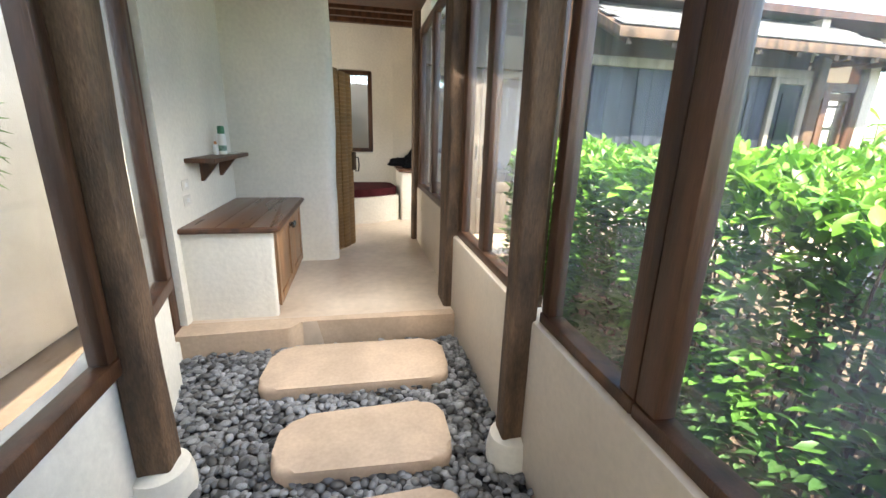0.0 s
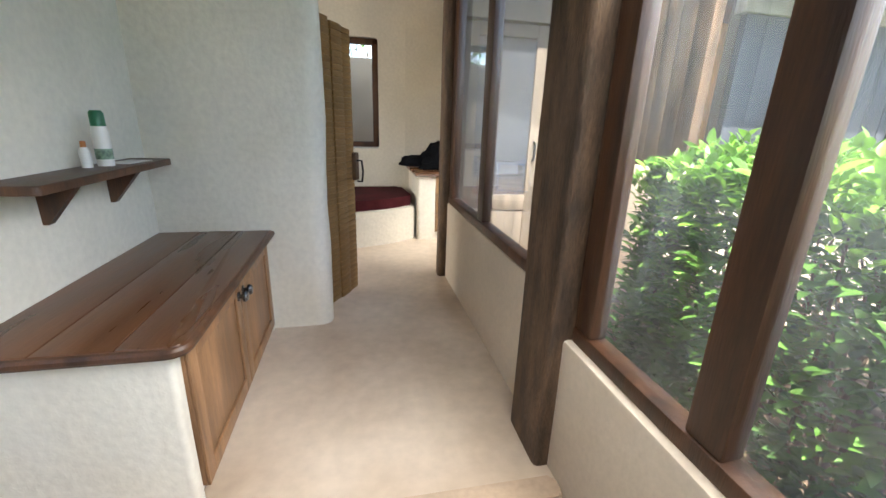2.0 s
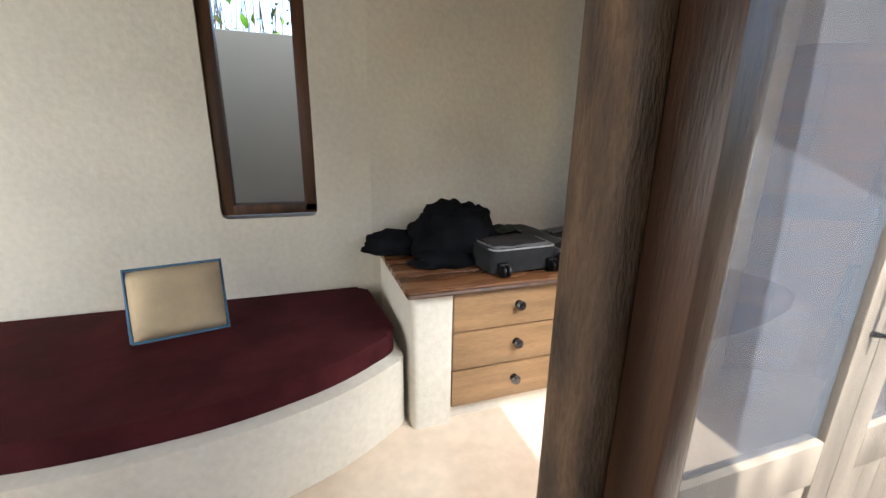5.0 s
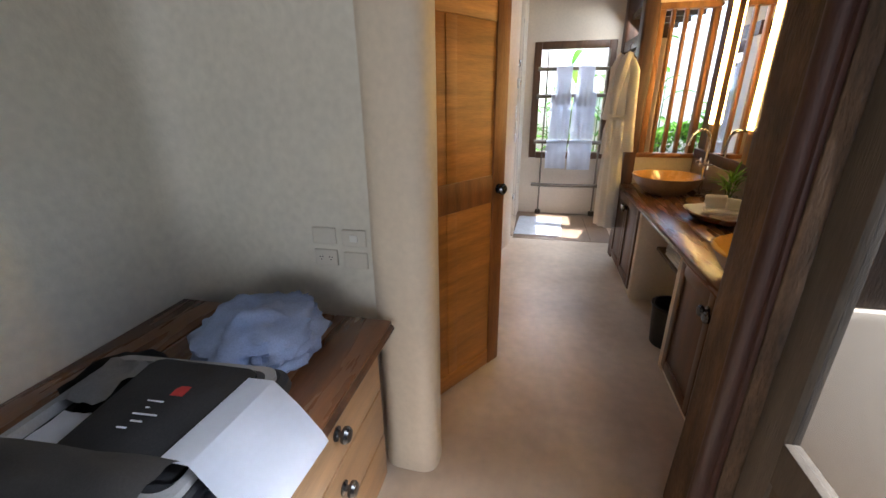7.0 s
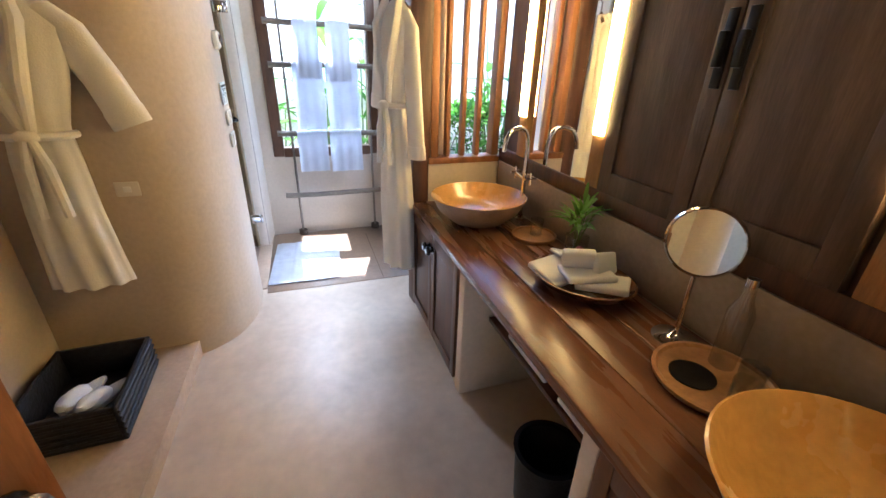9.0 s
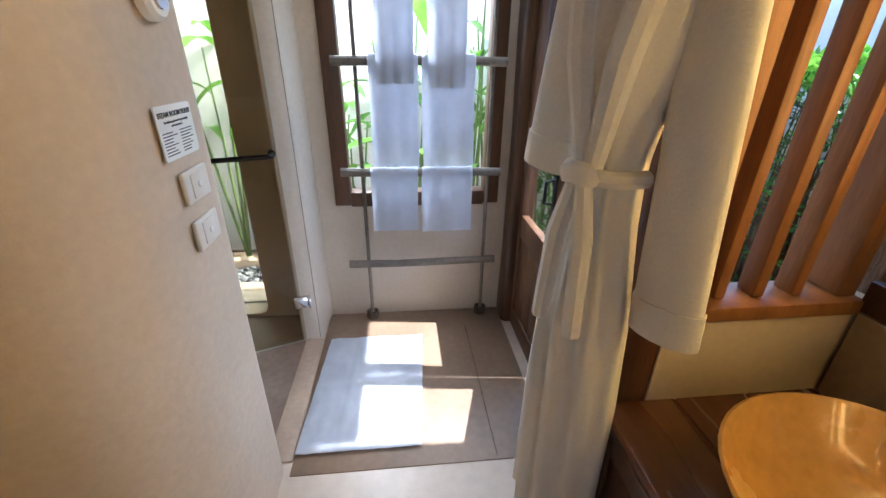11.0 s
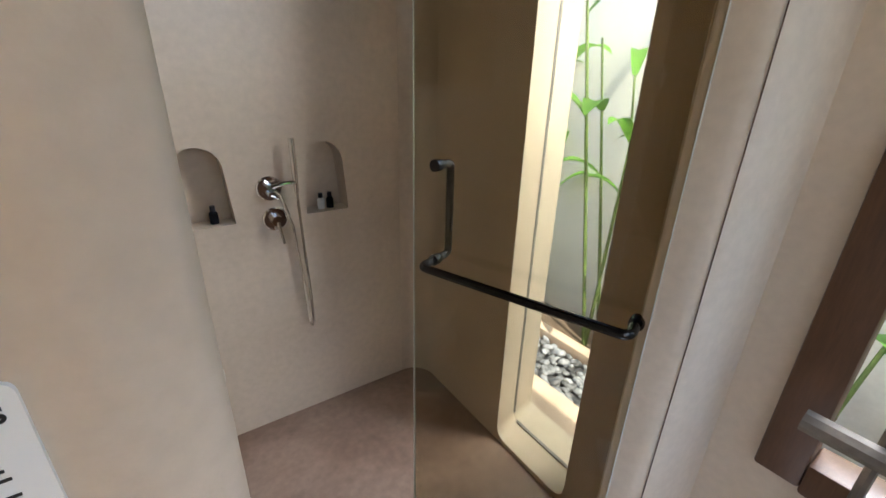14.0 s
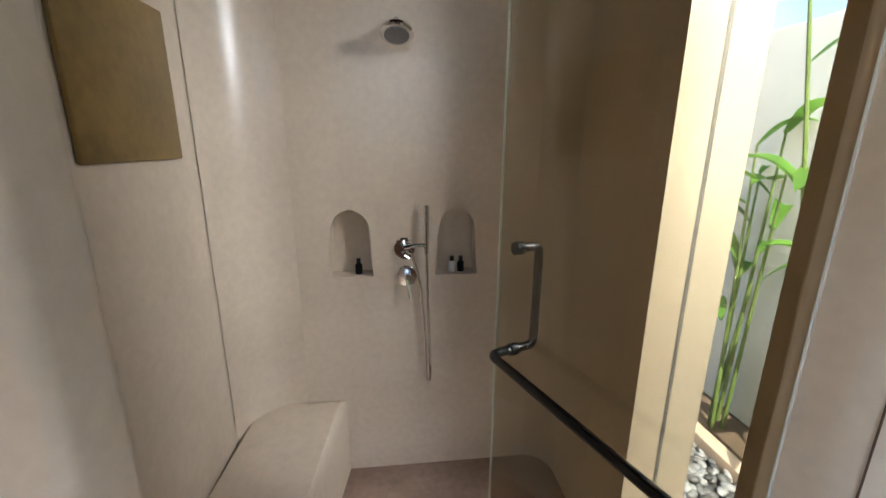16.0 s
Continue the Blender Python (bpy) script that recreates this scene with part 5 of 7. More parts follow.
def leaf_mat(name, c, c2):
    m = mat(name, c, 0.42, vary=0.15, scale=3, fine=20, bump=0.05, color2=c2, random_tint=0.45)
    bs = m.node_tree.nodes["Principled BSDF"]
    bs.inputs["Subsurface Weight"].default_value = 0.0
    tr = m.node_tree.nodes.new("ShaderNodeBsdfTranslucent")
    mx = m.node_tree.nodes.new("ShaderNodeMixShader")
    mx.inputs[0].default_value = 0.35
    col = bs.inputs["Base Color"].links[0].from_socket
    m.node_tree.links.new(col, tr.inputs[0])
    m.node_tree.links.new(bs.outputs[0], mx.inputs[1])
    m.node_tree.links.new(tr.outputs[0], mx.inputs[2])
    m.node_tree.links.new(mx.outputs[0], m.node_tree.nodes["Material Output"].inputs[0])
    return m


# Hedge sun and shade are put into leaf colour: bright, mid, dark copies.
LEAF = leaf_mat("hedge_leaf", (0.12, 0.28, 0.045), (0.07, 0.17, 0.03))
LEAF_BRIGHT = leaf_mat("bright_leaf", (0.22, 0.42, 0.05), (0.12, 0.30, 0.03))
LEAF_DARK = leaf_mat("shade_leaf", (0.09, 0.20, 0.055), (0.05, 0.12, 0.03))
LEAF_BIG = leaf_mat("banana_leaf", (0.16, 0.34, 0.04), (0.08, 0.2, 0.02))
LEAF_BROWN = leaf_mat("dry_leaf", (0.42, 0.16, 0.05), (0.3, 0.12, 0.04))
STEM = mat("green_stem", (0.16, 0.24, 0.06), 0.5, vary=0.2, scale=8, bump=0.1)
BARK = mat("twig_bark", (0.16, 0.11, 0.07), 0.8, vary=0.3, scale=10, bump=0.3)


def leaf_geo(verts, faces, p, d, up, ln, w, bend=0.15):
    """A pointed leaf folded along its rib: 6 faces."""
    p, d = Vector(p), Vector(d).normalized()
    s = d.cross(Vector(up))
    if s.length < 1e-3:
        s = d.orthogonal()
    s.normalize()
    n = s.cross(d)
    b = len(verts)
    for f, wf_, z in ((0, 0.12, 0), (0.35, 1.0, 0.02), (0.72, 0.75, -0.4 * bend), (1.0, 0.0, -bend)):
        c = p + d * (ln * f) + n * (z * ln)
        if wf_ == 0:
            verts.append(tuple(c))
        else:
            verts += [tuple(c - s * (w * wf_ / 2) + n * w * 0.12), tuple(c), tuple(c + s * (w * wf_ / 2) + n * w * 0.12)]
    for k in (0, 3):
        faces += [(b + k, b + k + 1, b + k + 4, b + k + 3), (b + k + 1, b + k + 2, b + k + 5, b + k + 4)]
    faces += [(b + 6, b + 7, b + 9), (b + 7, b + 8, b + 9)]


def mesh_of(name, verts, faces, material, parent, label="", kind="stuff"):
    me = bpy.data.meshes.new(name)
    me.from_pydata(verts, [], faces)
    me.polygons.foreach_set("use_smooth", [True] * len(me.polygons))
    me.materials.append(material)
    ob = new(name, me)
    ob.parent = parent
    return tagged(ob, label, kind=kind)


# potted sprig on the vanity
pt = thing("plant_glass", "small leafy green sprig in a glass", "plant", (4.27, 5.60, TOPV))
bm = bm_new()
lathe(bm, [(0, 0), (0.05, 0), (0.055, 0.13), (0.052, 0.13), (0.046, 0.006), (0, 0.006)], 20)
part("glass_vase", bm, CLEAR, pt)
v_, f_ = [], []
for k in range(46):
    a, e = rng.uniform(0, 6.28), rng.uniform(0.15, 1.3)
    d = Vector((math.cos(a) * math.cos(e), math.sin(a) * math.cos(e), math.sin(e)))
    leaf_geo(v_, f_, Vector((0, 0, rng.uniform(0.13, 0.24))) + d * rng.uniform(0, 0.06), d, (0, 0, 1), rng.uniform(0.08, 0.15), 0.02, 0.3)
mesh_of("leaves", v_, f_, LEAF_BRIGHT, pt)
bm = bm_new()
for k in range(5):
    a = k * 1.3
    tube(bm, [(0, 0, 0.01), (0.012 * math.cos(a), 0.012 * math.sin(a), 0.12), (0.05 * math.cos(a), 0.05 * math.sin(a), 0.24)], 0.003, 5)
part("stems", bm, STEM, pt)


# ---- robes, towels, closet ----
ROBE = mat("waffle_robe", (0.80, 0.77, 0.70), 0.9, vary=0.05, scale=5, fine=150, bump=0.35, dist=0.003, sheen=0.3)


def robe(loc, rz, label, length=1.32, spread=0.40, drop=(0.0, 0.0), slim=1.0):
    """A bathrobe that hangs flat; it faces its own -y, hung at the origin's height."""
    r = thing("bathrobe", label, "bathrobe", loc, rz, group="hanging bathrobes")

    def cloth(stations, folds, seed):
        bm = bm_new()
        n = 40
        rings = []
        for z, cx, hw, hd, fold in stations:
            ring = []
            for k in range(n):
                a = 2 * math.pi * k / n
                q = 1 + fold * math.sin(a * folds + 2.5 * z + seed) + 0.05 * noise.noise(Vector((a * 1.5, z * 4, seed)))
                ring.append(bm.verts.new((cx + hw * (slim if z > -0.7 else slim ** 0.4) * math.cos(a) * (0.9 + 0.1 * q), min(0.002, hd * math.sin(a) * q - hd), z)))
            rings.append(ring)
        for a_, b_ in zip(rings, rings[1:]):
            for k in range(n):
                bm.faces.new((a_[k], a_[(k + 1) % n], b_[(k + 1) % n], b_[k]))
        bm.faces.new(rings[0])
        bm.faces.new(rings[-1][::-1])
        return bm

    L = length
    body = cloth([(0.0, 0, 0.07, 0.03, 0.0), (-0.05, 0, 0.17, 0.045, 0.02), (-0.14, 0, 0.22, 0.06, 0.05), (-0.34, 0, 0.18, 0.07, 0.08), (-0.52, 0, 0.125, 0.06, 0.12),
                  (-0.57, 0, 0.12, 0.055, 0.1), (-0.66, 0, 0.13, 0.06, 0.16), (-0.9, 0, 0.145, 0.07, 0.22), (-1.15, 0.01, 0.16, 0.075, 0.26), (-L, 0.015, 0.17, 0.075, 0.28)], 9, loc[0])
    part("body", body, ROBE, r, smooth=80)
    for s_, dz in zip((-1, 1), drop):
        bm = bm_new()
        pts = [(s_ * 0.13 * slim, -0.05, -0.08), (s_ * 0.21 * slim, -0.055, -0.16), (s_ * (0.21 * slim + spread * 0.25), -0.055, -0.33 - dz * 0.5), (s_ * (0.21 * slim + spread * 0.45), -0.055, -0.52 - dz)]
        tube(bm, pts, [0.06 * slim ** 0.3, 0.078 * slim ** 0.3, 0.076 * slim ** 0.3, 0.082 * slim ** 0.3], 16)
        for v in bm.verts:
            v.co.y = -0.05 + (v.co.y + 0.05) * 0.5 + 0.006 * noise.noise(v.co * 14)
        sl = part("sleeve", bm, ROBE, r, smooth=80)
        bm = bm_new()
        e = Vector(pts[-1])
        d = (e - Vector(pts[-2])).normalized()
        tube(bm, [e - d * 0.07, e + d * 0.006], 0.0855 * slim ** 0.3, 16)
        for v in bm.verts:
            v.co.y = -0.05 + (v.co.y + 0.05) * 0.52
        part("cuff", bm, ROBE, sl)
    bm = bm_new()
    for s_ in (-1, 1):
        tube(bm, [(s_ * 0.06, -0.07, 0.0), (s_ * 0.085, -0.115, -0.12), (s_ * 0.045, -0.138, -0.34), (s_ * 0.01, -0.128, -0.54)], [0.022, 0.03, 0.03, 0.02], 10)
    part("collar", bm, ROBE, r)
    bm = bm_new()
    pts = [(0.135 * slim * math.cos(a), -0.055 + 0.085 * math.sin(a), -0.555) for a in (math.pi + math.pi * k / 14 for k in range(15))]
    t = bmesh.new()
    tube(t, pts, 0.018, 8)
    join(bm, t)
    lump(bm, (0.0, -0.15, -0.555), (0.045, 0.025, 0.03), 4, 12, 8, 0.3)
    part("belt", bm, ROBE, r)
    for x in (-0.03, 0.04):
        bm = bm_new()
        tube(bm, [(x * 0.3, -0.15, -0.56), (x, -0.16, -0.68), (x * 1.4, -0.165, -0.90)], [0.016, 0.022, 0.02], 8)
        part("belt_end", bm, ROBE, r)
    bm = bm_new()
    tube(bm, [(-0.16 * slim, -0.03, -0.05), (0, -0.03, 0.01), (0.16 * slim, -0.03, -0.05)], 0.012, 8)
    tube(bm, [(0, -0.03, 0.01), (0, -0.03, 0.07), (0, -0.01, 0.09), (0, 0.0, 0.08)], 0.004, 6)
    part("hanger", bm, WOOD_DARK, r, "dark wooden hanger")
    return r


robe((5.118, 7.86, 1.88), -90, "white waffle bathrobe hanging on the closet wall", 1.28, 0.32)
robe((5.40, 6.165, 1.97), 205, "white waffle bathrobe hanging beside the garden door", 1.62, 0.14, (0.06, 0.33), 0.6)
switch_plate("wall_socket", "cream plastic wall plate beside the bathrobe", (5.118, 7.62, 1.05), -90, 0.105, 0.072, "rocker")

WICKER = mat("dark_wicker", (0.018, 0.018, 0.022), 0.5, vary=0.4, scale=40, fine=130, bump=0.7, dist=0.004)
bx = thing("storage_basket", "black wicker basket holding white slippers", "basket", (4.70, 7.86, 0.102), 2)
W_, D_, H_ = 0.52, 0.40, 0.19
for nm, a in (("base", (-W_ / 2, W_ / 2, -D_ / 2, D_ / 2, 0, 0.015)), ("side", (-W_ / 2, W_ / 2, -D_ / 2, -D_ / 2 + 0.018, 0.015, H_)), ("side", (-W_ / 2, W_ / 2, D_ / 2 - 0.018, D_ / 2, 0.015, H_)),
              ("side", (-W_ / 2, -W_ / 2 + 0.018, -D_ / 2 + 0.018, D_ / 2 - 0.018, 0.015, H_)), ("side", (W_ / 2 - 0.018, W_ / 2, -D_ / 2 + 0.018, D_ / 2 - 0.018, 0.015, H_))):
    bm = bm_new()
    box(bm, *a, 0.006)
    sp = part(nm, bm, WICKER, bx)
    if nm == "side":
        for k in range(5):
            bm = bm_new()
            z = 0.03 + k * 0.033
            long_x = (a[1] - a[0]) > (a[3] - a[2])
            if long_x:
                y = a[2] if a[2] < 0 else a[3]
                tube(bm, [(a[0], y, z), (a[1], y, z)], 0.008, 6)
            else:
                x = a[0] if a[0] < 0 else a[1]
                tube(bm, [(x, a[2], z), (x, a[3], z)], 0.008, 6)
            part("strand", bm, WICKER, sp)
for k, (x, y, a) in enumerate(((0.02, -0.04, 62), (0.06, 0.06, 70))):
    sl = thing("slipper", "white towelling slipper inside the basket", "slipper", (4.70 + x, 7.86 + y, 0.135), a, group="slippers in the basket")
    bm = bm_new()
    prism(bm, [(0.045 * math.sin(q) * (1 + 0.2 * math.cos(q)), 0.13 * math.cos(q)) for q in (2 * math.pi * j / 22 for j in range(22))], 0, 0.014, 0.004)
    part("sole", bm, TOWEL, sl)
    bm = bm_new()
    lump(bm, (0, 0.05, 0.03), (0.052, 0.085, 0.04), 3, 18, 10, 0.15)
    part("upper", bm, TOWEL, sl)

# towel ladder before the garden window
BAMB = mat("grey_bamboo", (0.30, 0.25, 0.19), 0.7, vary=0.25, scale=4, fine=40, bump=0.4, dist=0.004)
tl = thing("towel_ladder", "weathered timber towel ladder leaning at the window", "towel ladder")
for y in (6.88, 6.14):
    bm = bm_new()
    tube(bm, [(6.925, y, 0.045), (6.935, y, 1.0), (6.945, y, 2.15)], 0.011, 8)
    pole = part("pole", bm, BAMB, tl)
    bm = bm_new()
    for k in range(4):
        tube(bm, [(6.925 + 0.03 * math.cos(a), y + 0.035 * math.sin(a), 0.015 + 0.014 * k) for a in (2 * math.pi * j / 8 + k for j in range(9))], 0.008, 6)
    part("rope_binding", bm, BARK, pole, "dark rope binding")
for z, x in ((1.93, 6.915), (1.61, 6.912), (1.02, 6.905), (0.43, 6.90)):
    bm = bm_new()
    tube(bm, [(x, 7.00, z + rng.uniform(-0.01, 0.01)), (x, 6.7, z), (x, 6.4, z + 0.004), (x, 6.07, z + rng.uniform(-0.01, 0.01))], [0.026, 0.024, 0.025, 0.024], 10)
    part("rung", bm, BAMB, tl)


def hung(label, y0, y1, ztop, zf, zb, x, seed):
    """A towel folded over a rung: front fall to zf, back fall to zb."""
    bm = bm_new()
    prof = [(x - 0.034, zf), (x - 0.036, (zf + ztop) / 2), (x - 0.033, ztop - 0.01), (x - 0.02, ztop + 0.026), (x, ztop + 0.034), (x + 0.02, ztop + 0.026), (x + 0.031, ztop - 0.01), (x + 0.033, zb)]
    n = 20
    rows = []
    for i, (px, pz) in enumerate(prof):
        hang = abs(pz - ztop)
        rows.append([bm.verts.new((px - (0.005 * hang / 0.4) * math.sin(j * 0.9 + seed) * (1 if i < 4 else -0.3) + 0.004 * noise.noise(Vector((j, i, seed))), y0 + (y1 - y0) * j / n + 0.03 * hang * noise.noise(Vector((j * 0.3, pz * 3, seed))),
                                   pz + 0.006 * noise.noise(Vector((j * 0.4, seed, 0))))) for j in range(n + 1)])
    for a, b in zip(rows, rows[1:]):
        for j in range(n):
            bm.faces.new((a[j], a[j + 1], b[j + 1], b[j]))
    bmesh.ops.solidify(bm, geom=bm.faces[:], thickness=0.010)
    return solid("hanging_towel", bm, TOWEL, label, "towel", group="towels on the ladder", smooth=70)


hung("white hand towel folded over a ladder rung", 6.56, 6.83, 1.02, 0.67, 0.75, 6.905, 1.0)
hung("white hand towel folded over a ladder rung", 6.24, 6.535, 1.02, 0.66, 0.75, 6.905, 2.7)
hung("long white bath towel hanging from the ladder", 6.55, 6.81, 1.61, 1.06, 1.15, 6.912, 4.1)
hung("long white bath towel hanging from the ladder", 6.245, 6.53, 1.61, 1.06, 1.15, 6.912, 5.6)
hung("small white towel folded over the top rung", 6.57, 6.77, 1.93, 1.50, 1.62, 6.895, 7.7)
hung("small white towel folded over the top rung", 6.30, 6.50, 1.93, 1.48, 1.62, 6.895, 9.2)

wt = thing("window_9", "dark timber window behind the towel ladder", "window", (EAST, 0, 0), kind="structure")
for nm, a in (("stile", (-0.02, 0.07, 6.965, 7.06, 0.80, 2.26)), ("stile", (-0.02, 0.07, 6.055, 6.15, 0.80, 2.26)), ("window_sill", (-0.03, 0.075, 6.15, 6.965, 0.795, 0.885)), ("top_rail", (-0.02, 0.07, 6.15, 6.965, 2.17, 2.26))):
    bm = bm_new()
    box(bm, *a, 0.008)
    part(nm, bm, WOOD_BROWN, wt)
post("post", 6.90, 5.93, 0.17, 0.16, -0.02, 2.8, WOOD_DARK)

mt_ = bm_new()
n = 36
gr = [[mt_.verts.new((5.87 + 0.82 * i / n, 6.555 + 0.57 * j / n + 0.045 * (1 - i / n), 0.021 + 0.005 * noise.noise(Vector((i * 0.35, j * 0.35, 3))) + 0.004 * noise.noise(Vector((i * 0.5 + j * 0.5, (i - j) * 0.12, 8))) + 0.006 * (abs(i - n // 2) < 1) + 0.005 * (abs(j - (2 * n) // 3) < 1))) for j in range(n + 1)] for i in range(n + 1)]
for i in range(n):
    for j in range(n):
        mt_.faces.new((gr[i][j], gr[i + 1][j], gr[i + 1][j + 1], gr[i][j + 1]))
bmesh.ops.solidify(mt_, geom=mt_.faces[:], thickness=0.012)
solid("bath_mat", mt_, TOWEL, "white towelling bath mat on the floor", "bath mat", smooth=70)


def garden_leaf(name, label, loc, rz, w, glass_z=0.77, h=2.06, material=None):
    """A door leaf with a glazed upper part and a panelled lower part; hinge at its origin."""
    material = material or WOOD_BROWN
    d = thing(name, label, "door", loc, rz)
    for nm, a in (("stile", (0, 0.085, -0.012, h)), ("stile", (w - 0.085, w, -0.012, h)), ("bottom_rail", (0.085, w - 0.085, -0.012, 0.12)), ("lock_rail", (0.085, w - 0.085, glass_z - 0.14, glass_z)), ("top_rail", (0.085, w - 0.085, h - 0.10, h))):
        bm = bm_new()
        box(bm, a[0], a[1], -0.022, 0.022, a[2] + 0.015, a[3] + 0.015, 0.005)
        part(nm, bm, material, d)
    n = 3
    for k in range(n):
        bm = bm_new()
        s = (w - 0.17) / n
        box(bm, 0.085 + k * s, 0.085 + (k + 1) * s, -0.010, 0.010, 0.11, glass_z - 0.12, 0.003)
        part("panel_board", bm, material, d)
    bm = bm_new()
    box(bm, 0.08, w - 0.08, -0.003, 0.003, glass_z, h - 0.08)
    part("pane", bm, GLASS, d).visible_shadow = False
    bm = bm_new()
    for s_ in (-1, 1):
        box(bm, w - 0.07, w - 0.025, s_ * 0.024 - 0.003, s_ * 0.024 + 0.003, 0.98, 1.18, 0.003)
        tube(bm, [(w - 0.05, s_ * 0.027, 1.13), (w - 0.05, s_ * 0.07, 1.12), (w - 0.05, s_ * 0.07, 1.02), (w - 0.05, s_ * 0.027, 1.01)], 0.008, 8)
    part("handle", bm, IRON, d)
    return d


garden_leaf("garden_door", "brown glazed garden door leaf standing shut", (6.86, 5.93, 0), 180, 0.60)
garden_leaf("garden_door", "brown glazed garden door leaf standing ajar", (5.66, 5.93, 0), -17, 0.60)
# The gap between the two beams is invented to hold a fill lamp.
bm = bm_new()
box(bm, 5.45, 6.99, 5.86, 6.00, 2.09, 2.20)
box(bm, 5.45, 6.99, 5.86, 6.00, 2.68, 2.8)
solid("wall_door_head", bm, WOOD_DARK, "dark timber over the garden door", "wall", "structure")
bm = bm_new()
box(bm, 5.45, 5.65, 5.88, 5.98, -0.05, 2.09)
solid("wall_door_side", bm, PLASTER_WARM, "buff plaster beside the garden door", "wall", "structure")

# Out of view; added and sized so the sun patch ends on the mat.
ev = thing("roof", "out-of-view dark timber eave added to trim sun at the garden door", "roof", kind="structure")
bm = bm_new()
box(bm, 5.74, 7.75, 5.32, 5.95, 2.44, 2.50)
part("deck", bm, WOOD_POST, ev)
for k in range(5):
    bm = bm_new()
    box(bm, 5.80 + k * 0.45, 5.86 + k * 0.45, 5.35, 5.86, 2.38, 2.44, 0.005)
    part("rafter", bm, WOOD_POST, ev)
bm = bm_new()
box(bm, 5.80, 6.78, 6.262, 6.267, -0.002, 0.0065)
solid("floor_seam", bm, WOOD_POST, "thin dark joint across the cement floor", "floor joint", "structure")

# ---- sign, switches, shower ----
sg = thing("wall_sign", "white printed steam room rules sign", "sign", (5.668, 7.201, 1.455), 0)
bm = bm_new()
t = bmesh.new()
prism(t, fillet([(-0.085, -0.062), (0.085, -0.062), (0.085, 0.062), (-0.085, 0.062)], 0.01, 4), 0, 0.004)
join(bm, t, pose(0, 0, 0, 90))
part("plate", bm, mat("sign_white", (0.80, 0.80, 0.76), 0.3, vary=0.02, bump=0), sg)


def text(body, size, loc, rot, parent, material, name="lettering", align="CENTER", weight=0.0):
    cu_ = bpy.data.curves.new(name, "FONT")
    cu_.body, cu_.size, cu_.align_x, cu_.extrude, cu_.offset = body, size, align, 0.0004, weight
    ob = bpy.data.objects.new(name, cu_)
    scene.collection.objects.link(ob)
    dg = bpy.context.evaluated_depsgraph_get()
    me = bpy.data.meshes.new_from_object(ob.evaluated_get(dg))
    bpy.data.objects.remove(ob)
    me.materials.clear()
    me.materials.append(material)
    o = new(name, me)
    o.parent, o.location, o.rotation_euler = parent, loc, [radians(a) for a in rot]
    return o


INK = mat("black_ink", (0.015, 0.015, 0.015), 0.5, vary=0.02, bump=0)
text("STEAM ROOM RULES", 0.0165, (0, -0.0048, 0.036), (90, 0, 0), sg, INK, weight=0.0004)
text("The following rules are for your safety", 0.0075, (0, -0.0048, 0.022), (90, 0, 0), sg, INK, weight=0.0002)
text("and convenience:", 0.0075, (0, -0.0048, 0.0125), (90, 0, 0), sg, INK, weight=0.0002)
for col in (0, 1):
    for k in range(8):
        bm = bm_new()
        x = -0.075 + col * 0.08
        box(bm, x, x + rng.uniform(0.04, 0.068), -0.0050, -0.0042, 0.0 - k * 0.0072, 0.0022 - k * 0.0072)
        part("text_line", bm, INK, sg)
switch_plate("steam_switch", "cream wall switch with a round button", (5.682, 7.201, 1.316), 0, 0.132, 0.086, "button", 0.012)
switch_plate("steam_switch", "cream wall switch with a round button", (5.682, 7.201, 1.186), 0, 0.132, 0.086, "button", 0.012)
th = thing("thermostat", "small pale round wall thermostat", "thermostat", (5.68, 7.201, 1.74))
bm = bm_new()
lathe(bm, [(0, 0), (0.05, 0), (0.05, 0.02), (0.04, 0.03), (0, 0.03)], 24, m=pose(0, 0, 0, 90))
part("case", bm, WHITE_PLASTIC, th)
bm = bm_new()
lathe(bm, [(0, 0.03), (0.028, 0.03), (0.026, 0.036), (0, 0.036)], 20, m=pose(0, 0, 0, 90))
part("dial", bm, CHROME, th)

sbn = thing("shower_bench", "built-in polished plaster shower bench", "bench")
bm = bm_new()
prism(bm, fillet([(5.45, 8.02), (5.80, 8.02), (5.90, SHB), (5.45, SHB)], [0.05, 0.10, 0.0, 0.0], 6), -0.05, 0.37, 0, None, 3, 0.004)
part("base", bm, SHOWER, sbn)
bm = bm_new()
prism(bm, fillet([(5.45, 8.015), (5.805, 8.015), (5.905, SHB), (5.45, SHB)], [0.05, 0.11, 0.0, 0.0], 8), 0.368, 0.45, 0.035, None, 1, 0.0)
part("seat", bm, SHOWER, sbn)
PANEL = mat("golden_plaster", (0.30, 0.19, 0.055), 0.4, vary=0.2, scale=4, fine=30, bump=0.15)
bm = bm_new()
box(bm, 5.449, 5.465, 7.90, 8.36, 1.69, 2.14, 0.006)
solid("wall_panel", bm, PANEL, "square golden-brown panel on the shower wall", "wall panel")

WY = SHB


def rosette(parent, x, z, r):
    bm = bm_new()
    lathe(bm, [(0, 0), (r, 0), (r, 0.006), (r * 0.9, 0.01), (0, 0.01)], 30, m=Matrix.Translation((x, WY, z)) @ pose(0, 0, 0, 90))
    part("rosette", bm, CHROME, parent)


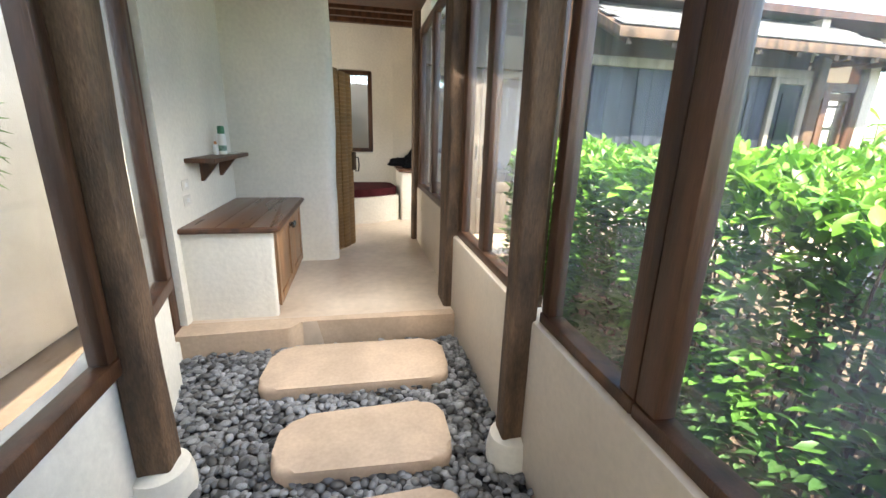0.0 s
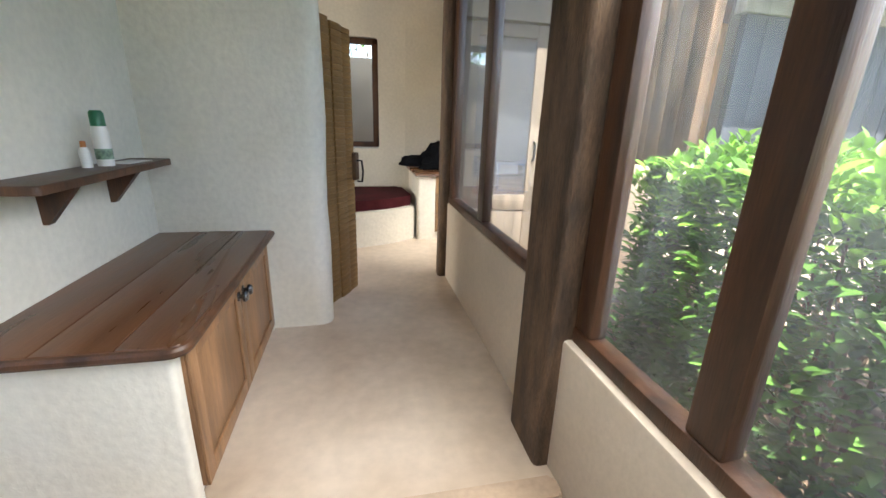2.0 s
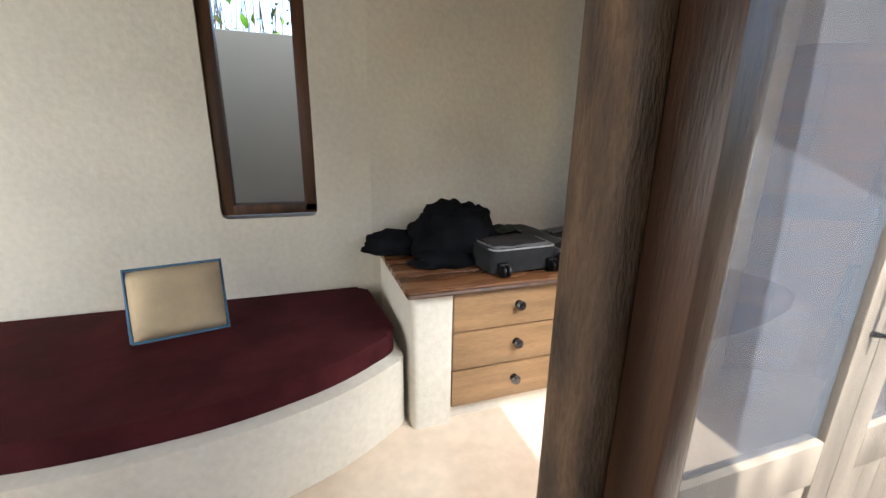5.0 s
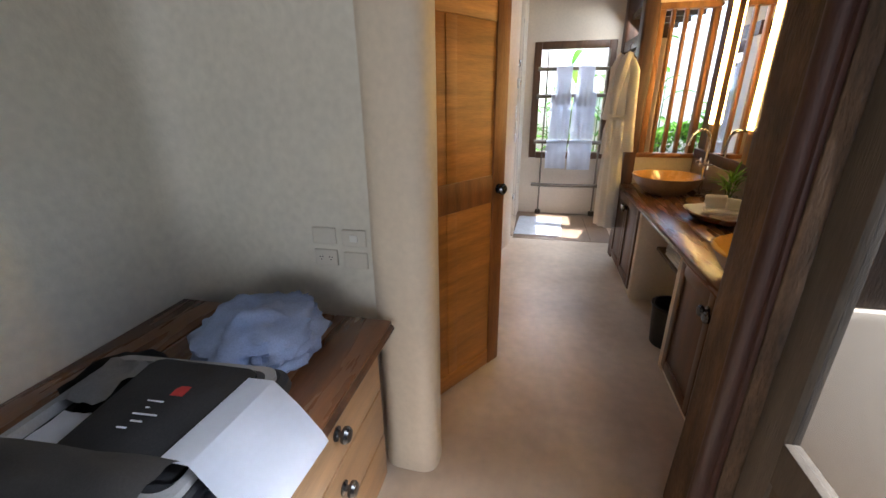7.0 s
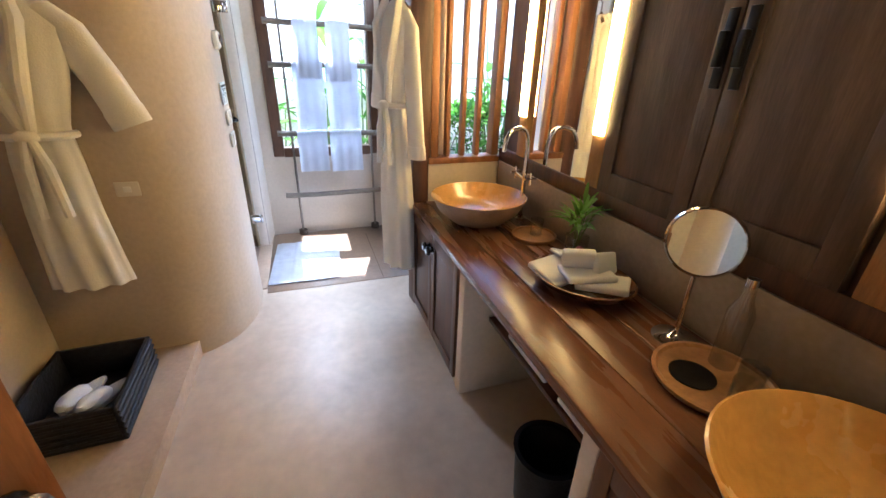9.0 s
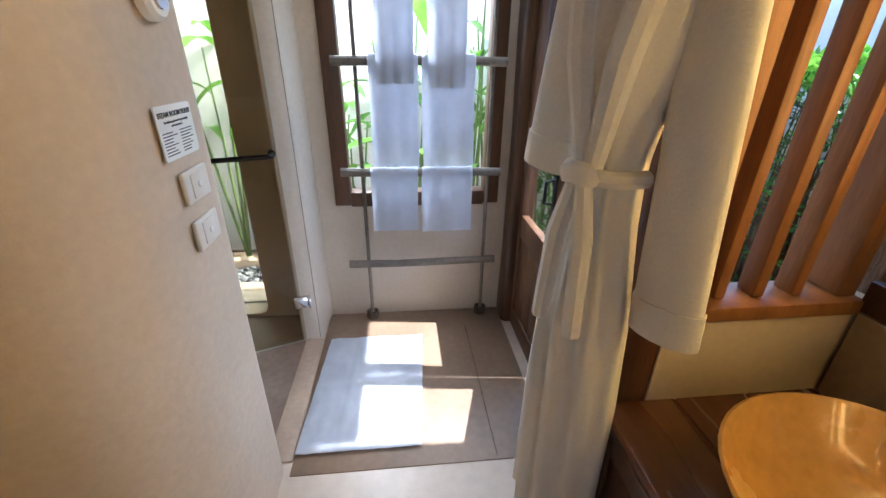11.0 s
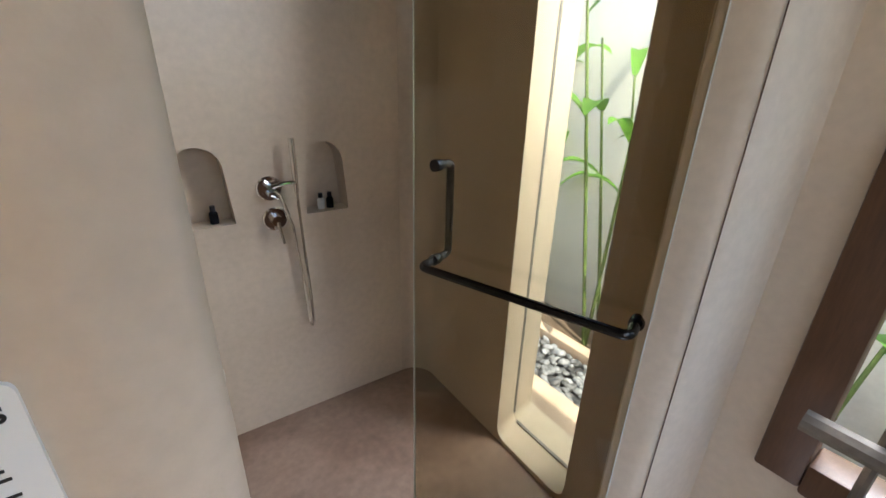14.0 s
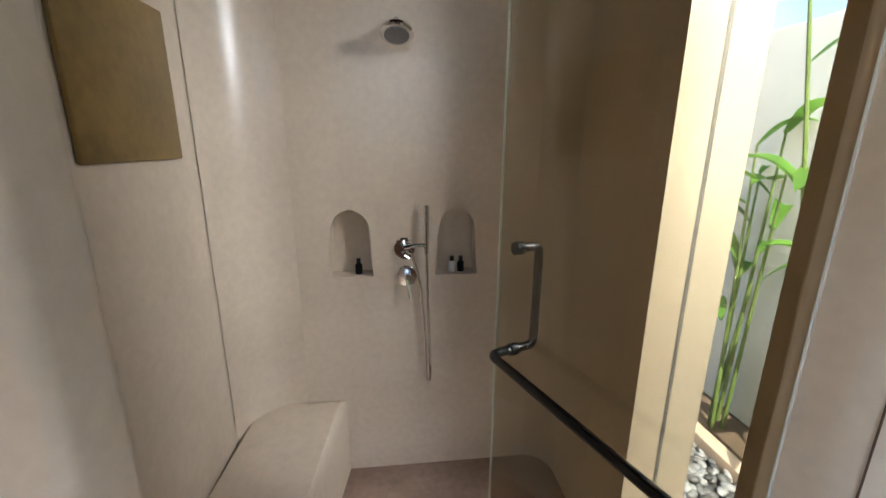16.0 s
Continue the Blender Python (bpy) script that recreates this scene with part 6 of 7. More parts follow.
sv = thing("shower_mixer", "chrome shower mixer with lever", "shower mixer", (0, 0, 0.03))
rosette(sv, 6.225, 1.085, 0.054)
bm = bm_new()
tube(bm, [(6.225, WY - 0.008, 1.085), (6.225, WY - 0.05, 1.085)], 0.024, 18)
tube(bm, [(6.225, WY - 0.045, 1.08), (6.232, WY - 0.06, 1.02), (6.236, WY - 0.066, 0.985)], [0.009, 0.007, 0.006], 8)
part("lever", bm, CHROME, sv)
hv = thing("shower_handset", "chrome hand shower with long metal hose", "hand shower", (0, 0, 0.03))
rosette(hv, 6.215, 1.225, 0.054)
bm = bm_new()
tube(bm, [(6.215, WY - 0.008, 1.235), (6.215, WY - 0.06, 1.238)], 0.016, 12)
tube(bm, arc((6.215, WY - 0.055, 1.24), (6.28, WY - 0.06, 1.26), (6.315, WY - 0.06, 1.25)), 0.010, 10)
part("bracket", bm, CHROME, hv)
bm = bm_new()
tube(bm, [(6.318, WY - 0.055, 1.21), (6.318, WY - 0.055, 1.30), (6.318, WY - 0.055, 1.44)], [0.010, 0.013, 0.013], 12)
part("wand", bm, CHROME, hv)
bm = bm_new()
tube(bm, [(6.318, WY - 0.055, 1.21), (6.325, WY - 0.05, 0.95), (6.335, WY - 0.04, 0.66), (6.338, WY - 0.035, 0.53), (6.33, WY - 0.03, 0.505), (6.318, WY - 0.03, 0.53), (6.312, WY - 0.03, 0.75), (6.29, WY - 0.035, 1.05), (6.25, WY - 0.04, 1.20), (6.222, WY - 0.05, 1.225)], 0.0065, 8)
part("hose", bm, CHROME, hv)
bm = bm_new()
tube(bm, [(6.215, WY - 0.008, 1.20), (6.215, WY - 0.04, 1.20)], 0.014, 12)
tube(bm, [(6.215, WY - 0.04, 1.20), (6.24, WY - 0.045, 1.185)], 0.006, 8)
part("diverter", bm, CHROME, hv)
hd = thing("overhead_shower", "round chrome overhead shower on the wall", "shower", (6.20, WY, 2.22))
bm = bm_new()
tube(bm, [(0, 0.0, 0.02), (0, -0.06, 0.01), (0, -0.12, -0.04)], 0.013, 10)
part("arm", bm, CHROME, hd)
bm = bm_new()
mm = Matrix.Translation((0, -0.12, -0.045)) @ pose(0, 0, 0, -24, 0, 0)
lathe(bm, [(0, 0.03), (0.03, 0.025), (0.064, 0.0), (0.068, -0.014), (0.061, -0.02), (0, -0.02)], 30, m=mm)
hh = part("head", bm, CHROME, hd)
bm = bm_new()
lathe(bm, [(0, -0.0205), (0.050, -0.0205), (0.050, -0.0225), (0, -0.0225)], 30, m=mm)
part("spray_face", bm, mat("grey_rubber", (0.25, 0.25, 0.26), 0.5), hh, "grey spray face")

for x, c in ((5.99, 0), (6.455, 1), (6.50, 0)):
    b_ = thing("toiletry_bottle", "tiny dark toiletry bottle in the niche" if c == 0 else "tiny pale toiletry bottle with black cap", "bottle", (x, SHB + 0.055, 1.116), group="bottles in the niches")
    bm = bm_new()
    lathe(bm, [(0, 0), (0.017, 0), (0.018, 0.045), (0.009, 0.055), (0, 0.055)], 14)
    part("bottle", bm, BLACK_CLOTH if c == 0 else WHITE_PLASTIC, b_)
    bm = bm_new()
    lathe(bm, [(0, 0.055), (0.011, 0.055), (0.011, 0.078), (0, 0.079)], 12)
    part("cap", bm, IRON, b_)

# hinged glass door, standing open into the shower
GH, GE = Vector((6.715, 7.270)), Vector((6.475, 7.945))
gd = thing("glass_door", "frameless glass shower door standing open", "glass door", (GH.x, GH.y, 0), math.degrees(math.atan2(GE.y - GH.y, GE.x - GH.x)))
gl_ = (GE - GH).length
bm = bm_new()
box(bm, 0.01, gl_, -0.004, 0.004, 0.014, 2.30)
part("glass_leaf", bm, SHOWER_GLASS, gd).visible_shadow = False
EDGE = mat("glass_edge", (0.75, 0.80, 0.76), 0.1, vary=0.02, bump=0)
bm = bm_new()
box(bm, gl_, gl_ + 0.002, -0.004, 0.004, 0.014, 2.30)
box(bm, 0.01, gl_, -0.004, 0.004, 0.012, 0.0135)
box(bm, 0.007, 0.0095, -0.004, 0.004, 0.014, 2.30)
part("polished_edge", bm, EDGE, gd, "polished glass edge")
DARKBAR = mat("bronze_bar", (0.05, 0.05, 0.05), 0.25, metal=0.9, vary=0.1, bump=0.02)
x1 = gl_ - 0.085
bm = bm_new()
tube(bm, [Vector((x1, 0.0, 1.18)), Vector((x1, 0.04, 1.18)), *arc((x1, 0.05, 1.18), (x1, 0.075, 1.18), (x1 - 0.025, 0.075, 1.18)), Vector((0.07, 0.075, 1.18)), *arc((0.06, 0.075, 1.18), (0.035, 0.075, 1.18), (0.035, 0.05, 1.18)), Vector((0.035, 0.0, 1.18))], 0.0125, 12)
part("towel_bar", bm, DARKBAR, gd, "dark bronze towel bar")
bm = bm_new()
tube(bm, [Vector((x1, 0.0, 1.475)), Vector((x1, -0.04, 1.475)), *arc((x1, -0.05, 1.475), (x1, -0.07, 1.475), (x1, -0.07, 1.455)), *arc((x1, -0.07, 1.20), (x1, -0.07, 1.18), (x1, -0.05, 1.18)), Vector((x1, 0.0, 1.18))], 0.0125, 12)
part("pull_handle", bm, DARKBAR, gd, "dark bronze pull handle")
for x, z in ((x1, 1.475), (x1, 1.18), (0.035, 1.18)):
    bm = bm_new()
    lathe(bm, [(0, -0.012), (0.018, -0.012), (0.018, 0.012), (0, 0.012)], 16, m=Matrix.Translation((x, 0, z)) @ pose(0, 0, 0, 90))
    part("washer", bm, DARKBAR, gd)
for z in (0.29, 2.0):
    bm = bm_new()
    box(bm, -0.035, 0.05, -0.012, 0.012, z - 0.04, z + 0.04, 0.004)
    box(bm, -0.045, -0.03, -0.03, 0.03, z - 0.04, z + 0.04, 0.003)
    part("hinge", bm, CHROME, gd, "chrome glass hinge")
bm = bm_new()
tube(bm, [(6.741, 7.203, 0.0), (6.743, 7.202, 1.2), (6.740, 7.204, 2.5)], 0.0013, 6)
solid("wall_seam", bm, WOOD_POST, "thin dark seam along the plaster jamb", "seam", "structure")
sl = bm_new()
box(sl, 7.148, 7.152, 7.575, 8.045, 0.032, 2.72)
sw_ = thing("window_10", "narrow fixed slot window in the shower wall", "window", (0, 0, 0), kind="structure")
p_ = part("pane", sl, GLASS, sw_)
p_.visible_shadow = False
bm = bm_new()
for a in ((7.576, 7.580, 0.032, 2.72), (8.040, 8.046, 0.032, 2.72)):
    box(bm, 7.142, 7.158, a[0], a[1], a[2], a[3])
box(bm, 7.142, 7.158, 7.58, 8.04, 0.032, 0.038)
part("gasket", bm, mat("grey_gasket", (0.22, 0.21, 0.19), 0.6, bump=0), sw_, "thin dark gasket")

# ---- garden court beside the corridor ----
SCREENM = bpy.data.materials.new("door_screen")
SCREENM.use_nodes = True
nt = SCREENM.node_tree
tr = nt.nodes.new("ShaderNodeBsdfTransparent")
mx = nt.nodes.new("ShaderNodeMixShader")
nt.nodes["Principled BSDF"].inputs["Base Color"].default_value = (0.052, 0.06, 0.076, 1)
nt.nodes["Principled BSDF"].inputs["Roughness"].default_value = 0.5
mx.inputs[0].default_value = 0.64
nt.links.new(tr.outputs[0], mx.inputs[1])
nt.links.new(nt.nodes["Principled BSDF"].outputs[0], mx.inputs[2])
nt.links.new(mx.outputs[0], nt.nodes["Material Output"].inputs[0])


def screen_leaf(loc, rz, w):
    """Pale weathered door leaf: screen above, upright boards below."""
    d = thing("screen_door", "pale weathered wooden door leaf with dark screen", "door", loc, rz, group="pair of screen doors")
    for nm, a in (("stile", (0, 0.115, -0.017, 2.08)), ("stile", (w - 0.09, w, -0.017, 2.08)), ("bottom_rail", (0.115, w - 0.09, -0.017, 0.12)), ("lock_rail", (0.115, w - 0.09, 0.55, 0.69)), ("top_rail", (0.115, w - 0.09, 1.98, 2.08))):
        bm = bm_new()
        box(bm, a[0], a[1], -0.02, 0.02, a[2] + 0.02, a[3] + 0.02, 0.004)
        part(nm, bm, DOOR_WOOD, d)
    for k in range(6):
        s = (w - 0.205) / 6
        bm = bm_new()
        box(bm, 0.115 + k * s, 0.115 + (k + 1) * s, -0.009, 0.009, 0.11, 0.58, 0.003)
        part("board", bm, DOOR_WOOD, d)
    bm = bm_new()
    put(bm, [(0.11, 0, 0.70), (w - 0.085, 0, 0.70), (w - 0.085, 0, 2.01), (0.11, 0, 2.01)], [(0, 1, 2, 3)])
    part("screen", bm, SCREENM, d, "dark insect screen")
    bm = bm_new()
    tube(bm, [(w - 0.045, -0.02, 1.18), (w - 0.045, -0.055, 1.17), (w - 0.045, -0.055, 1.03), (w - 0.045, -0.02, 1.02)], 0.009, 8)
    tube(bm, [(w - 0.045, 0.02, 1.18), (w - 0.045, 0.055, 1.17), (w - 0.045, 0.055, 1.03), (w - 0.045, 0.02, 1.02)], 0.009, 8)
    part("handle", bm, IRON, d)
    return d


screen_leaf((0.735, 6.28, 0.06), 0, 0.704)
screen_leaf((2.145, 6.28, 0.06), 180, 0.704)
bm = bm_new()
box(bm, 0.70, 2.235, 6.22, 6.34, 2.172, 3.22)
box(bm, 0.66, 0.73, 6.24, 6.33, -0.05, 2.17)
solid("wall_court_head", bm, DOOR_WOOD, "weathered timber frame round the screen doors", "door frame", "structure")
bm = bm_new()
box(bm, 2.149, 2.236, 6.235, 6.345, -0.05, 2.17, 0.006)
solid("wall_court_jamb", bm, WOOD_POST, "dark timber jamb beside the screen door", "door frame", "structure")
bm = bm_new()
tube(bm, [(2.192, 6.368, 0.0), (2.192, 6.368, 2.17)], 0.03, 14)
box(bm, 2.15, 2.235, 6.347, 6.362, 0.0, 2.17, 0.003)
solid("trim_court_door", bm, mat("red_brown_wood", (0.085, 0.035, 0.026), 0.5, vary=0.25, scale=2.2, fine=30, stretch=(6, 6, 0.7), bump=0.3, dist=0.003), "rounded red-brown timber moulding beside the doors", "trim", "structure")
bm = bm_new()
box(bm, 0.78, 2.196, 6.00, 6.30, -0.31, 0.052, 0.03)
solid("landing", bm, SLAB, "buff cement landing before the screen doors", "landing", "structure")
bm = bm_new()
box(bm, 0.78, 2.196, 5.46, 5.58, -0.31, -0.03, 0.02)
solid("kerb", bm, SLAB, "low buff cement kerb", "kerb", "structure")
pebble_bed("court_gravel", "grey and tan pebbles before the screen doors", lambda x, y: True, 0.80, 2.19, 5.59, 5.99, -0.085, 0.052, 0.036, PEBBLE_PALE, lambda x, y: x > 1.3, 150)


def hedge_block(name, label, x0, x1, y0, y1, z0, z1, count, size, seed, mats=None):
    """A clipped shrub: leaves on an uneven skin with gaps, twigs within; leaf colour carries sun and shade, bright on
    top, darker inside and low.
    """
    r = random.Random(seed)
    h = thing(name, label, "hedge", ((x0 + x1) / 2, (y0 + y1) / 2, z0))
    c = Vector(((x0 + x1) / 2, (y0 + y1) / 2, z0))
    sets = {"top": ([], []), "side": ([], []), "inner": ([], [])}
    for k in range(count):
        face = r.random()
        x, y, z = r.uniform(x0, x1), r.uniform(y0, y1), z0 + (z1 - z0) * r.uniform(0.08, 1)
        depth = abs(r.gauss(0, 0.09))
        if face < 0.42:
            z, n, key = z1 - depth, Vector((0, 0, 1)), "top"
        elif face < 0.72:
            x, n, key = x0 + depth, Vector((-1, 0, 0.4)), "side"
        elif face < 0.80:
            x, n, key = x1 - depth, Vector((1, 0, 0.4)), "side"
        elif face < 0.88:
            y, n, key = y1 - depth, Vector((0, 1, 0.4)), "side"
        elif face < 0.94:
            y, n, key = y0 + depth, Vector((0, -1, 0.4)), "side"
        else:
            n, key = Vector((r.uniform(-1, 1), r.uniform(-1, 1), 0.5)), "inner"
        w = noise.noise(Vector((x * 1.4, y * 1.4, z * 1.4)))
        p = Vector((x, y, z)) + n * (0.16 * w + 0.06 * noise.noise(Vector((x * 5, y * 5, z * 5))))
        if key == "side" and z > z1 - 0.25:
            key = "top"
        # deep and low leaves take the darkest colour, as painted shade
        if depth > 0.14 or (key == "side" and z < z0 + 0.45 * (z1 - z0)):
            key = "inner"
        d = n + Vector((r.uniform(-1, 1), r.uniform(-1, 1), r.uniform(-0.5, 0.9)))
        s = size * r.uniform(0.6, 1.3)
        leaf_geo(*sets[key], p - c, d, (r.uniform(-0.5, 0.5), r.uniform(-0.5, 0.5), 1), s, s * 0.45, 0.2)
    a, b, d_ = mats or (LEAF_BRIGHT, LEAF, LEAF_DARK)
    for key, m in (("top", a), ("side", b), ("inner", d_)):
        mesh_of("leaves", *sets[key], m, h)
    bm = bm_new()
    for k in range(int(40 * (x1 - x0) * (y1 - y0) ** 0.5)):
        x, y = r.uniform(x0 + 0.1, x1 - 0.1) - c.x, r.uniform(y0 + 0.1, y1 - 0.1) - c.y
        tube(bm, [(x, y, 0), (x + r.uniform(-0.08, 0.08), y + r.uniform(-0.08, 0.08), (z1 - z0) * 0.5), (x + r.uniform(-0.2, 0.2), y + r.uniform(-0.2, 0.2), (z1 - z0) * 0.9)], [0.014, 0.009, 0.004], 5)
    tagged(part("twig_mass", bm, BARK, h), kind="stuff")
    return h


hedge_block("hedge", "dense green hedge outside the windows, leaves tinted lighter on top", 1.27, 3.3, -1.6, 4.72, -0.32, 1.24, 56000, 0.078, 3)
hedge_block("shrub", "sprig of bright green leaves over the court kerb", 1.78, 2.05, 4.9, 5.25, -0.32, 0.70, 240, 0.10, 5, (LEAF_BRIGHT, LEAF_BRIGHT, LEAF))

# roof over the bathroom
rf = thing("roof", "pale grey shingled roof over the bathroom wing", "roof", (0, 0, 0.04), kind="structure")
SHINGLE = mat("pale_shingle", (0.15, 0.145, 0.135), 0.8, vary=0.15, scale=4, fine=30, bump=0.3, dist=0.005, random_tint=0.12)
sl_ang = math.atan2(0.60, 1.15)
bm = bm_new()
put(bm, [(2.3, 4.80, 2.34), (5.72, 4.80, 2.34), (5.72, 7.4, 2.34 + 2.6 * math.tan(sl_ang)), (2.3, 7.4, 2.34 + 2.6 * math.tan(sl_ang)),
         (2.3, 4.80, 2.26), (5.72, 4.80, 2.26), (5.72, 7.4, 2.26 + 2.6 * math.tan(sl_ang)), (2.3, 7.4, 2.26 + 2.6 * math.tan(sl_ang))],
    [(0, 1, 2, 3), (7, 6, 5, 4), (0, 4, 5, 1), (1, 5, 6, 2), (2, 6, 7, 3), (3, 7, 4, 0)])
part("deck", bm, WOOD_POST, rf, "dark timber roof deck")
tile = bm_new()
box(tile, 0, 0.146, 0, 0.21, 0, 0.012, 0.002, None, 1)
tile_me = finish("shingle", tile, SHINGLE)
rot = Euler((sl_ang - 0.03, 0, 0))
for r_ in range(13):
    for k in range(22):
        y = 4.78 + r_ * 0.16 * math.cos(sl_ang)
        ob = new("shingle", tile_me)
        ob.parent = rf
        ob.location = (2.32 + k * 0.15 + (0.075 if r_ % 2 else 0) + rng.uniform(-0.004, 0.004), y, 2.352 + (y - 4.80) * math.tan(sl_ang) + 0.01)
        ob.rotation_euler = rot
bm = bm_new()
box(bm, 2.3, 5.72, 4.785, 4.805, 2.25, 2.345, 0.004)
part("fascia", bm, WOOD_POST, rf, "dark weathered fascia board")
bm = bm_new()
for k in range(7):
    x = 2.4 + k * 0.5
    put(bm, [(x, 4.82, 2.20), (x + 0.06, 4.82, 2.20), (x + 0.06, 5.36, 2.47), (x, 5.36, 2.47), (x, 4.82, 2.26), (x + 0.06, 4.82, 2.26), (x + 0.06, 5.36, 2.54), (x, 5.36, 2.54)],
        [(0, 1, 2, 3), (7, 6, 5, 4), (0, 4, 5, 1), (1, 5, 6, 2), (2, 6, 7, 3), (3, 7, 4, 0)])
part("rafters", bm, WOOD_POST, rf)
post("post", 5.42, 5.34, 0.16, 0.12, -0.3, 2.4, WOOD_POST)
wx = thing("window_11", "pale timber framed window at the bathroom corner", "window", (4.80, 5.345, 0), kind="structure")
for nm, a in (("stile", (0, 0.07, 0.95, 2.13)), ("stile", (0.46, 0.54, 0.95, 2.13)), ("window_sill", (0.07, 0.46, 0.95, 1.03)), ("top_rail", (0.07, 0.46, 2.06, 2.13))):
    bm = bm_new()
    box(bm, a[0], a[1], -0.02, 0.05, a[2], a[3], 0.005)
    part(nm, bm, WOOD_GREY, wx)
bm = bm_new()
box(bm, 0.06, 0.47, 0.012, 0.018, 1.02, 2.07)
part("pane", bm, mat("dark_reflecting_glass", (0.02, 0.025, 0.03), 0.03, vary=0.0, bump=0, rough_vary=0.01), wx)

# ---- garden walls and planting ----
GWALL = mat("garden_wall_plaster", (0.80, 0.78, 0.72), 0.85, vary=0.07, scale=1.2, fine=30, bump=0.3, dist=0.006)
for nm, a, m, lb in (("garden_wall_east", (8.75, 8.95, 2.4, 13.0, -0.3, 2.5), GWALL, "white plastered garden wall behind plants"),
                     ("garden_wall_south", (4.6, 8.75, 2.4, 2.6, -0.3, 2.5), GWALL, "white plastered garden wall behind shrubs"),
                     ("garden_wall_west", (-2.7, -2.5, -1.5, 5.5, -0.3, 2.9), mat("white_garden_plaster", (0.80, 0.81, 0.80), 0.85, vary=0.12, scale=1.5, fine=30, bump=0.3), "white plastered garden wall outside the corridor"),
                     ("garden_wall_north", (-3.2, 3.4, 9.25, 9.43, -0.3, 2.235), PLASTER_TAN, "tan plastered garden wall behind the window")):
    bm = bm_new()
    box(bm, *a, 0.02)
    solid(nm, bm, m, lb, "garden wall", "structure")
for nm, a, lb in (("kerb_east", (7.34, 7.62, 5.0, 9.6, -0.31, -0.06), "buff cement apron along the wall"), ("kerb_bed", (8.14, 8.24, 5.0, 9.6, -0.31, -0.12), "buff cement kerb of the planting bed"),
                  ("apron_south", (5.3, 7.34, 5.25, 5.84, -0.31, -0.05), "buff cement apron before the garden door")):
    bm = bm_new()
    box(bm, *a, 0.015)
    solid(nm, bm, SLAB, lb, "kerb", "structure")
pebble_bed("side_gravel", "grey pebbles along the planting bed", lambda x, y: True, 7.63, 8.13, 6.4, 9.4, -0.21, 0.055, 0.038, PEBBLE, lambda x, y: 7.6 < y < 8.8, 120)
PEBBLE_WHITE = mat("white_pebble", (0.62, 0.58, 0.52), 0.6, vary=0.15, scale=8, fine=60, bump=0.2, random_tint=0.35)
pebble_bed("garden_gravel", "pale pebbles outside the garden door", lambda x, y: True, 5.3, 7.6, 4.1, 5.24, -0.16, 0.06, 0.042, PEBBLE_WHITE, lambda x, y: 5.9 < x < 7 and y > 4.6, 120)


def heliconia(loc, n, height, seed, dry=0):
    """A clump of tall stems with long drooping leaves."""
    r = random.Random(seed)
    h = thing("heliconia", "tall heliconia clump with long green leaves", "plant", loc, group="plants in the garden bed")
    v, f = [], []
    v2, f2 = [], []
    for k in range(n):
        a = r.uniform(0, 6.28)
        lean = r.uniform(0.03, 0.16)
        hh_ = height * r.uniform(0.65, 1.1)
        base = Vector((r.uniform(-0.12, 0.12), r.uniform(-0.16, 0.16), 0))
        top_ = base + Vector((math.cos(a) * lean * hh_, math.sin(a) * lean * hh_, hh_))
        mid = base.lerp(top_, 0.5) + Vector((0, 0, 0.03))
        bm = bm_new()
        tube(bm, [base, mid, top_], [0.016, 0.012, 0.007], 7)
        part("stem", bm, STEM, h)
        for q in range(2 if k % 2 else 3):
            b = a + r.uniform(-0.9, 0.9) + q * 2.4
            p = base.lerp(top_, 0.62 + 0.19 * q)
            d = Vector((math.cos(b), math.sin(b), r.uniform(0.5, 1.6))).normalized()
            ln, wd = r.uniform(0.45, 0.85), r.uniform(0.09, 0.16)
            tgt = (v2, f2) if dry and k < dry and q == 0 else (v, f)
            s = d.cross(Vector((0, 0, 1))).normalized()
            nb = len(tgt[0])
            m_ = 7
            for i in range(m_ + 1):
                t_ = i / m_
                wv = wd * math.sin(math.pi * min(1, t_ * 0.94 + 0.06)) ** 0.7 * 0.5
                c = p + d * ln * t_ + Vector((0, 0, -0.55 * ln * t_ * t_)) if tgt[0] is v else p + Vector((d.x * 0.15 * t_, d.y * 0.15 * t_, -ln * t_ * 0.8))
                tgt[0].extend([tuple(c - s * wv + Vector((0, 0, wv * 0.35))), tuple(c), tuple(c + s * wv + Vector((0, 0, wv * 0.35)))])
            for i in range(m_):
                o = nb + 3 * i
                tgt[1].extend([(o, o + 1, o + 4, o + 3), (o + 1, o + 2, o + 5, o + 4)])
    mesh_of("leaves", v, f, LEAF_BIG, h)
    if v2:
        mesh_of("dry_leaves", v2, f2, LEAF_BROWN, h, "dry orange-brown leaves")
    return h


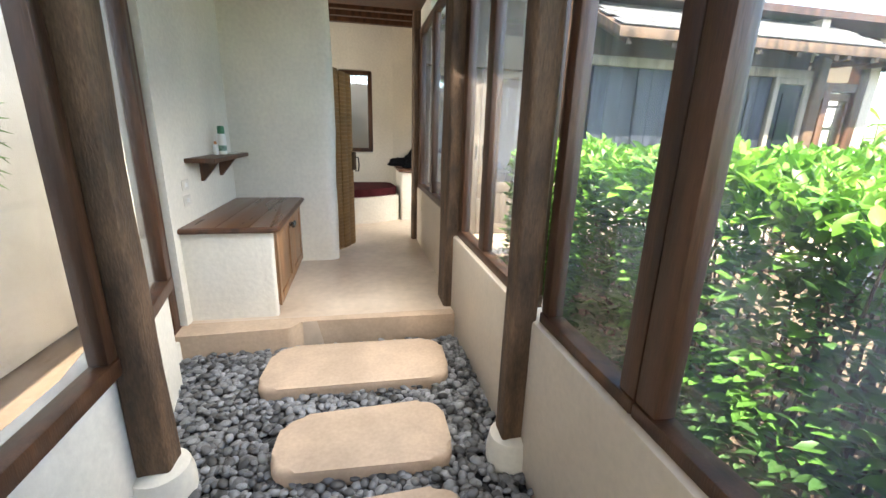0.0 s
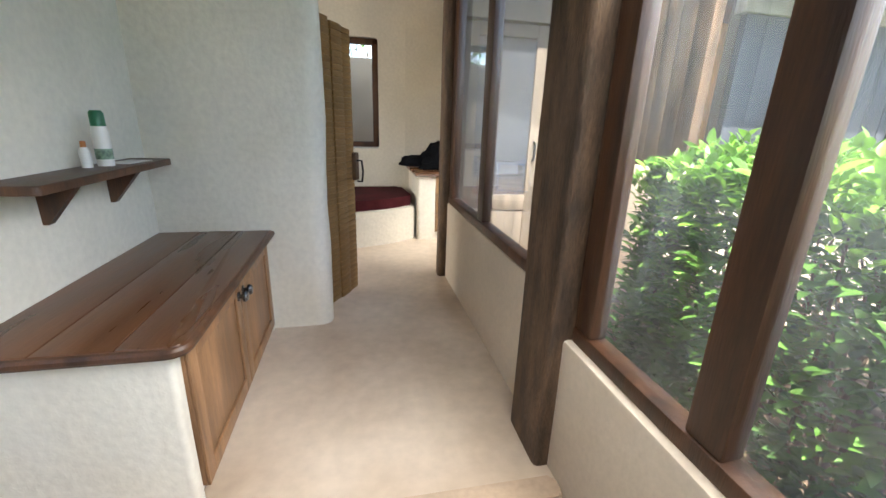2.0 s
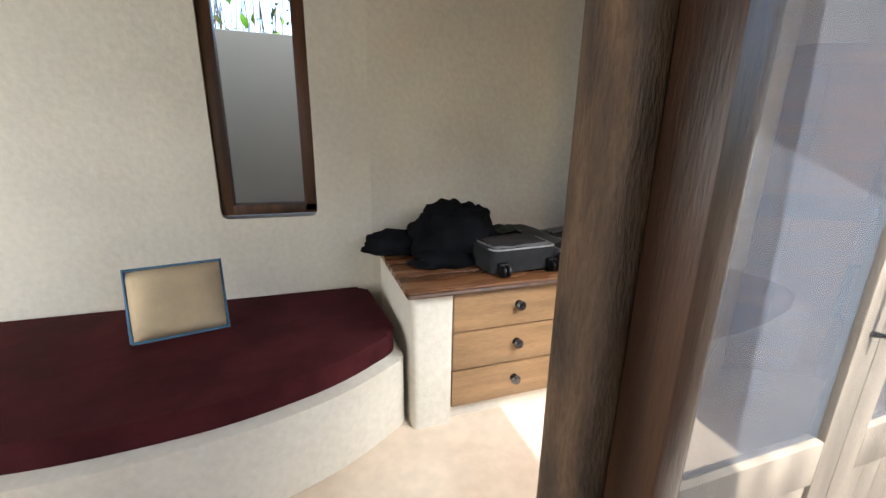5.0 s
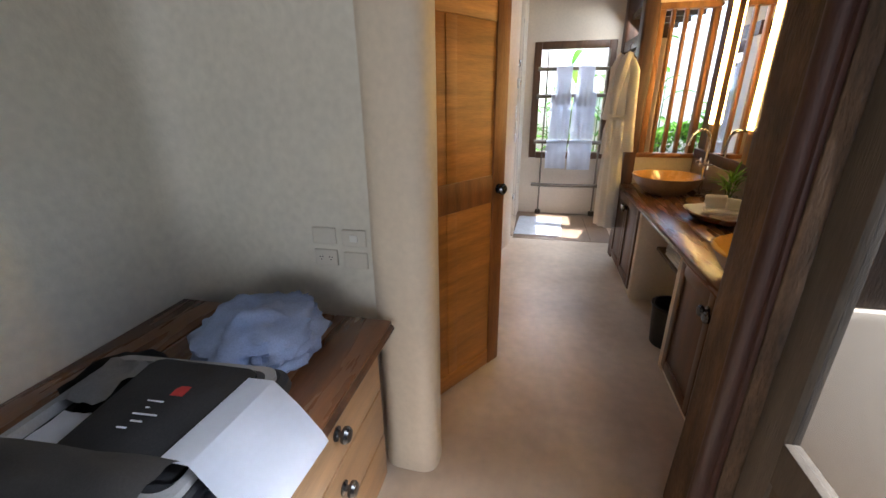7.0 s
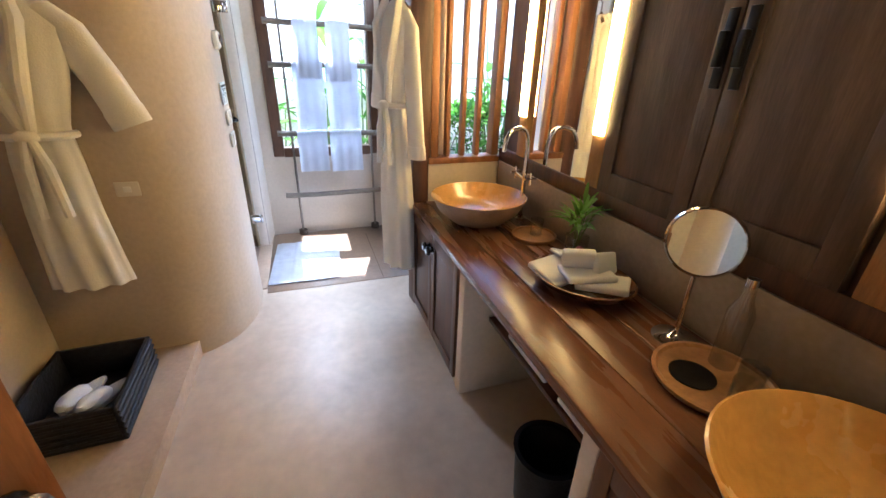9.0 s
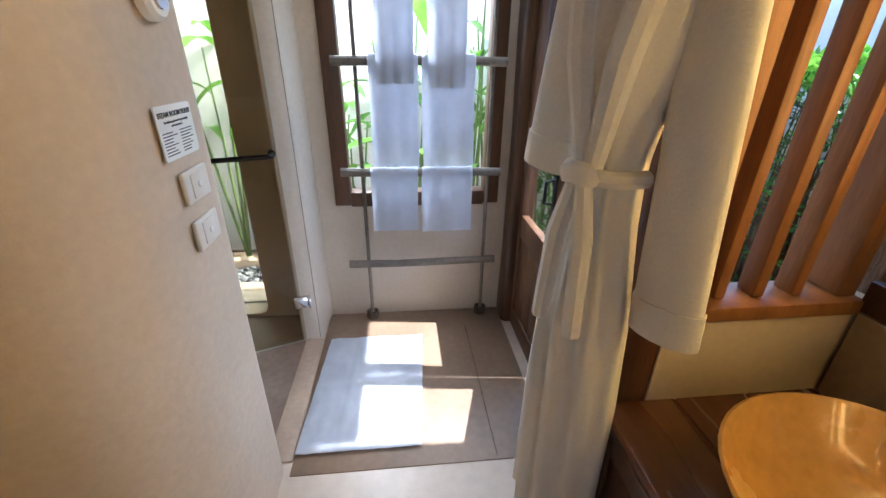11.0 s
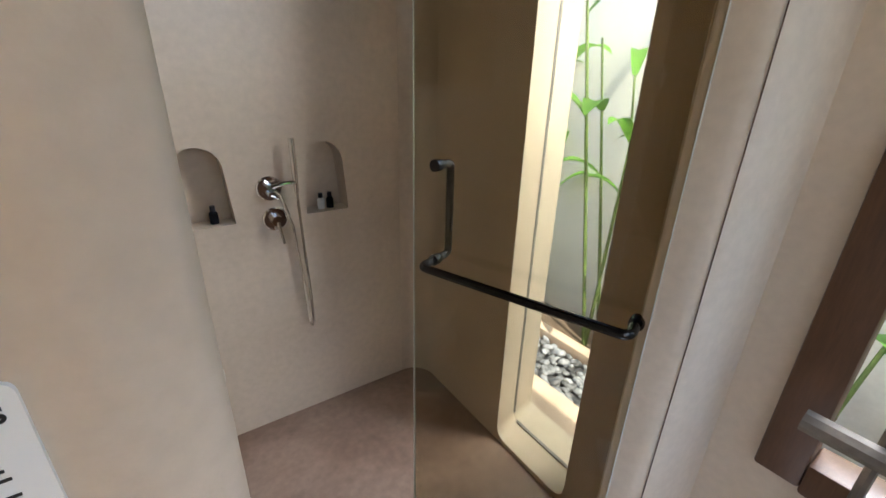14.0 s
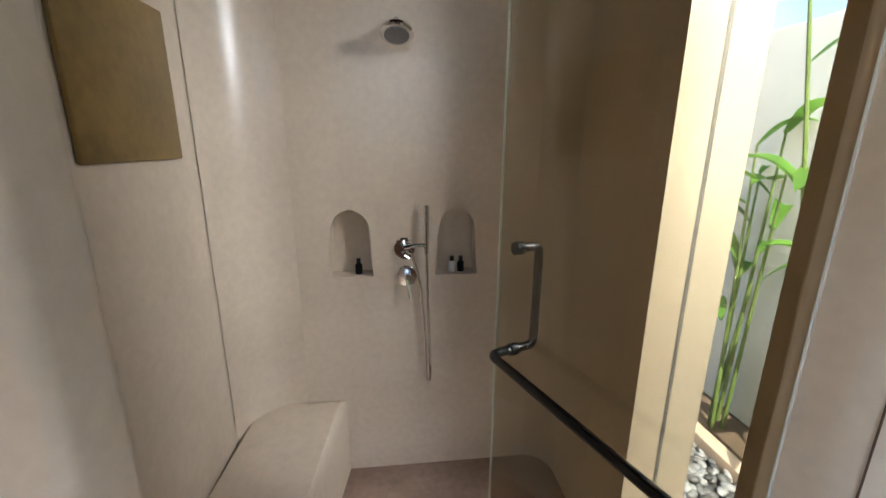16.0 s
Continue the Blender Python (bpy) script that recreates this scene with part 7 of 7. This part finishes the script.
for k, (x, y, n, hgt, dry) in enumerate(((8.48, 8.35, 7, 2.9, 0), (8.50, 9.3, 6, 2.2, 0), (8.42, 7.25, 8, 1.9, 2), (8.45, 6.6, 9, 2.3, 0), (8.35, 5.9, 9, 2.4, 0), (8.3, 5.2, 8, 2.5, 0), (7.9, 4.4, 8, 2.4, 0))):
    heliconia((x, y, -0.32), n, hgt, 20 + k, dry)
for k, (x, y) in enumerate(((6.9, -1.2), (7.8, 0.6), (8.8, 1.6), (6.2, -2.6), (9.8, -0.6), (10.5, 2.0))):
    heliconia((x, y, -0.32), 12, 2.6, 60 + k)
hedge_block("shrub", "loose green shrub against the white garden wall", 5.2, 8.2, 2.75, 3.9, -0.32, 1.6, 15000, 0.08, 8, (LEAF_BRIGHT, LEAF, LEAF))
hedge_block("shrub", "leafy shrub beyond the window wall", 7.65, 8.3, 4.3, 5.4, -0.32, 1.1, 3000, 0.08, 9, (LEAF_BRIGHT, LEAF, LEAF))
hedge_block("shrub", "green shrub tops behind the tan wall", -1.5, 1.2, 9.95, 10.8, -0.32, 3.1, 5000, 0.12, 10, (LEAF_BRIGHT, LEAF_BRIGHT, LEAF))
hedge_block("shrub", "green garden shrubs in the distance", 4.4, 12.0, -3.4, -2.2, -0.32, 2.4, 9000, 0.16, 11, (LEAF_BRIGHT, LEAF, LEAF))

# fan palm outside the left windows
fp = thing("fan_palm", "fan palm against the white garden wall", "palm", (-2.05, 2.9, -0.32))
v_, f_ = [], []
bm = bm_new()
for k in range(5):
    a = -0.9 + 0.55 * k
    c = Vector((0.12 * math.cos(a), 0.5 * math.sin(a), 1.15 + 0.14 * k))
    tube(bm, [(0, 0, 0), c * 0.6, c], [0.014, 0.01, 0.006], 6)
    for j in range(13):
        b = -1.5 + 3.0 * j / 12
        d = Vector((0.25, math.sin(a + b), math.cos(a + b) * 0.8)).normalized()
        leaf_geo(v_, f_, c, d, (1, 0, 0.2), 0.42, 0.022, 0.12)
mesh_of("leaves", v_, f_, LEAF, fp)
part("stems", bm, STEM, fp)
